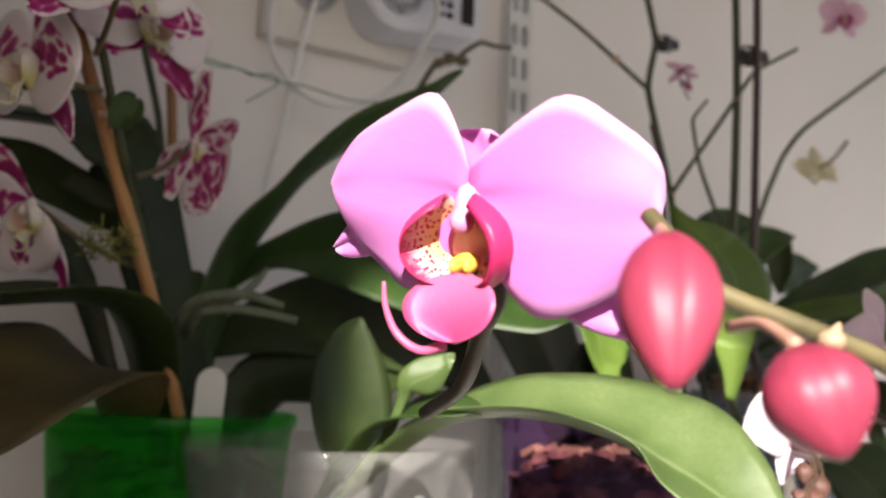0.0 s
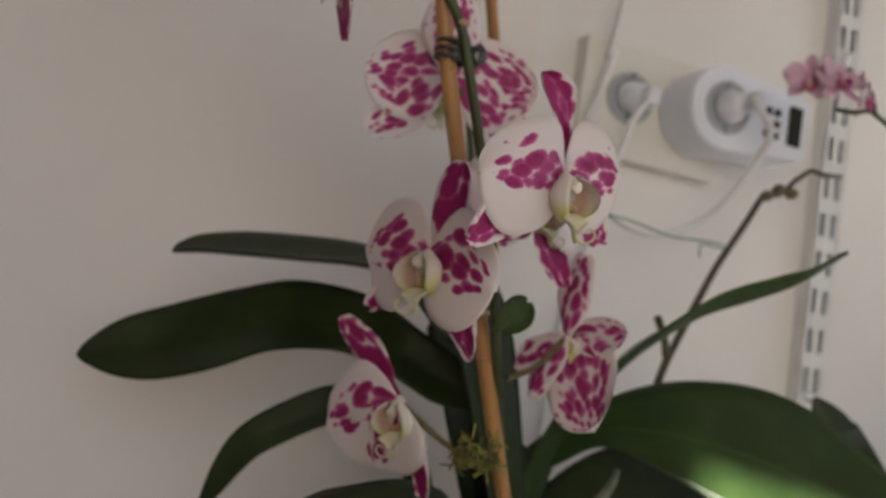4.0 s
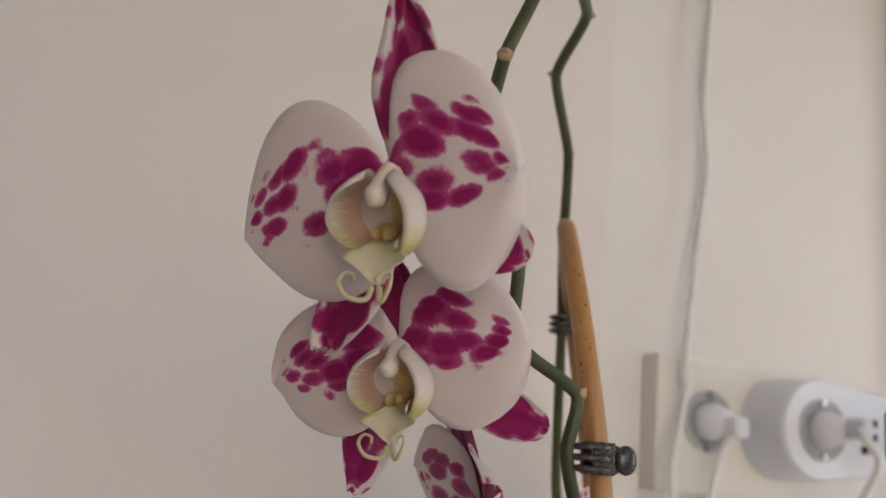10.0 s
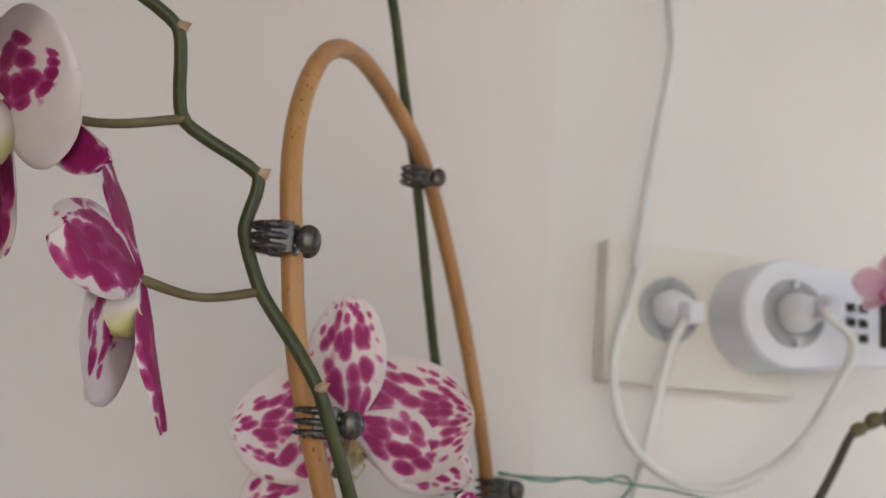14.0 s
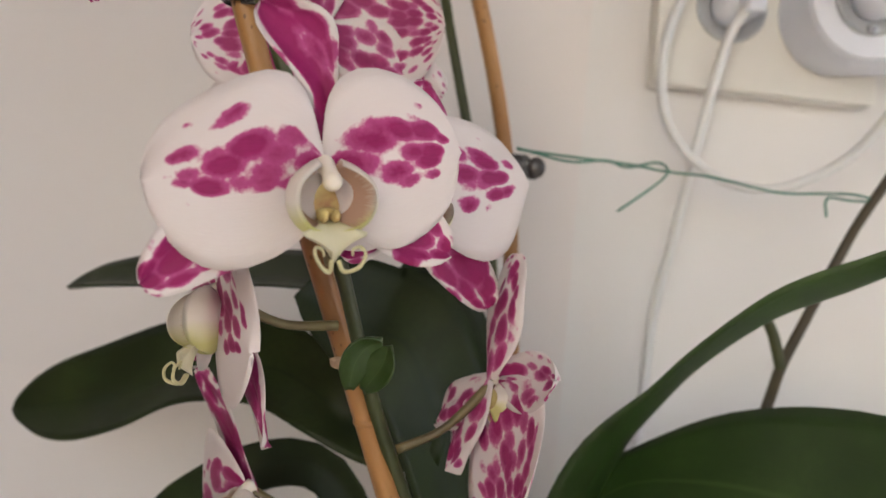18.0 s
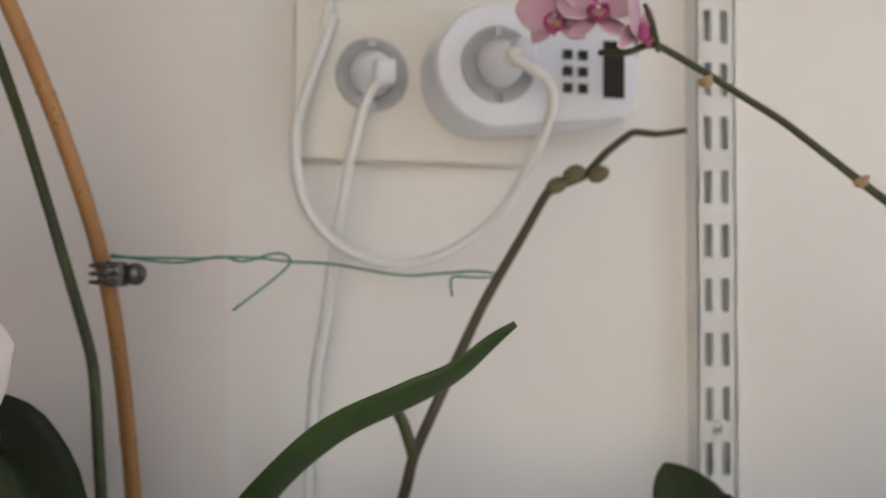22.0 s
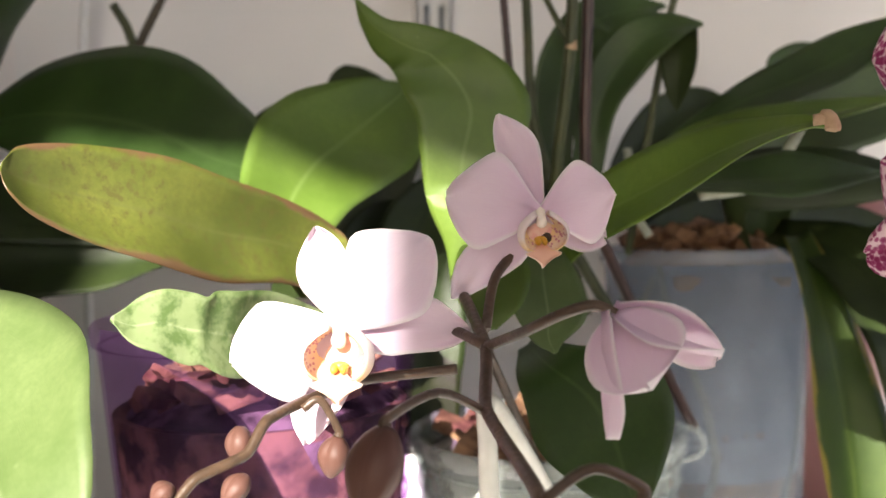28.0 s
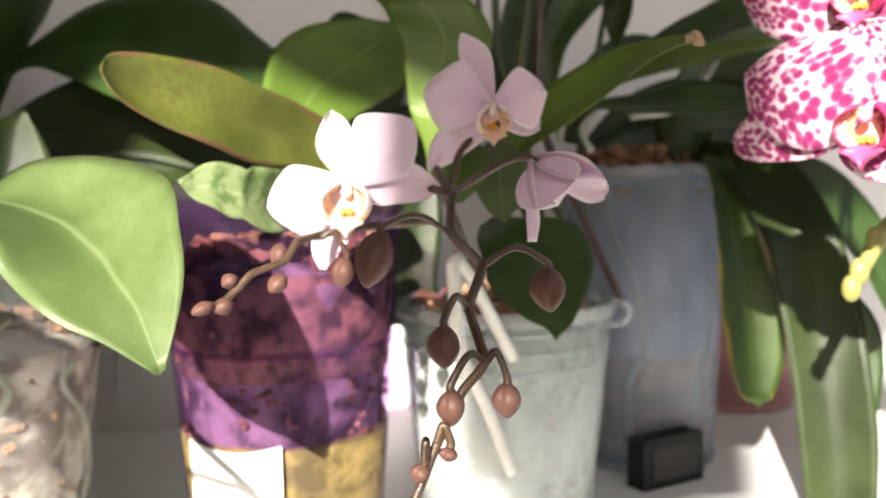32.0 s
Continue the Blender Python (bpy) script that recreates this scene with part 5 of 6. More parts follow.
flower(A, FA, (-0.728, -0.554, -0.404), 0.088, "spotted", (-0.185, -0.205, 0.961), seed=11, lip_size=0.70, tepals=(("dorsal_sepal", 0.0406, 0.0165, -4, -6, 0.25), ("petal", 0.0468, 0.0476, 111, -2), ("petal", 0.0309, 0.0541, -89, -3), ("lateral_sepal", 0.0519, 0.0170, 151, -4), ("lateral_sepal", 0.0366, 0.0199, -124, -6)))
FB = (0.0232, 0.4457, 1.4446)
flower(A, FB, (-0.735, -0.610, -0.297), 0.080, "spotted", (-0.118, -0.055, 0.991), seed=12, lip_size=0.74, tepals=(("dorsal_sepal", 0.0240, 0.0125, 7, -6), ("petal", 0.0424, 0.0365, 104, -2), ("petal", 0.0342, 0.0437, -88, -3), ("lateral_sepal", 0.0470, 0.0162, 151, -5), ("lateral_sepal", 0.0425, 0.0160, -122, -6)))
FC = (0.0616, 0.4669, 1.404)
flower(A, FC, (-0.95, 0.14, -0.28), 0.0860, "spotted", (-0.15, -0.10, 0.98), seed=13, lip_size=0.66, tepals=(("dorsal_sepal", 0.040, 0.024, 12, 8), ("lateral_sepal", 0.039, 0.030, -68, 14), ("petal", 0.038, 0.042, 78, 10), ("lateral_sepal", 0.048, 0.026, 166, 4), ("petal", 0.039, 0.042, -150, 20)))
FD = (0.137, 0.5207, 1.3692)
flower(A, FD, (0.072, 0.994, 0.079), 0.0861, "back", (-0.125, -0.069, 0.990), seed=14, lip_size=0.60, tepals=(("dorsal_sepal", 0.0434, 0.0290, -2, -6), ("petal", 0.0441, 0.0456, 91, -6), ("petal", 0.0420, 0.0430, -92, -6), ("lateral_sepal", 0.0490, 0.0269, 120, 3), ("lateral_sepal", 0.0471, 0.0220, -128, 3)))
FE = (0.1490, 0.4180, 1.3119)
flower(A, FE, (0.33, -0.94, -0.080), 0.0880, "spotted", (-0.089, -0.066, 0.994), seed=15, lip_size=0.62, tepals=(("dorsal_sepal", 0.0392, 0.0170, 21, -3, 0.75, "spoon"), ("petal", 0.0402, 0.0440, 96, -4, 0.2), ("petal", 0.0352, 0.0430, -84, -3, 0.2), ("lateral_sepal", 0.0485, 0.0200, 124, -3), ("lateral_sepal", 0.0400, 0.0190, -122, -3)))
FF = (0.1207, 0.4664, 1.2796)
flower(A, FF, (-0.90, -0.41, -0.10), 0.0840, "spotted", (-0.152, 0.083, 0.985), seed=16, lip_size=0.68, tepals=(("dorsal_sepal", 0.0396, 0.0200, -22, -6), ("petal", 0.0415, 0.0481, 83, -5), ("petal", 0.0385, 0.0480, -118, 3), ("lateral_sepal", 0.0430, 0.0150, 117, -2), ("lateral_sepal", 0.0458, 0.0172, -160, -6)))
FG = (0.2036, 0.4905, 1.2583)
flower(A, FG, (0.883, 0.432, -0.183), 0.0700, "back", (-0.060, 0.139, 0.988), seed=17, lip_size=0.62, tepals=(("dorsal_sepal", 0.0402, 0.0200, 7, 0), ("petal", 0.0470, 0.0380, 158, 0), ("petal", 0.0300, 0.0190, 91, 0), ("lateral_sepal", 0.0330, 0.0170, -150, 0), ("lateral_sepal", 0.0300, 0.0170, -118, 0)))
FH = (0.1305, 0.4998, 1.2180)
flower(A, FH, (-0.779, -0.567, -0.269), 0.0860, "spotted", (-0.116, 0.056, 0.992), seed=18, lip_size=0.58, tepals=(("dorsal_sepal", 0.0490, 0.0180, 41, -5), ("petal", 0.0470, 0.0460, 108, -5), ("petal", 0.0350, 0.0430, 152, -3), ("lateral_sepal", 0.0490, 0.0112, -174, -5), ("lateral_sepal", 0.0360, 0.0150, 150, -6)))
FJ = (0.1738, 0.4822, 1.3136)
flower(A, FJ, (0.371, -0.925, 0.085), 0.0820, "spotted", (-0.055, 0.070, 0.996), seed=19, lip_size=0.58, tepals=(("dorsal_sepal", 0.0357, 0.0211, -6, -3), ("petal", 0.0428, 0.0464, -80, -6), ("petal", 0.0403, 0.0430, 84, -7), ("lateral_sepal", 0.0440, 0.0197, -140, -3), ("lateral_sepal", 0.0300, 0.0185, 132, -3)))
for a, b in (((0.046, 0.456, 1.493), FA), ((0.071, 0.468, 1.454), FB), ((0.100, 0.473, 1.405), FC), ((.128, .480, 1.352), FD), ((.150, .480, 1.290), FE), ((.154, .478, 1.272), FF), ((.175, .490, 1.235), FG), ((.195, .515, 1.19), FH), ((.150, .480, 1.300), FJ)):
    stalk(A, a, b)
claw_clip((.1025, .470, 1.421), (-1, .1, 0), s=0.8)
claw_clip((.168, .590, 1.481), (-1, 0, .1), s=0.75, label="small dark plastic claw clip on the thin spike and cane")
claw_clip((.122, .476, 1.367), (-1, .1, .15), s=0.8)
claw_clip((.226, .628, 1.343), (-1, 0, 0), s=0.85, label="small dark plastic claw clip with a green wire tied on")
tie = thing("tie_wire", "thin twisted green wire stretched from clip to stem", "tie wire", (0.225, 0.627, 1.344))
part("strand", tube([(0.225, 0.623, 1.351), (0.251, 0.630, 1.348), (0.270, 0.635, 1.351), (0.281, 0.638, 1.349), (0.296, 0.640, 1.353), (0.302, 0.640, 1.349), (0.293, 0.636, 1.340), (0.276, 0.630, 1.327)], 0.0006, 6, 6), "wire", tie)
part("strand", tube([(0.225, 0.621, 1.350), (0.260, 0.630, 1.350), (0.281, 0.640, 1.351), (0.304, 0.640, 1.349), (0.321, 0.635, 1.348), (0.352, 0.630, 1.343), (0.372, 0.628, 1.344), (0.388, 0.627, 1.345), (0.400, 0.627, 1.343), (0.388, 0.627, 1.342), (0.376, 0.627, 1.342), (0.376, 0.627, 1.333)], 0.0006, 6, 6), "wire", tie)
stick = thing("plant_label", "white plastic plant label stuck in the green pot", "plant label", (0.234, 0.530, 1.123))
bm = bmesh.new()
n = 10
top, bot = (0.233, 0.530, 1.144), (0.230, 0.530, 1.081)
c0 = Vector(top)
pts = [(-.0082, -.085), (.0082, -.085), (.0082, 0.0)] + [(.0082 * math.cos(a), .0082 * math.sin(a)) for a in (math.pi * k / n for k in range(1, n))] + [(-.0082, 0.0)]
ax = Vector((.86, -.5, .05)).normalized()
az = (Vector(top) - Vector(bot)).normalized()
f1 = [bm.verts.new(c0 + ax * a + az * (b - .008)) for a, b in pts]
f2 = [bm.verts.new(v.co + Vector((.0005, .0009, 0))) for v in f1]
bm.faces.new(f1)
bm.faces.new(f2[::-1])
for k in range(len(f1)):
    bm.faces.new((f1[k], f2[k], f2[(k + 1) % len(f1)], f1[(k + 1) % len(f1)]))
bmesh.ops.recalc_face_normals(bm, faces=bm.faces[:])
part("tag", bm, "label", stick, smooth=False)

# ---- leaning old spike of the spotted orchid ----
spike(A, [(0.262, 0.585, 1.095), (0.310, 0.610, 1.130), (0.353, 0.625, 1.242), (0.357, 0.622, 1.262), (0.390, 0.627, 1.328), (0.412, 0.628, 1.364), (0.425, 0.630, 1.385), (0.444, 0.632, 1.392), (0.457, 0.634, 1.405), (0.472, 0.636, 1.416), (0.485, 0.636, 1.415), (0.502, 0.637, 1.418)], 0.0030, 0.0016, "stem_dark")
spike(A, [(0.357, 0.622, 1.260), (0.352, 0.622, 1.276), (0.345, 0.622, 1.288)], 0.0028, 0.0026, "stem", "side_spike")
for c in ((0.437, 0.628, 1.393), (0.451, 0.630, 1.393), (0.429, 0.630, 1.387)):
    bm = bmesh.new()
    ball_into(bm, c, (0.006, 0.0036, 0.0040), Matrix.Rotation(radians(-25), 3, "Y"), 10, 7)
    part("side_bud", bm, "stem_olive", A, "small olive side bud")

# ---- small orchid with tall thin spikes ----
DP = (.60, .545)
D = thing("miniature_orchid", "small orchid with several tall thin spikes and tiny pink flowers", "orchid", (0.604, 0.509, 1.108))
S1 = [(0.580, 0.489, 1.109), (0.556, 0.500, 1.210), (0.558, 0.510, 1.281), (0.545, 0.521, 1.361), (0.552, 0.519, 1.398), (0.542, 0.515, 1.419), (0.533, 0.513, 1.440), (0.530, 0.513, 1.466), (0.526, 0.513, 1.601)]
spike(D, S1, 0.0026, 0.0022, "stem")
S2 = [(0.585, 0.470, 1.110), (0.551, 0.460, 1.163), (0.560, 0.455, 1.238), (0.566, 0.455, 1.341), (0.566, 0.455, 1.402), (0.564, 0.455, 1.473)]
spike(D, S2, 0.0030, 0.0026, "stem")
spike(D, [(0.545, 0.521, 1.361), (0.522, 0.530, 1.381), (0.497, 0.545, 1.407), (0.450, 0.566, 1.442), (0.436, 0.565, 1.437), (0.426, 0.572, 1.438)], 0.0019, 0.0013, "stem", "branch")
spike(D, [(0.448, 0.560, 1.437), (0.446, 0.562, 1.450), (0.444, 0.565, 1.458)], 0.0013, 0.0010, "stem", "branch")
spike(D, [(0.558, 0.510, 1.281), (0.561, 0.500, 1.294), (0.571, 0.470, 1.334), (0.590, 0.460, 1.367), (0.624, 0.450, 1.388)], 0.0018, 0.0014, "stem", "branch")
spike(D, [(0.560, 0.455, 1.238), (0.550, 0.462, 1.263), (0.540, 0.466, 1.293), (0.538, 0.470, 1.324), (0.546, 0.470, 1.334), (0.553, 0.470, 1.341)], 0.0016, 0.0010, "stem", "branch")
spike(D, [(0.604, 0.491, 1.139), (0.633, 0.495, 1.269), (0.655, 0.490, 1.319), (0.654, 0.470, 1.337), (0.747, 0.460, 1.402)], 0.0020, 0.0018, "stem", "branch")
spike(D, [(0.565, 0.509, 1.108), (0.546, 0.500, 1.216), (0.542, 0.505, 1.305), (0.541, 0.512, 1.331)], 0.0020, 0.0020, "cane_dark", "cane", "thin dark red support cane")
spike(D, [(0.605, 0.428, 1.062), (0.559, 0.440, 1.165), (0.562, 0.438, 1.264), (0.564, 0.436, 1.352), (0.564, 0.434, 1.452)], 0.0026, 0.0026, "cane_dark", "cane", "thin dark support cane")
for c in ((0.560, 0.455, 1.238), (0.558, 0.510, 1.281), (0.566, 0.455, 1.340), (0.522, 0.530, 1.381), (0.464, 0.550, 1.423)):
    bract(D, c, (.3, -.6, .5), 0.003)
claw_clip((0.557, 0.516, 1.397), (-1, 0, 0), s=0.8, label="small dark claw clip on a green spike")
claw_clip((0.568, 0.445, 1.369), (-1, 0, 0), s=0.9, label="small dark claw clip joining spike and cane")
for c, nrm, s, sd, kd in (((0.410, 0.581, 1.456), (-.5, -.8, -.1), .036, 31, "mini"), ((0.426, 0.576, 1.462), (.3, -.9, .2), .040, 32, "mini"), ((0.424, 0.568, 1.455), (-.3, -.8, .5), .036, 35, "mini"), ((0.440, 0.562, 1.448), (.6, -.6, 0), .036, 33, "mini"),
                           ((0.685, 0.455, 1.429), (-.3, -.9, 0), .044, 36, "mini"), ((0.778, 0.550, 1.339), (.2, .8, -.3), .046, 37, "cream")):
    flower(D, c, nrm, s, kd, seed=sd)
for c, nrm, sd in (((0.528, 0.470, 1.358), (-.5, -.7, .5), 34), ((0.537, 0.474, 1.350), (.7, -.6, .3), 38)):
    flower(D, c, nrm, 0.022, "mini", seed=sd, lip_size=0.6, tepals=(("dorsal_sepal", 0.0135, 0.0062, 4, -10), ("petal", 0.0125, 0.0068, 66, 8), ("petal", 0.0125, 0.0068, -66, -12), ("lateral_sepal", 0.0130, 0.0058, 134, -14), ("lateral_sepal", 0.0130, 0.0058, -128, 10)))
stalk(D, (0.795, 0.530, 1.364), (0.778, 0.550, 1.339))
for k, (sp, w, up, mt) in enumerate([
    ([(0.584, 0.518, 1.107), (0.570, 0.550, 1.209), (0.560, 0.560, 1.225)], .03, (-.1, -.6, .8), "leaf"),
]):
    part("leaf", leaf(sp, w, up, fold=0.25, seed=40 + k), mt, D)
for k, (st, mt) in enumerate([
    ([((0.573, 0.500, 1.163), 0.0134, (0.89, 0.00, -0.45)), ((0.569, 0.502, 1.200), 0.0211, (0.71, -0.24, -0.66)), ((0.574, 0.502, 1.228), 0.0322, (0.68, -0.16, -0.71)), ((0.585, 0.502, 1.250), 0.0315, (0.83, -0.16, -0.54)), ((0.593, 0.495, 1.261), 0.0271, (0.77, -0.37, -0.52)), ((0.610, 0.492, 1.267), 0.0238, (0.50, -0.63, -0.59)), ((0.627, 0.490, 1.267), 0.0028, (0.50, -0.63, -0.59))], "leaf_mid"),
    ([((0.573, 0.475, 1.168), 0.0136, (0.96, 0.00, -0.29)), ((0.581, 0.475, 1.212), 0.0203, (0.59, -0.49, -0.64)), ((0.593, 0.473, 1.235), 0.0278, (0.54, -0.54, -0.65)), ((0.605, 0.468, 1.247), 0.0266, (0.41, -0.56, -0.71)), ((0.619, 0.463, 1.252), 0.0199, (0.05, -0.75, -0.65)), ((0.631, 0.460, 1.252), 0.0014, (0.05, -0.75, -0.65))], "leaf_mid"),
    ([((0.621, 0.469, 1.251), 0.0215, (0.79, -0.60, 0.09)), ((0.621, 0.466, 1.234), 0.0187, (0.70, -0.64, 0.32)), ((0.620, 0.465, 1.222), 0.0146, (0.55, -0.69, 0.48)), ((0.619, 0.465, 1.210), 0.0014, (0.55, -0.69, 0.48))], "leaf"),
    ([((0.603, 0.490, 1.167), 0.0078, (0.77, 0.00, -0.64)), ((0.613, 0.477, 1.187), 0.0095, (0.11, -0.53, -0.84)), ((0.633, 0.470, 1.204), 0.0145, (-0.21, -0.69, -0.69)), ((0.653, 0.460, 1.216), 0.0199, (-0.15, -0.50, -0.85)), ((0.671, 0.448, 1.224), 0.0304, (-0.36, -0.49, -0.79)), ((0.696, 0.438, 1.236), 0.0312, (-0.35, -0.48, -0.80)), ((0.725, 0.430, 1.253), 0.0028, (-0.35, -0.48, -0.80))], "leaf_mid"),
    ([((0.593, 0.480, 1.167), 0.0050, (0.60, 0.00, -0.80)), ((0.601, 0.468, 1.184), 0.0099, (-0.30, -0.51, -0.81)), ((0.615, 0.450, 1.194), 0.0206, (-0.49, -0.49, -0.73)), ((0.633, 0.435, 1.200), 0.0218, (-0.50, -0.46, -0.73)), ((0.651, 0.425, 1.203), 0.0190, (-0.42, -0.53, -0.74)), ((0.678, 0.415, 1.207), 0.0180, (-0.67, -0.55, -0.50)), ((0.700, 0.410, 1.210), 0.0010, (-0.67, -0.55, -0.50))], "leaf_bright"),
    ([((0.594, 0.472, 1.165), 0.0062, (-0.32, -0.81, -0.49)), ((0.600, 0.455, 1.176), 0.0127, (-0.47, -0.79, -0.39)), ((0.613, 0.438, 1.176), 0.0227, (-0.57, -0.66, -0.48)), ((0.628, 0.420, 1.177), 0.0307, (-0.52, -0.65, -0.55)), ((0.647, 0.410, 1.177), 0.0330, (-0.52, -0.61, -0.61)), ((0.692, 0.410, 1.176), 0.0028, (-0.52, -0.61, -0.61))], "leaf_mid"),
    ([((0.724, 0.550, 1.227), 0.0099, (0.71, 0.00, -0.71)), ((0.738, 0.555, 1.236), 0.0252, (0.83, 0.00, -0.55)), ((0.750, 0.560, 1.244), 0.0371, (0.89, 0.00, -0.46)), ((0.768, 0.560, 1.252), 0.0332, (0.93, 0.00, -0.36)), ((0.792, 0.560, 1.253), 0.0028, (0.93, 0.00, -0.36))], "leaf_mid"),
]):
    part("leaf", blade(st, 0.22, seed=50 + k), mt, D)
for k, st in enumerate([
    [((0.638, 0.558, 1.148), 0.0145, (0.28, -0.35, -0.90)), ((0.681, 0.565, 1.178), 0.0281, (0.14, -0.36, -0.92)), ((0.732, 0.570, 1.191), 0.0374, (0.00, -0.27, -0.96)), ((0.790, 0.575, 1.203), 0.0330, (-0.15, -0.30, -0.94)), ((0.843, 0.580, 1.216), 0.0022, (-0.15, -0.30, -0.94))],
    [((0.627, 0.538, 1.144), 0.0107, (-0.28, -0.47, -0.84)), ((0.675, 0.545, 1.155), 0.0262, (-0.11, -0.38, -0.92)), ((0.726, 0.545, 1.155), 0.0330, (-0.15, -0.30, -0.94)), ((0.780, 0.548, 1.151), 0.0231, (-0.22, -0.22, -0.95)), ((0.822, 0.550, 1.147), 0.0010, (-0.22, -0.22, -0.95))],
    [((0.623, 0.552, 1.159), 0.0169, (0.89, -0.30, -0.35)), ((0.642, 0.562, 1.192), 0.0228, (0.79, -0.22, -0.57)), ((0.667, 0.567, 1.217), 0.0280, (0.68, -0.18, -0.71)), ((0.696, 0.573, 1.228), 0.0209, (0.53, -0.24, -0.82)), ((0.720, 0.580, 1.229), 0.0022, (0.53, -0.24, -0.82))],
    [((0.548, 0.550, 1.164), 0.0133, (0.97, 0.00, -0.22)), ((0.557, 0.558, 1.195), 0.0230, (0.83, -0.22, -0.52)), ((0.567, 0.562, 1.220), 0.0236, (0.81, -0.21, -0.55)), ((0.580, 0.567, 1.229), 0.0153, (0.79, -0.33, -0.52)), ((0.591, 0.570, 1.229), 0.0028, (0.79, -0.33, -0.52))],
]):
    part("leaf", blade(st, 0.25, seed=150 + k), "leaf", D)
for pts in (((0.612, 0.480, 1.172), (0.589, 0.470, 1.171), (0.582, 0.465, 1.155)), ((0.609, 0.480, 1.178), (0.599, 0.470, 1.161), (0.603, 0.465, 1.149)), ((0.604, 0.490, 1.193), (0.604, 0.485, 1.180), (0.612, 0.480, 1.172))):
    part("root", tube(list(pts), .0022, 6, 7), "root", D, "pale aerial root")

# ---- purple pot ----
PP = (.412, .408)
purple = pot("purple_pot", "translucent purple plastic pot with a white label", PP, 0.0590, 0.046, SHELF_Z, 1.127, "pot_purple", lines=((.62, .0008),))
substrate(PP, 0.0570, 0.045, SHELF_Z + 0.004, 1.104, 90, 3, wet=.42, core="soil_mixed", upper="soil", upper_from=0.62)
bm = bmesh.new()
n = 12
a0, a1, lr, zb, zt = radians(-150), radians(-98), 0.0530, 0.966, 1.019
rows = [[bm.verts.new((PP[0] + (lr + g - (0.0018 if z == zb else 0)) * math.cos(a0 + (a1 - a0) * k / n), PP[1] + (lr + g - (0.0018 if z == zb else 0)) * math.sin(a0 + (a1 - a0) * k / n), z - (0.004 * math.sin(3 * k / n) if z == zt else 0))) for k in range(n + 1)] for z, g in ((zb, .0), (zt, .0), (zt, .0006), (zb, .0006))]
for r0, r1 in zip(rows, rows[1:] + rows[:1]):
    for k in range(n):
        bm.faces.new((r0[k], r0[k + 1], r1[k + 1], r1[k]))
bmesh.ops.recalc_face_normals(bm, faces=bm.faces[:])
part("label", bm, "label", purple, "white paper label", smooth=True)
E1 = thing("broad_leaf_orchid", "orchid with broad green and yellowing leaves in the purple pot", "orchid", (PP[0], PP[1], 1.08))
for k, (sp, w, up, mt, pr, fo) in enumerate([
    ([(0.436, 0.451, 1.102), (0.497, 0.580, 1.199), (0.485, 0.600, 1.232), (0.478, 0.615, 1.254)], .045, (-.2, -.9, .3), "leaf", "strap", .2),
    ([(0.426, 0.461, 1.101), (0.452, 0.570, 1.192), (0.441, 0.600, 1.216), (0.437, 0.610, 1.230)], .045, (-.2, -.9, .3), "leaf", "strap", .2),
]):
    part("leaf", leaf(sp, w, up, pr, fo, seed=60 + k), mt, E1)
part("leaf", blade([((.455, .468, 1.085), .018, (1, .2, 0)), ((0.492, 0.475, 1.050), 0.0190, (1.00, 0.00, -0.05)), ((0.494, 0.480, 1.085), 0.0324, (0.99, 0.00, -0.15)), ((0.499, 0.485, 1.114), 0.0328, (0.98, 0.00, -0.21)), ((0.504, 0.490, 1.133), 0.0199, (0.95, 0.00, -0.30)), ((0.508, 0.492, 1.143), 0.0014, (0.95, 0.00, -0.30))], 0.2, seed=60), "leaf", E1)
part("leaf", blade([((0.469, 0.480, 1.110), 0.0110, (1.00, 0.00, -0.09)), ((0.480, 0.487, 1.131), 0.0296, (0.78, -0.17, -0.61)), ((0.493, 0.497, 1.151), 0.0386, (0.75, -0.13, -0.65)), ((0.504, 0.508, 1.167), 0.0310, (0.77, -0.16, -0.61)), ((0.513, 0.515, 1.177), 0.0163, (0.74, 0.00, -0.68)), ((0.518, 0.520, 1.181), 0.0014, (0.74, 0.00, -0.68))], 0.2, seed=63), "leaf", E1)
part("leaf", blade([((0.440, 0.470, 1.115), 0.0140, (1.00, 0.00, -0.07)), ((0.457, 0.487, 1.131), 0.0218, (0.73, -0.23, -0.64)), ((0.469, 0.497, 1.148), 0.0288, (0.66, -0.17, -0.73)), ((0.481, 0.508, 1.161), 0.0225, (0.67, -0.22, -0.71)), ((0.488, 0.515, 1.170), 0.0022, (0.67, -0.22, -0.71))], 0.2, seed=64), "leaf", E1)
part("leaf", blade([((0.433, 0.430, 1.131), 0.0081, (0.99, 0.00, -0.12)), ((0.425, 0.425, 1.148), 0.0150, (1.00, 0.00, -0.07)), ((0.424, 0.427, 1.160), 0.0358, (0.95, 0.14, -0.28)), ((0.431, 0.438, 1.176), 0.0497, (0.97, 0.10, -0.24)), ((0.444, 0.450, 1.191), 0.0641, (0.95, 0.16, -0.27)), ((0.458, 0.465, 1.201), 0.0669, (0.94, 0.15, -0.30)), ((0.472, 0.477, 1.211), 0.0530, (0.94, 0.09, -0.32)), ((0.485, 0.487, 1.220), 0.0287, (0.91, 0.17, -0.38)), ((0.491, 0.495, 1.227), 0.0032, (0.95, 0.00, -0.32))], 0.16, seed=65), "leaf_bright", E1)
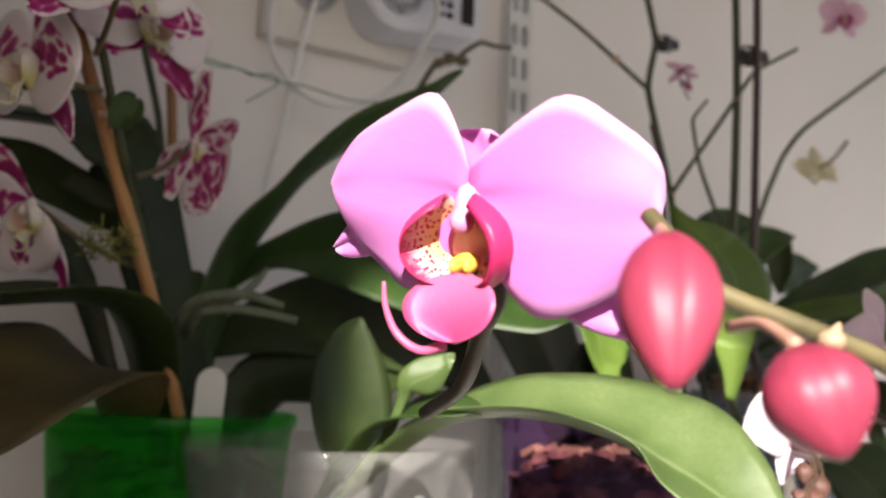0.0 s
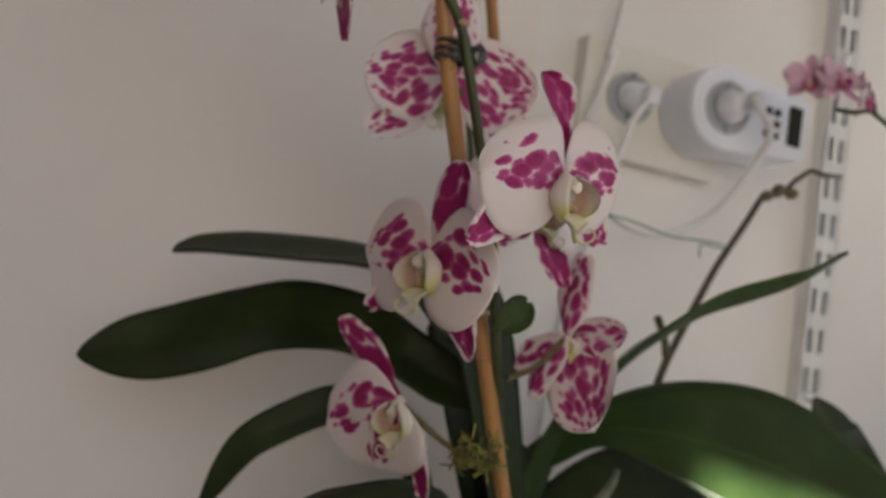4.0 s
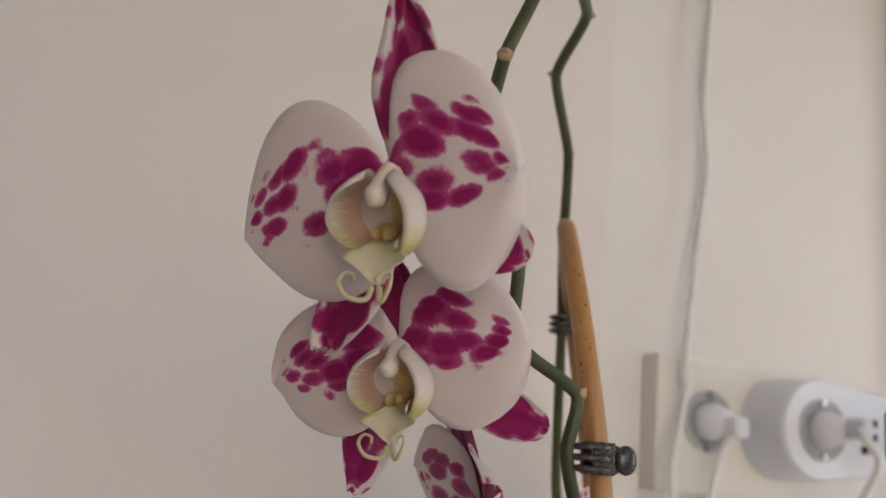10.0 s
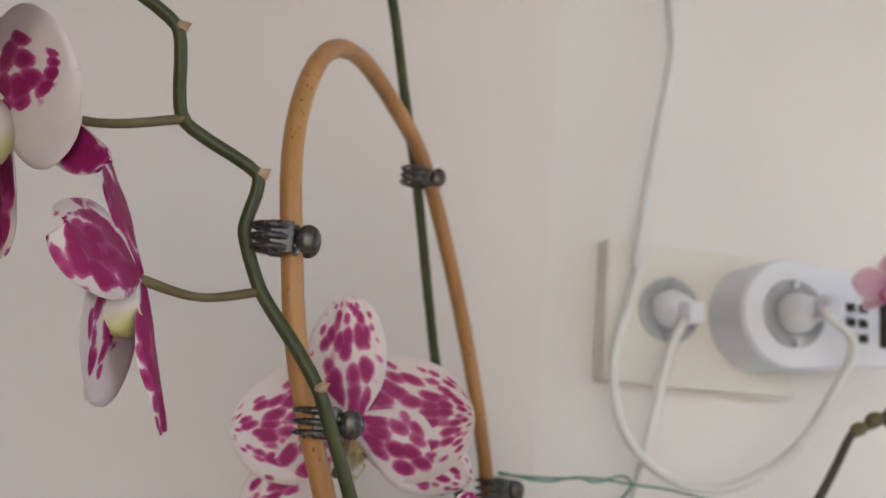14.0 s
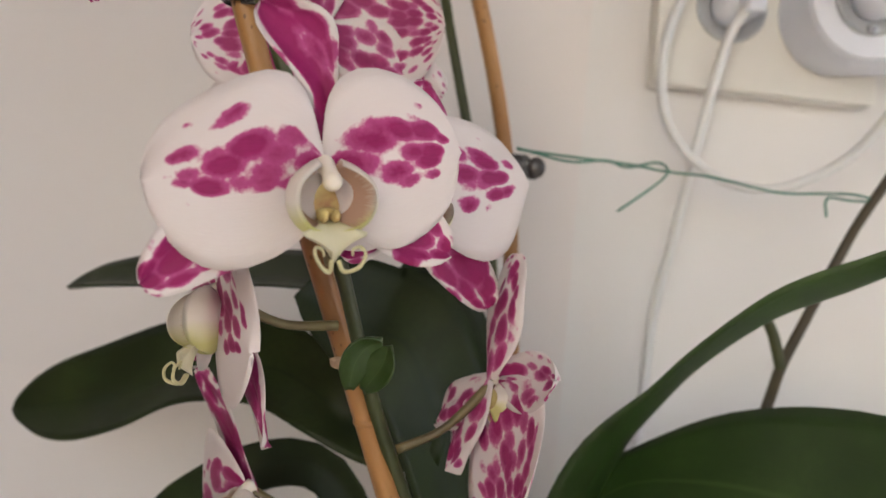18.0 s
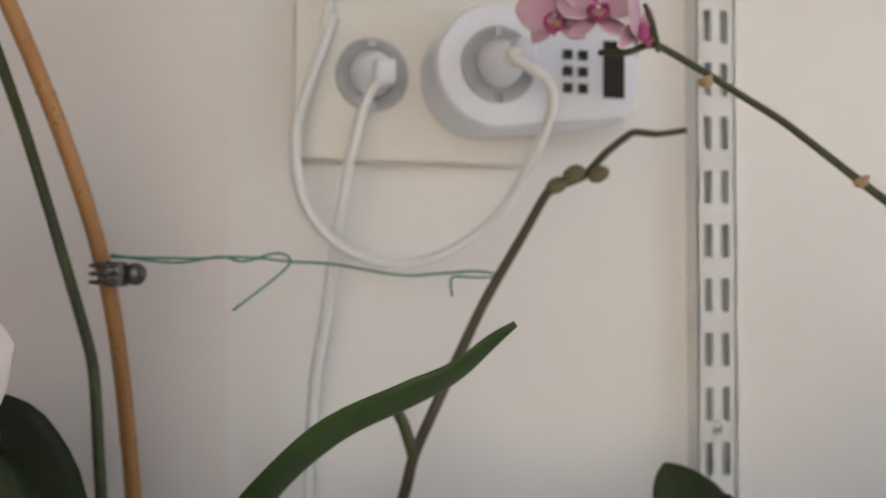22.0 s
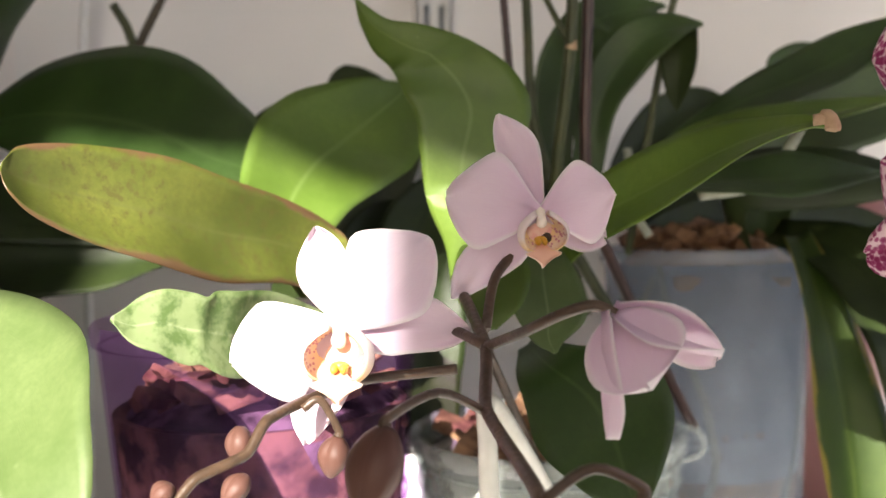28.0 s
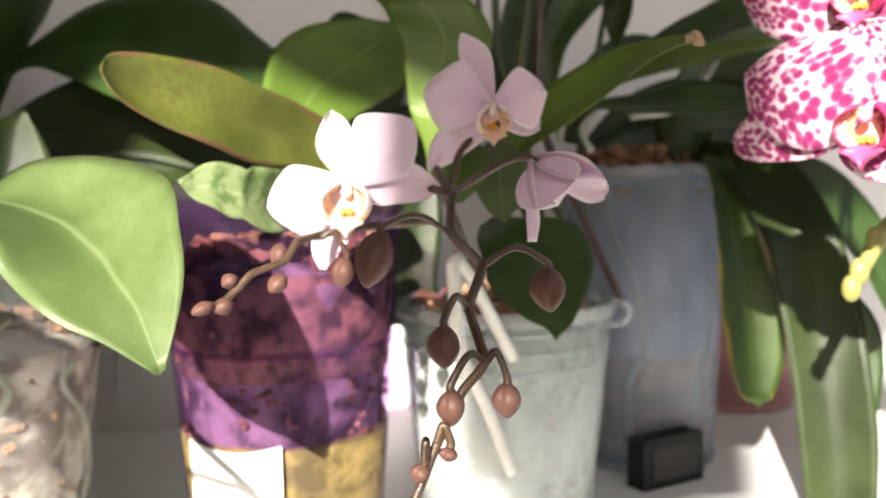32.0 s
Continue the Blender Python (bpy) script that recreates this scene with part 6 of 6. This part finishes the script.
part("leaf", blade([((0.449, 0.400, 1.139), 0.0114, (-0.26, 0.00, -0.96)), ((0.437, 0.393, 1.147), 0.0258, (-0.15, -0.19, -0.97)), ((0.420, 0.380, 1.155), 0.0304, (-0.09, -0.29, -0.95)), ((0.399, 0.365, 1.160), 0.0355, (-0.05, -0.25, -0.97)), ((0.381, 0.352, 1.167), 0.0361, (-0.10, -0.37, -0.93)), ((0.363, 0.343, 1.172), 0.0322, (-0.14, -0.41, -0.90)), ((0.349, 0.334, 1.176), 0.0246, (-0.11, -0.43, -0.90)), ((0.342, 0.329, 1.179), 0.0153, (-0.07, -0.52, -0.85)), ((0.339, 0.328, 1.180), 0.0022, (-0.07, -0.52, -0.85))], 0.28, wave=0.04, seed=66), "leaf_olive", E1)
part("leaf", blade([((0.435, 0.383, 1.119), 0.0172, (-0.23, -0.29, -0.93)), ((0.415, 0.360, 1.126), 0.0262, (-0.11, -0.38, -0.92)), ((0.403, 0.347, 1.127), 0.0275, (-0.07, -0.18, -0.98)), ((0.396, 0.341, 1.129), 0.0255, (0.00, -0.20, -0.98)), ((0.392, 0.338, 1.130), 0.0208, (-0.14, -0.24, -0.96)), ((0.388, 0.336, 1.131), 0.0218, (-0.14, -0.23, -0.96)), ((0.380, 0.333, 1.134), 0.0196, (0.00, -0.25, -0.97)), ((0.372, 0.331, 1.134), 0.0132, (0.15, -0.38, -0.91)), ((0.366, 0.330, 1.136), 0.0010, (0.15, -0.38, -0.91))], 0.25, seed=67), "leaf_variegated", E1)

# ---- pale miniature orchid in the milky pot ----
WP = (.536, .434)
milky = pot("milky_pot", "milky white plastic pot with a side handle", WP, 0.0585, 0.048, SHELF_Z, 1.068, "pot_white", lines=((.9, .002), (.82, .002), (.74, .001)))
part("handle", tube([(.592, .418, 1.066), (.598, .414, 1.065), (.601, .412, 1.060), (.599, .413, 1.054), (.592, .417, 1.051)], .0016, 6, 8), "pot_white", milky, "milky loop handle")
substrate(WP, 0.0565, 0.0465, SHELF_Z + 0.004, 1.066, 120, 4, roots=5, core="soil_pale")
E = thing("pale_orchid", "small orchid with pale pink flowers and many brown buds", "orchid", (WP[0], WP[1], 1.03))
for k, (st, fo, mt) in enumerate([
    ([((0.488, 0.395, 1.136), 0.0081, (0.99, 0.00, -0.12)), ((0.488, 0.393, 1.151), 0.0130, (0.92, -0.38, -0.08)), ((0.487, 0.392, 1.167), 0.0244, (0.94, -0.29, -0.16)), ((0.489, 0.391, 1.185), 0.0339, (0.94, -0.24, -0.24)), ((0.493, 0.392, 1.202), 0.0464, (0.95, -0.22, -0.24)), ((0.489, 0.395, 1.214), 0.0490, (0.93, -0.22, -0.29)), ((0.479, 0.398, 1.224), 0.0400, (0.91, -0.26, -0.31)), ((0.466, 0.401, 1.231), 0.0240, (0.91, -0.41, -0.05)), ((0.458, 0.403, 1.237), 0.0120, (0.84, -0.47, -0.28)), ((0.452, 0.405, 1.246), 0.0010, (0.84, -0.47, -0.28))], .1, "leaf_bright"),
    ([((0.518, 0.390, 1.128), 0.0071, (0.71, 0.00, -0.71)), ((0.520, 0.380, 1.145), 0.0157, (0.32, -0.64, -0.70)), ((0.525, 0.367, 1.158), 0.0234, (0.00, -0.64, -0.77)), ((0.530, 0.352, 1.165), 0.0259, (-0.08, -0.58, -0.81)), ((0.538, 0.333, 1.173), 0.0271, (-0.18, -0.55, -0.81)), ((0.546, 0.310, 1.181), 0.0193, (-0.21, -0.52, -0.83)), ((0.550, 0.287, 1.185), 0.0102, (-0.39, -0.49, -0.78)), ((0.552, 0.271, 1.186), 0.0049, (-0.41, -0.41, -0.82)), ((0.554, 0.265, 1.185), 0.0014, (-0.41, -0.41, -0.82))], .3, "leaf_bright"),
    ([((0.507, 0.375, 1.114), 0.0072, (0.83, 0.00, 0.55)), ((0.506, 0.350, 1.111), 0.0251, (0.92, 0.00, 0.40)), ((0.514, 0.335, 1.103), 0.0465, (0.88, 0.00, 0.47)), ((0.518, 0.325, 1.092), 0.0465, (0.88, 0.00, 0.47)), ((0.518, 0.315, 1.081), 0.0304, (0.89, 0.00, 0.46)), ((0.518, 0.310, 1.073), 0.0134, (0.89, 0.00, 0.45)), ((0.514, 0.305, 1.068), 0.0010, (0.89, 0.00, 0.45))], .12, "leaf_mid"),
    ([((0.492, 0.370, 1.155), 0.0063, (0.95, 0.00, 0.32)), ((0.489, 0.360, 1.151), 0.0210, (1.00, 0.00, 0.05)), ((0.487, 0.351, 1.141), 0.0272, (0.99, -0.07, 0.11)), ((0.485, 0.346, 1.131), 0.0193, (0.99, -0.16, 0.05)), ((0.485, 0.345, 1.124), 0.0030, (1.00, 0.00, 0.00))], .15, "leaf_bright"),
    ([((0.512, 0.370, 1.152), 0.0110, (1.00, 0.00, 0.09)), ((0.508, 0.356, 1.141), 0.0271, (0.96, -0.11, -0.26)), ((0.506, 0.347, 1.130), 0.0271, (0.96, -0.18, -0.22)), ((0.504, 0.343, 1.121), 0.0141, (0.92, -0.36, -0.14)), ((0.505, 0.340, 1.116), 0.0020, (0.92, -0.36, -0.14))], .15, "leaf_light"),
]):
    part("leaf", blade(st, fo, seed=70 + k), mt, E)
part("dry_tip", tube([(0.552, 0.267, 1.186), (0.555, 0.265, 1.186), (0.556, 0.264, 1.184), (0.555, 0.264, 1.187), (0.554, 0.266, 1.188)], [.0016, .0022, .0009], 5, 6), "node", E, "dry brown curled leaf tip")
J1, J2, J3, J4, J5 = (0.463, 0.279, 1.129), (0.457, 0.262, 1.116), (0.454, 0.214, 1.109), (0.448, 0.210, 1.097), (0.448, 0.193, 1.084)
spike(E, [(0.516, 0.390, 1.064), (0.470, 0.340, 1.145), J1, J2, J3, J4, J5, (0.440, 0.190, 1.077), (0.431, 0.185, 1.064), (0.424, 0.180, 1.052), (0.416, 0.178, 1.042)], 0.0018, 0.0012, "stem_brown")
part("pedicel", tube([J1, (.456, .300, 1.132), (.440, .312, 1.130), (.430, .303, 1.128)], .0015, 5, 7), "stem_brown", E)
part("pedicel", tube([(.466, .290, 1.132), (.474, .305, 1.145), (.484, .307, 1.154), (.488, .299, 1.156)], .0015, 5, 7), "stem_brown", E)
part("pedicel", tube([J1, (0.467, 0.260, 1.135), (0.473, 0.250, 1.140), (0.479, 0.246, 1.142), (0.483, 0.243, 1.140)], .0014, 5, 7), "stem_brown", E)
WA = (0.4278, 0.299, 1.1338)
flower(E, WA, (-0.296, -0.955, -0.013), 0.0641, "pale", (0.033, 0.049, 0.998), seed=81, lip_size=0.80, tepals=(("dorsal_sepal", 0.0270, 0.0150, 15, -3), ("petal", 0.0329, 0.0290, -45, -3), ("petal", 0.0311, 0.0290, 110, -3), ("lateral_sepal", 0.0339, 0.0170, -91, -3), ("lateral_sepal", 0.0338, 0.0140, 162, -3)))
WB = (0.4856, 0.2989, 1.1634)
flower(E, WB, (-0.112, -0.969, -0.219), 0.0560, "pale", (-0.007, -0.045, 0.999), seed=82, lip_size=0.68, tepals=(("dorsal_sepal", 0.0288, 0.0130, 22, -6), ("petal", 0.0262, 0.0290, 79, -3), ("petal", 0.0219, 0.0256, -78, -3), ("lateral_sepal", 0.0351, 0.0147, 137, -6), ("lateral_sepal", 0.0211, 0.0152, -113, 0)))
WC = (0.4825, 0.2430, 1.1405)
flower(E, WC, (0.334, -0.39, -0.84), 0.0420, "pale", (-0.244, -0.969, 0.04), seed=83, lip_size=0.34, tepals=(("petal", 0.0215, 0.0240, 14, 58, 0.0, "round"), ("lateral_sepal", 0.0275, 0.0135, 78, 62, 0.0, "round"), ("dorsal_sepal", 0.0260, 0.0220, -118, 46, 0.0, "round"), ("petal", 0.0245, 0.0210, -66, 50, 0.0, "round"), ("lateral_sepal", 0.0150, 0.0120, 165, 84)))
for tip, top, w, joint in (((0.423, 0.240, 1.101), (0.430, 0.245, 1.118), .0125, J2), ((0.475, 0.212, 1.094), (0.475, 0.215, 1.107), .0115, J3), ((0.436, 0.193, 1.083), (0.437, 0.197, 1.094), .0095, J4), ((0.453, 0.190, 1.070), (0.453, 0.190, 1.078), .0085, J5), ((0.436, 0.187, 1.070), (0.436, 0.187, 1.078), .0080, J5), ((0.434, 0.185, 1.060), (0.435, 0.185, 1.063), .0055, (0.431, 0.185, 1.064)), ((0.425, 0.182, 1.056), (0.427, 0.182, 1.060), .0055, (0.428, 0.183, 1.061)), ((0.423, 0.290, 1.097), (0.425, 0.290, 1.106), .0085, (0.416, 0.290, 1.114))):
    bud(E, tip, top, w)
    a, b = Vector(joint), Vector(top)
    part("pedicel", tube([a, a.lerp(b, .5) + Vector((0, 0, .006)), b + Vector((0, 0, .002)), b], [.0012, .0011, .0013], 5, 7), "stem_brown", E)
spike(E, [(0.463, 0.310, 1.118), (0.436, 0.315, 1.116), (0.417, 0.295, 1.115), (0.406, 0.280, 1.114), (0.401, 0.275, 1.107), (0.389, 0.270, 1.104), (0.385, 0.268, 1.100), (0.379, 0.265, 1.095), (0.371, 0.262, 1.093)], 0.0016, 0.0012, "stem_brown", "side_spike")
for tip, top, w in (((0.399, 0.278, 1.106), (0.400, 0.280, 1.113), .0068), ((0.396, 0.272, 1.098), (0.401, 0.275, 1.102), .0062), ((0.380, 0.267, 1.101), (0.384, 0.269, 1.103), .0055), ((0.377, 0.264, 1.093), (0.382, 0.266, 1.095), .0055), ((0.370, 0.261, 1.093), (0.376, 0.263, 1.095), .0045)):
    bud(E, tip, top, w)
part("root", tube([(0.522, 0.380, 1.045), (0.488, 0.357, 1.097), (0.485, 0.354, 1.082), (0.487, 0.355, 1.056), (0.500, 0.358, 1.028), (0.514, 0.362, 0.993)], [.003, .0035, .0025], 6, 8), "root_white", E, "white aerial root over the rim")

# ---- frosted pot with strap leaves ----
BP = (.660, .512)
pot("frosted_pot", "frosted grey-blue plastic pot with strap-leaved orchid", BP, 0.055, 0.048, SHELF_Z, 1.141, "pot_blue")
substrate(BP, 0.053, 0.0465, SHELF_Z + 0.004, 1.146, 60, 5, roots=4, core="soil_tan", upper="soil_grey")
F = thing("strap_leaf_orchid", "orchid with long drooping strap leaves in the frosted pot", "orchid", (BP[0], BP[1], 1.11))
for k, (sp, w, up, mt) in enumerate([
    ([(0.674, 0.490, 1.128), (0.644, 0.460, 1.170), (0.674, 0.430, 1.175), (0.721, 0.420, 1.171)], .032, (-.1, -.6, .9), "leaf"),
    ([(0.684, 0.499, 1.128), (0.684, 0.470, 1.196), (0.722, 0.450, 1.215), (0.748, 0.440, 1.229)], .045, (-.1, -.6, .9), "leaf_mid"),
]):
    part("leaf", leaf(sp, w, up, fold=0.3, seed=90 + k), mt, F)
for k, (st, mt) in enumerate([
    ([((0.682, 0.460, 1.148), 0.0146, (0.96, 0.00, 0.27)), ((0.679, 0.440, 1.128), 0.0222, (0.99, 0.00, -0.14)), ((0.679, 0.425, 1.097), 0.0340, (0.91, 0.00, -0.41)), ((0.680, 0.417, 1.064), 0.0388, (0.90, -0.13, -0.41)), ((0.681, 0.412, 1.032), 0.0366, (0.90, -0.14, -0.41)), ((0.680, 0.410, 1.008), 0.0238, (0.93, 0.00, -0.38)), ((0.681, 0.410, 1.000), 0.0010, (0.93, 0.00, -0.38))], "leaf_yellowing"),
    ([((0.678, 0.475, 1.150), 0.0156, (0.77, 0.00, 0.64)), ((0.694, 0.438, 1.139), 0.0340, (0.79, -0.15, 0.59)), ((0.702, 0.407, 1.107), 0.0414, (0.89, -0.12, 0.43)), ((0.704, 0.390, 1.070), 0.0432, (0.88, -0.23, 0.42)), ((0.704, 0.378, 1.030), 0.0429, (0.77, -0.35, 0.54)), ((0.703, 0.367, 0.980), 0.0431, (0.70, -0.35, 0.63)), ((0.701, 0.362, 0.930), 0.0314, (0.64, -0.48, 0.61)), ((0.705, 0.365, 0.890), 0.0020, (0.64, -0.48, 0.61))], "leaf"),
    ([((0.716, 0.420, 1.098), 0.0151, (0.99, 0.00, 0.13)), ((0.721, 0.405, 1.067), 0.0252, (0.87, -0.40, 0.28)), ((0.730, 0.395, 1.033), 0.0402, (0.92, -0.25, 0.30)), ((0.725, 0.390, 0.977), 0.0263, (0.91, -0.38, 0.15)), ((0.723, 0.390, 0.935), 0.0082, (0.97, 0.00, -0.24))], "leaf_mid"),
]):
    part("leaf", blade(st, 0.3, seed=95 + k), mt, F)
part("root", tube([(0.611, 0.430, 1.168), (0.645, 0.430, 1.175), (0.670, 0.430, 1.208)], .0028, 6, 8), "root", F, "grey aerial root")
part("leaf", blade([((0.735, 0.500, 1.141), 0.0102, (0.01, -0.37, -0.93)), ((0.748, 0.480, 1.137), 0.0267, (-0.23, -0.37, -0.90)), ((0.768, 0.460, 1.119), 0.0399, (-0.36, -0.37, -0.86)), ((0.790, 0.450, 1.089), 0.0451, (-0.41, -0.37, -0.83)), ((0.807, 0.445, 1.055), 0.0425, (-0.39, -0.37, -0.84)), ((0.825, 0.440, 1.010), 0.0024, (-0.73, -0.37, -0.58))], 0.25, seed=99), "leaf_mid", F)

pot("pink_pot", "pink plastic pot behind the frosted one", (.80, .622), 0.060, 0.048, SHELF_Z, 1.185, "pot_pink")
substrate((.80, .622), 0.057, 0.046, SHELF_Z + 0.004, 1.165, 20, 8)

# ---- densely spotted orchid at the end ----
GPOT = (.880, .440)
pot("brown_pot", "dark plastic pot of the red-spotted orchid", GPOT, 0.055, 0.045, SHELF_Z, 1.06, "pot_blue")
substrate(GPOT, 0.053, 0.0435, SHELF_Z + 0.004, 1.04, 20, 9)
G = thing("red_spotted_orchid", "orchid with pale flowers densely covered in crimson spots", "orchid", (GPOT[0], GPOT[1], 1.03))
spike(G, [(.88, .44, 1.03), (.83, .40, 1.15), (.74, .33, 1.25), (.68, .29, 1.24), (.655, .27, 1.19)], 0.003, 0.0022, "stem")
part("bud_spray", tube([(0.678, 0.300, 1.115), (0.665, 0.295, 1.106), (0.654, 0.290, 1.096), (0.645, 0.288, 1.082)], [.0035, .004, .002], 6, 8), "spray", G, "yellow-green young side spike")
part("pedicel", tube([(.68, .29, 1.24), (0.682, 0.300, 1.115)], .002, 6, 8), "pedicel", G)
for c in ((0.658, 0.290, 1.105), (0.646, 0.285, 1.092), (0.642, 0.285, 1.085)):
    bm = bmesh.new()
    ball_into(bm, c, (0.0045, 0.004, 0.006), None, 10, 7)
    part("side_bud", bm, "spray", G)
RA = (0.6173, 0.2444, 1.1588)
flower(G, RA, (-0.864, -0.502, 0.038), 0.0908, "fine", (-0.043, -0.025, 0.999), seed=101, lip_size=0.66, tepals=(("dorsal_sepal", 0.0342, 0.0376, 12, -6), ("petal", 0.0555, 0.0470, 72, -3), ("petal", 0.0472, 0.0505, -90, -4), ("lateral_sepal", 0.0593, 0.0280, 101, -3), ("lateral_sepal", 0.0283, 0.0282, -171, 0)))
RB = (0.6244, 0.2589, 1.2096)
flower(G, RB, (-0.856, -0.510, -0.090), 0.0789, "fine", (-0.127, -0.130, 0.983), seed=102, lip_size=0.66, tepals=(("dorsal_sepal", 0.0375, 0.0397, 18, -6), ("petal", 0.0508, 0.0400, 95, -3), ("petal", 0.0444, 0.0471, -96, -4), ("lateral_sepal", 0.0378, 0.0298, 121, -3), ("lateral_sepal", 0.0284, 0.0298, -143, 0)))

# ---- pink orchid in the clear pot ----
BPOT = (.262, .433)
pot("clear_pot", "clear plastic pot with bark and roots inside", BPOT, 0.0675, 0.052, SHELF_Z, 1.112, "pot_clear", lines=((.72, .0012),))
substrate(BPOT, 0.0655, 0.0505, SHELF_Z + 0.004, 1.072, 60, 6, roots=9, core="soil_chalky")
B = thing("pink_orchid", "moth orchid with one large bright pink flower and crimson buds", "orchid", (BPOT[0], BPOT[1], 1.05))
for k, (sp, w, up, mt, pr, fo) in enumerate([
    ([(0.252, 0.425, 1.085), (0.265, 0.379, 1.125), (0.279, 0.335, 1.130)], .035, (0, -.5, .9), "leaf_mid", "oval", .2),
]):
    part("leaf", leaf(sp, w, up, pr, fo, seed=110 + k), mt, B)
part("leaf", blade([((.258, .420, 1.085), .004, (.8, .3, -.4)), ((0.263, 0.385, 1.115), 0.0042, (0.71, 0.00, -0.71)), ((0.266, 0.375, 1.133), 0.0061, (0.99, 0.00, -0.16)), ((0.267, 0.370, 1.140), 0.0136, (0.59, 0.00, -0.81)), ((0.274, 0.365, 1.144), 0.0158, (0.32, 0.00, -0.95)), ((0.281, 0.360, 1.151), 0.0040, (0.00, 0.00, -1.00)), ((0.282, 0.360, 1.151), 0.0014, (0.00, 0.00, -1.00))], 0.15, seed=114), "leaf_light", B)
part("leaf", blade([((0.273, 0.432, 1.093), 0.0224, (0.97, 0.24, -0.03)), ((0.276, 0.440, 1.108), 0.0425, (0.97, 0.24, -0.01)), ((0.279, 0.448, 1.126), 0.0519, (0.97, 0.24, -0.02)), ((0.281, 0.455, 1.146), 0.0470, (0.97, 0.24, 0.03)), ((0.285, 0.462, 1.164), 0.0235, (0.96, 0.24, 0.14)), ((0.290, 0.466, 1.173), 0.0022, (0.91, 0.24, 0.34))], 0.3, seed=116), "leaf", B)
part("leaf", blade([((0.262, 0.425, 1.088), 0.0184, (-0.65, -0.76, 0.00)), ((0.273, 0.373, 1.125), 0.0326, (-0.71, -0.71, -0.06)), ((0.287, 0.345, 1.137), 0.0436, (-0.69, -0.69, -0.23)), ((0.306, 0.318, 1.139), 0.0573, (-0.63, -0.73, -0.26)), ((0.326, 0.297, 1.133), 0.0656, (-0.59, -0.72, -0.37)), ((0.336, 0.283, 1.123), 0.0668, (-0.66, -0.55, -0.51)), ((0.344, 0.268, 1.111), 0.0566, (-0.63, -0.49, -0.60)), ((0.353, 0.258, 1.097), 0.0378, (-0.57, -0.45, -0.69)), ((0.359, 0.250, 1.076), 0.0030, (-0.67, -0.33, -0.67))], 0.40, seed=115), "leaf_light", B)
FP = (0.1799, 0.1940, 1.1804)
flower(B, FP, (-0.80, -0.48, -0.35), 0.0760, "pink", (-0.124, -0.142, 0.982), seed=121, lip_size=0.86, tepals=(("dorsal_sepal", 0.0150, 0.0180, -14, -2), ("petal", 0.0365, 0.0450, 86, -4, 0.24), ("petal", 0.0412, 0.0485, -98, -4, -0.10), ("lateral_sepal", 0.0436, 0.0125, 108, -7), ("lateral_sepal", 0.0489, 0.0160, -131, -6)))
bud(B, (0.174, 0.128, 1.141), (0.182, 0.137, 1.165), .0165, "pk_bud")
bud(B, (0.191, 0.112, 1.132), (0.191, 0.120, 1.147), .0165, "pk_bud")
spike(B, [(0.272, 0.420, 1.076), (0.300, 0.340, 1.083), (0.300, 0.220, 1.090), (0.272, 0.150, 1.117), (0.250, 0.131, 1.137), (0.229, 0.130, 1.147), (0.215, 0.135, 1.152), (0.200, 0.143, 1.158), (0.194, 0.147, 1.166), (0.194, 0.154, 1.173)], 0.0022, 0.0018, "stem_olive")
stalk(B, (0.200, 0.140, 1.152), (0.193, 0.121, 1.148), -.002, .0012, "stem_pink")
stalk(B, (0.192, 0.149, 1.169), (0.183, 0.139, 1.165), -.001, .0014, "stem_pink")
bract(B, (0.215, 0.131, 1.150), (.3, -.2, .8), 0.0025)
part("pedicel", tube([(0.184, 0.198, 1.180), (0.195, 0.204, 1.162), (0.196, 0.212, 1.153), (0.200, 0.226, 1.140), (0.205, 0.252, 1.132)], .0022, 6, 8), "stem_dark", B)

# ---- small things on the shelf ----
th = thing("thermometer", "small black digital thermometer standing on the shelf", "thermometer", (.645, .44, SHELF_Z))
m = Matrix.Rotation(radians(15), 4, 'Z')
part("case", box((.645, .452, SHELF_Z + .0155), (.049, .016, .031), m, .002), "black", th, smooth=False)
fc = Vector((.645, .452, SHELF_Z + .0155)) + m.to_3x3() @ Vector((0.001, -.0085, 0))
part("screen", box(fc, (.037, .0012, .020), m, .0004), "screen", th, "grey display", smooth=False)
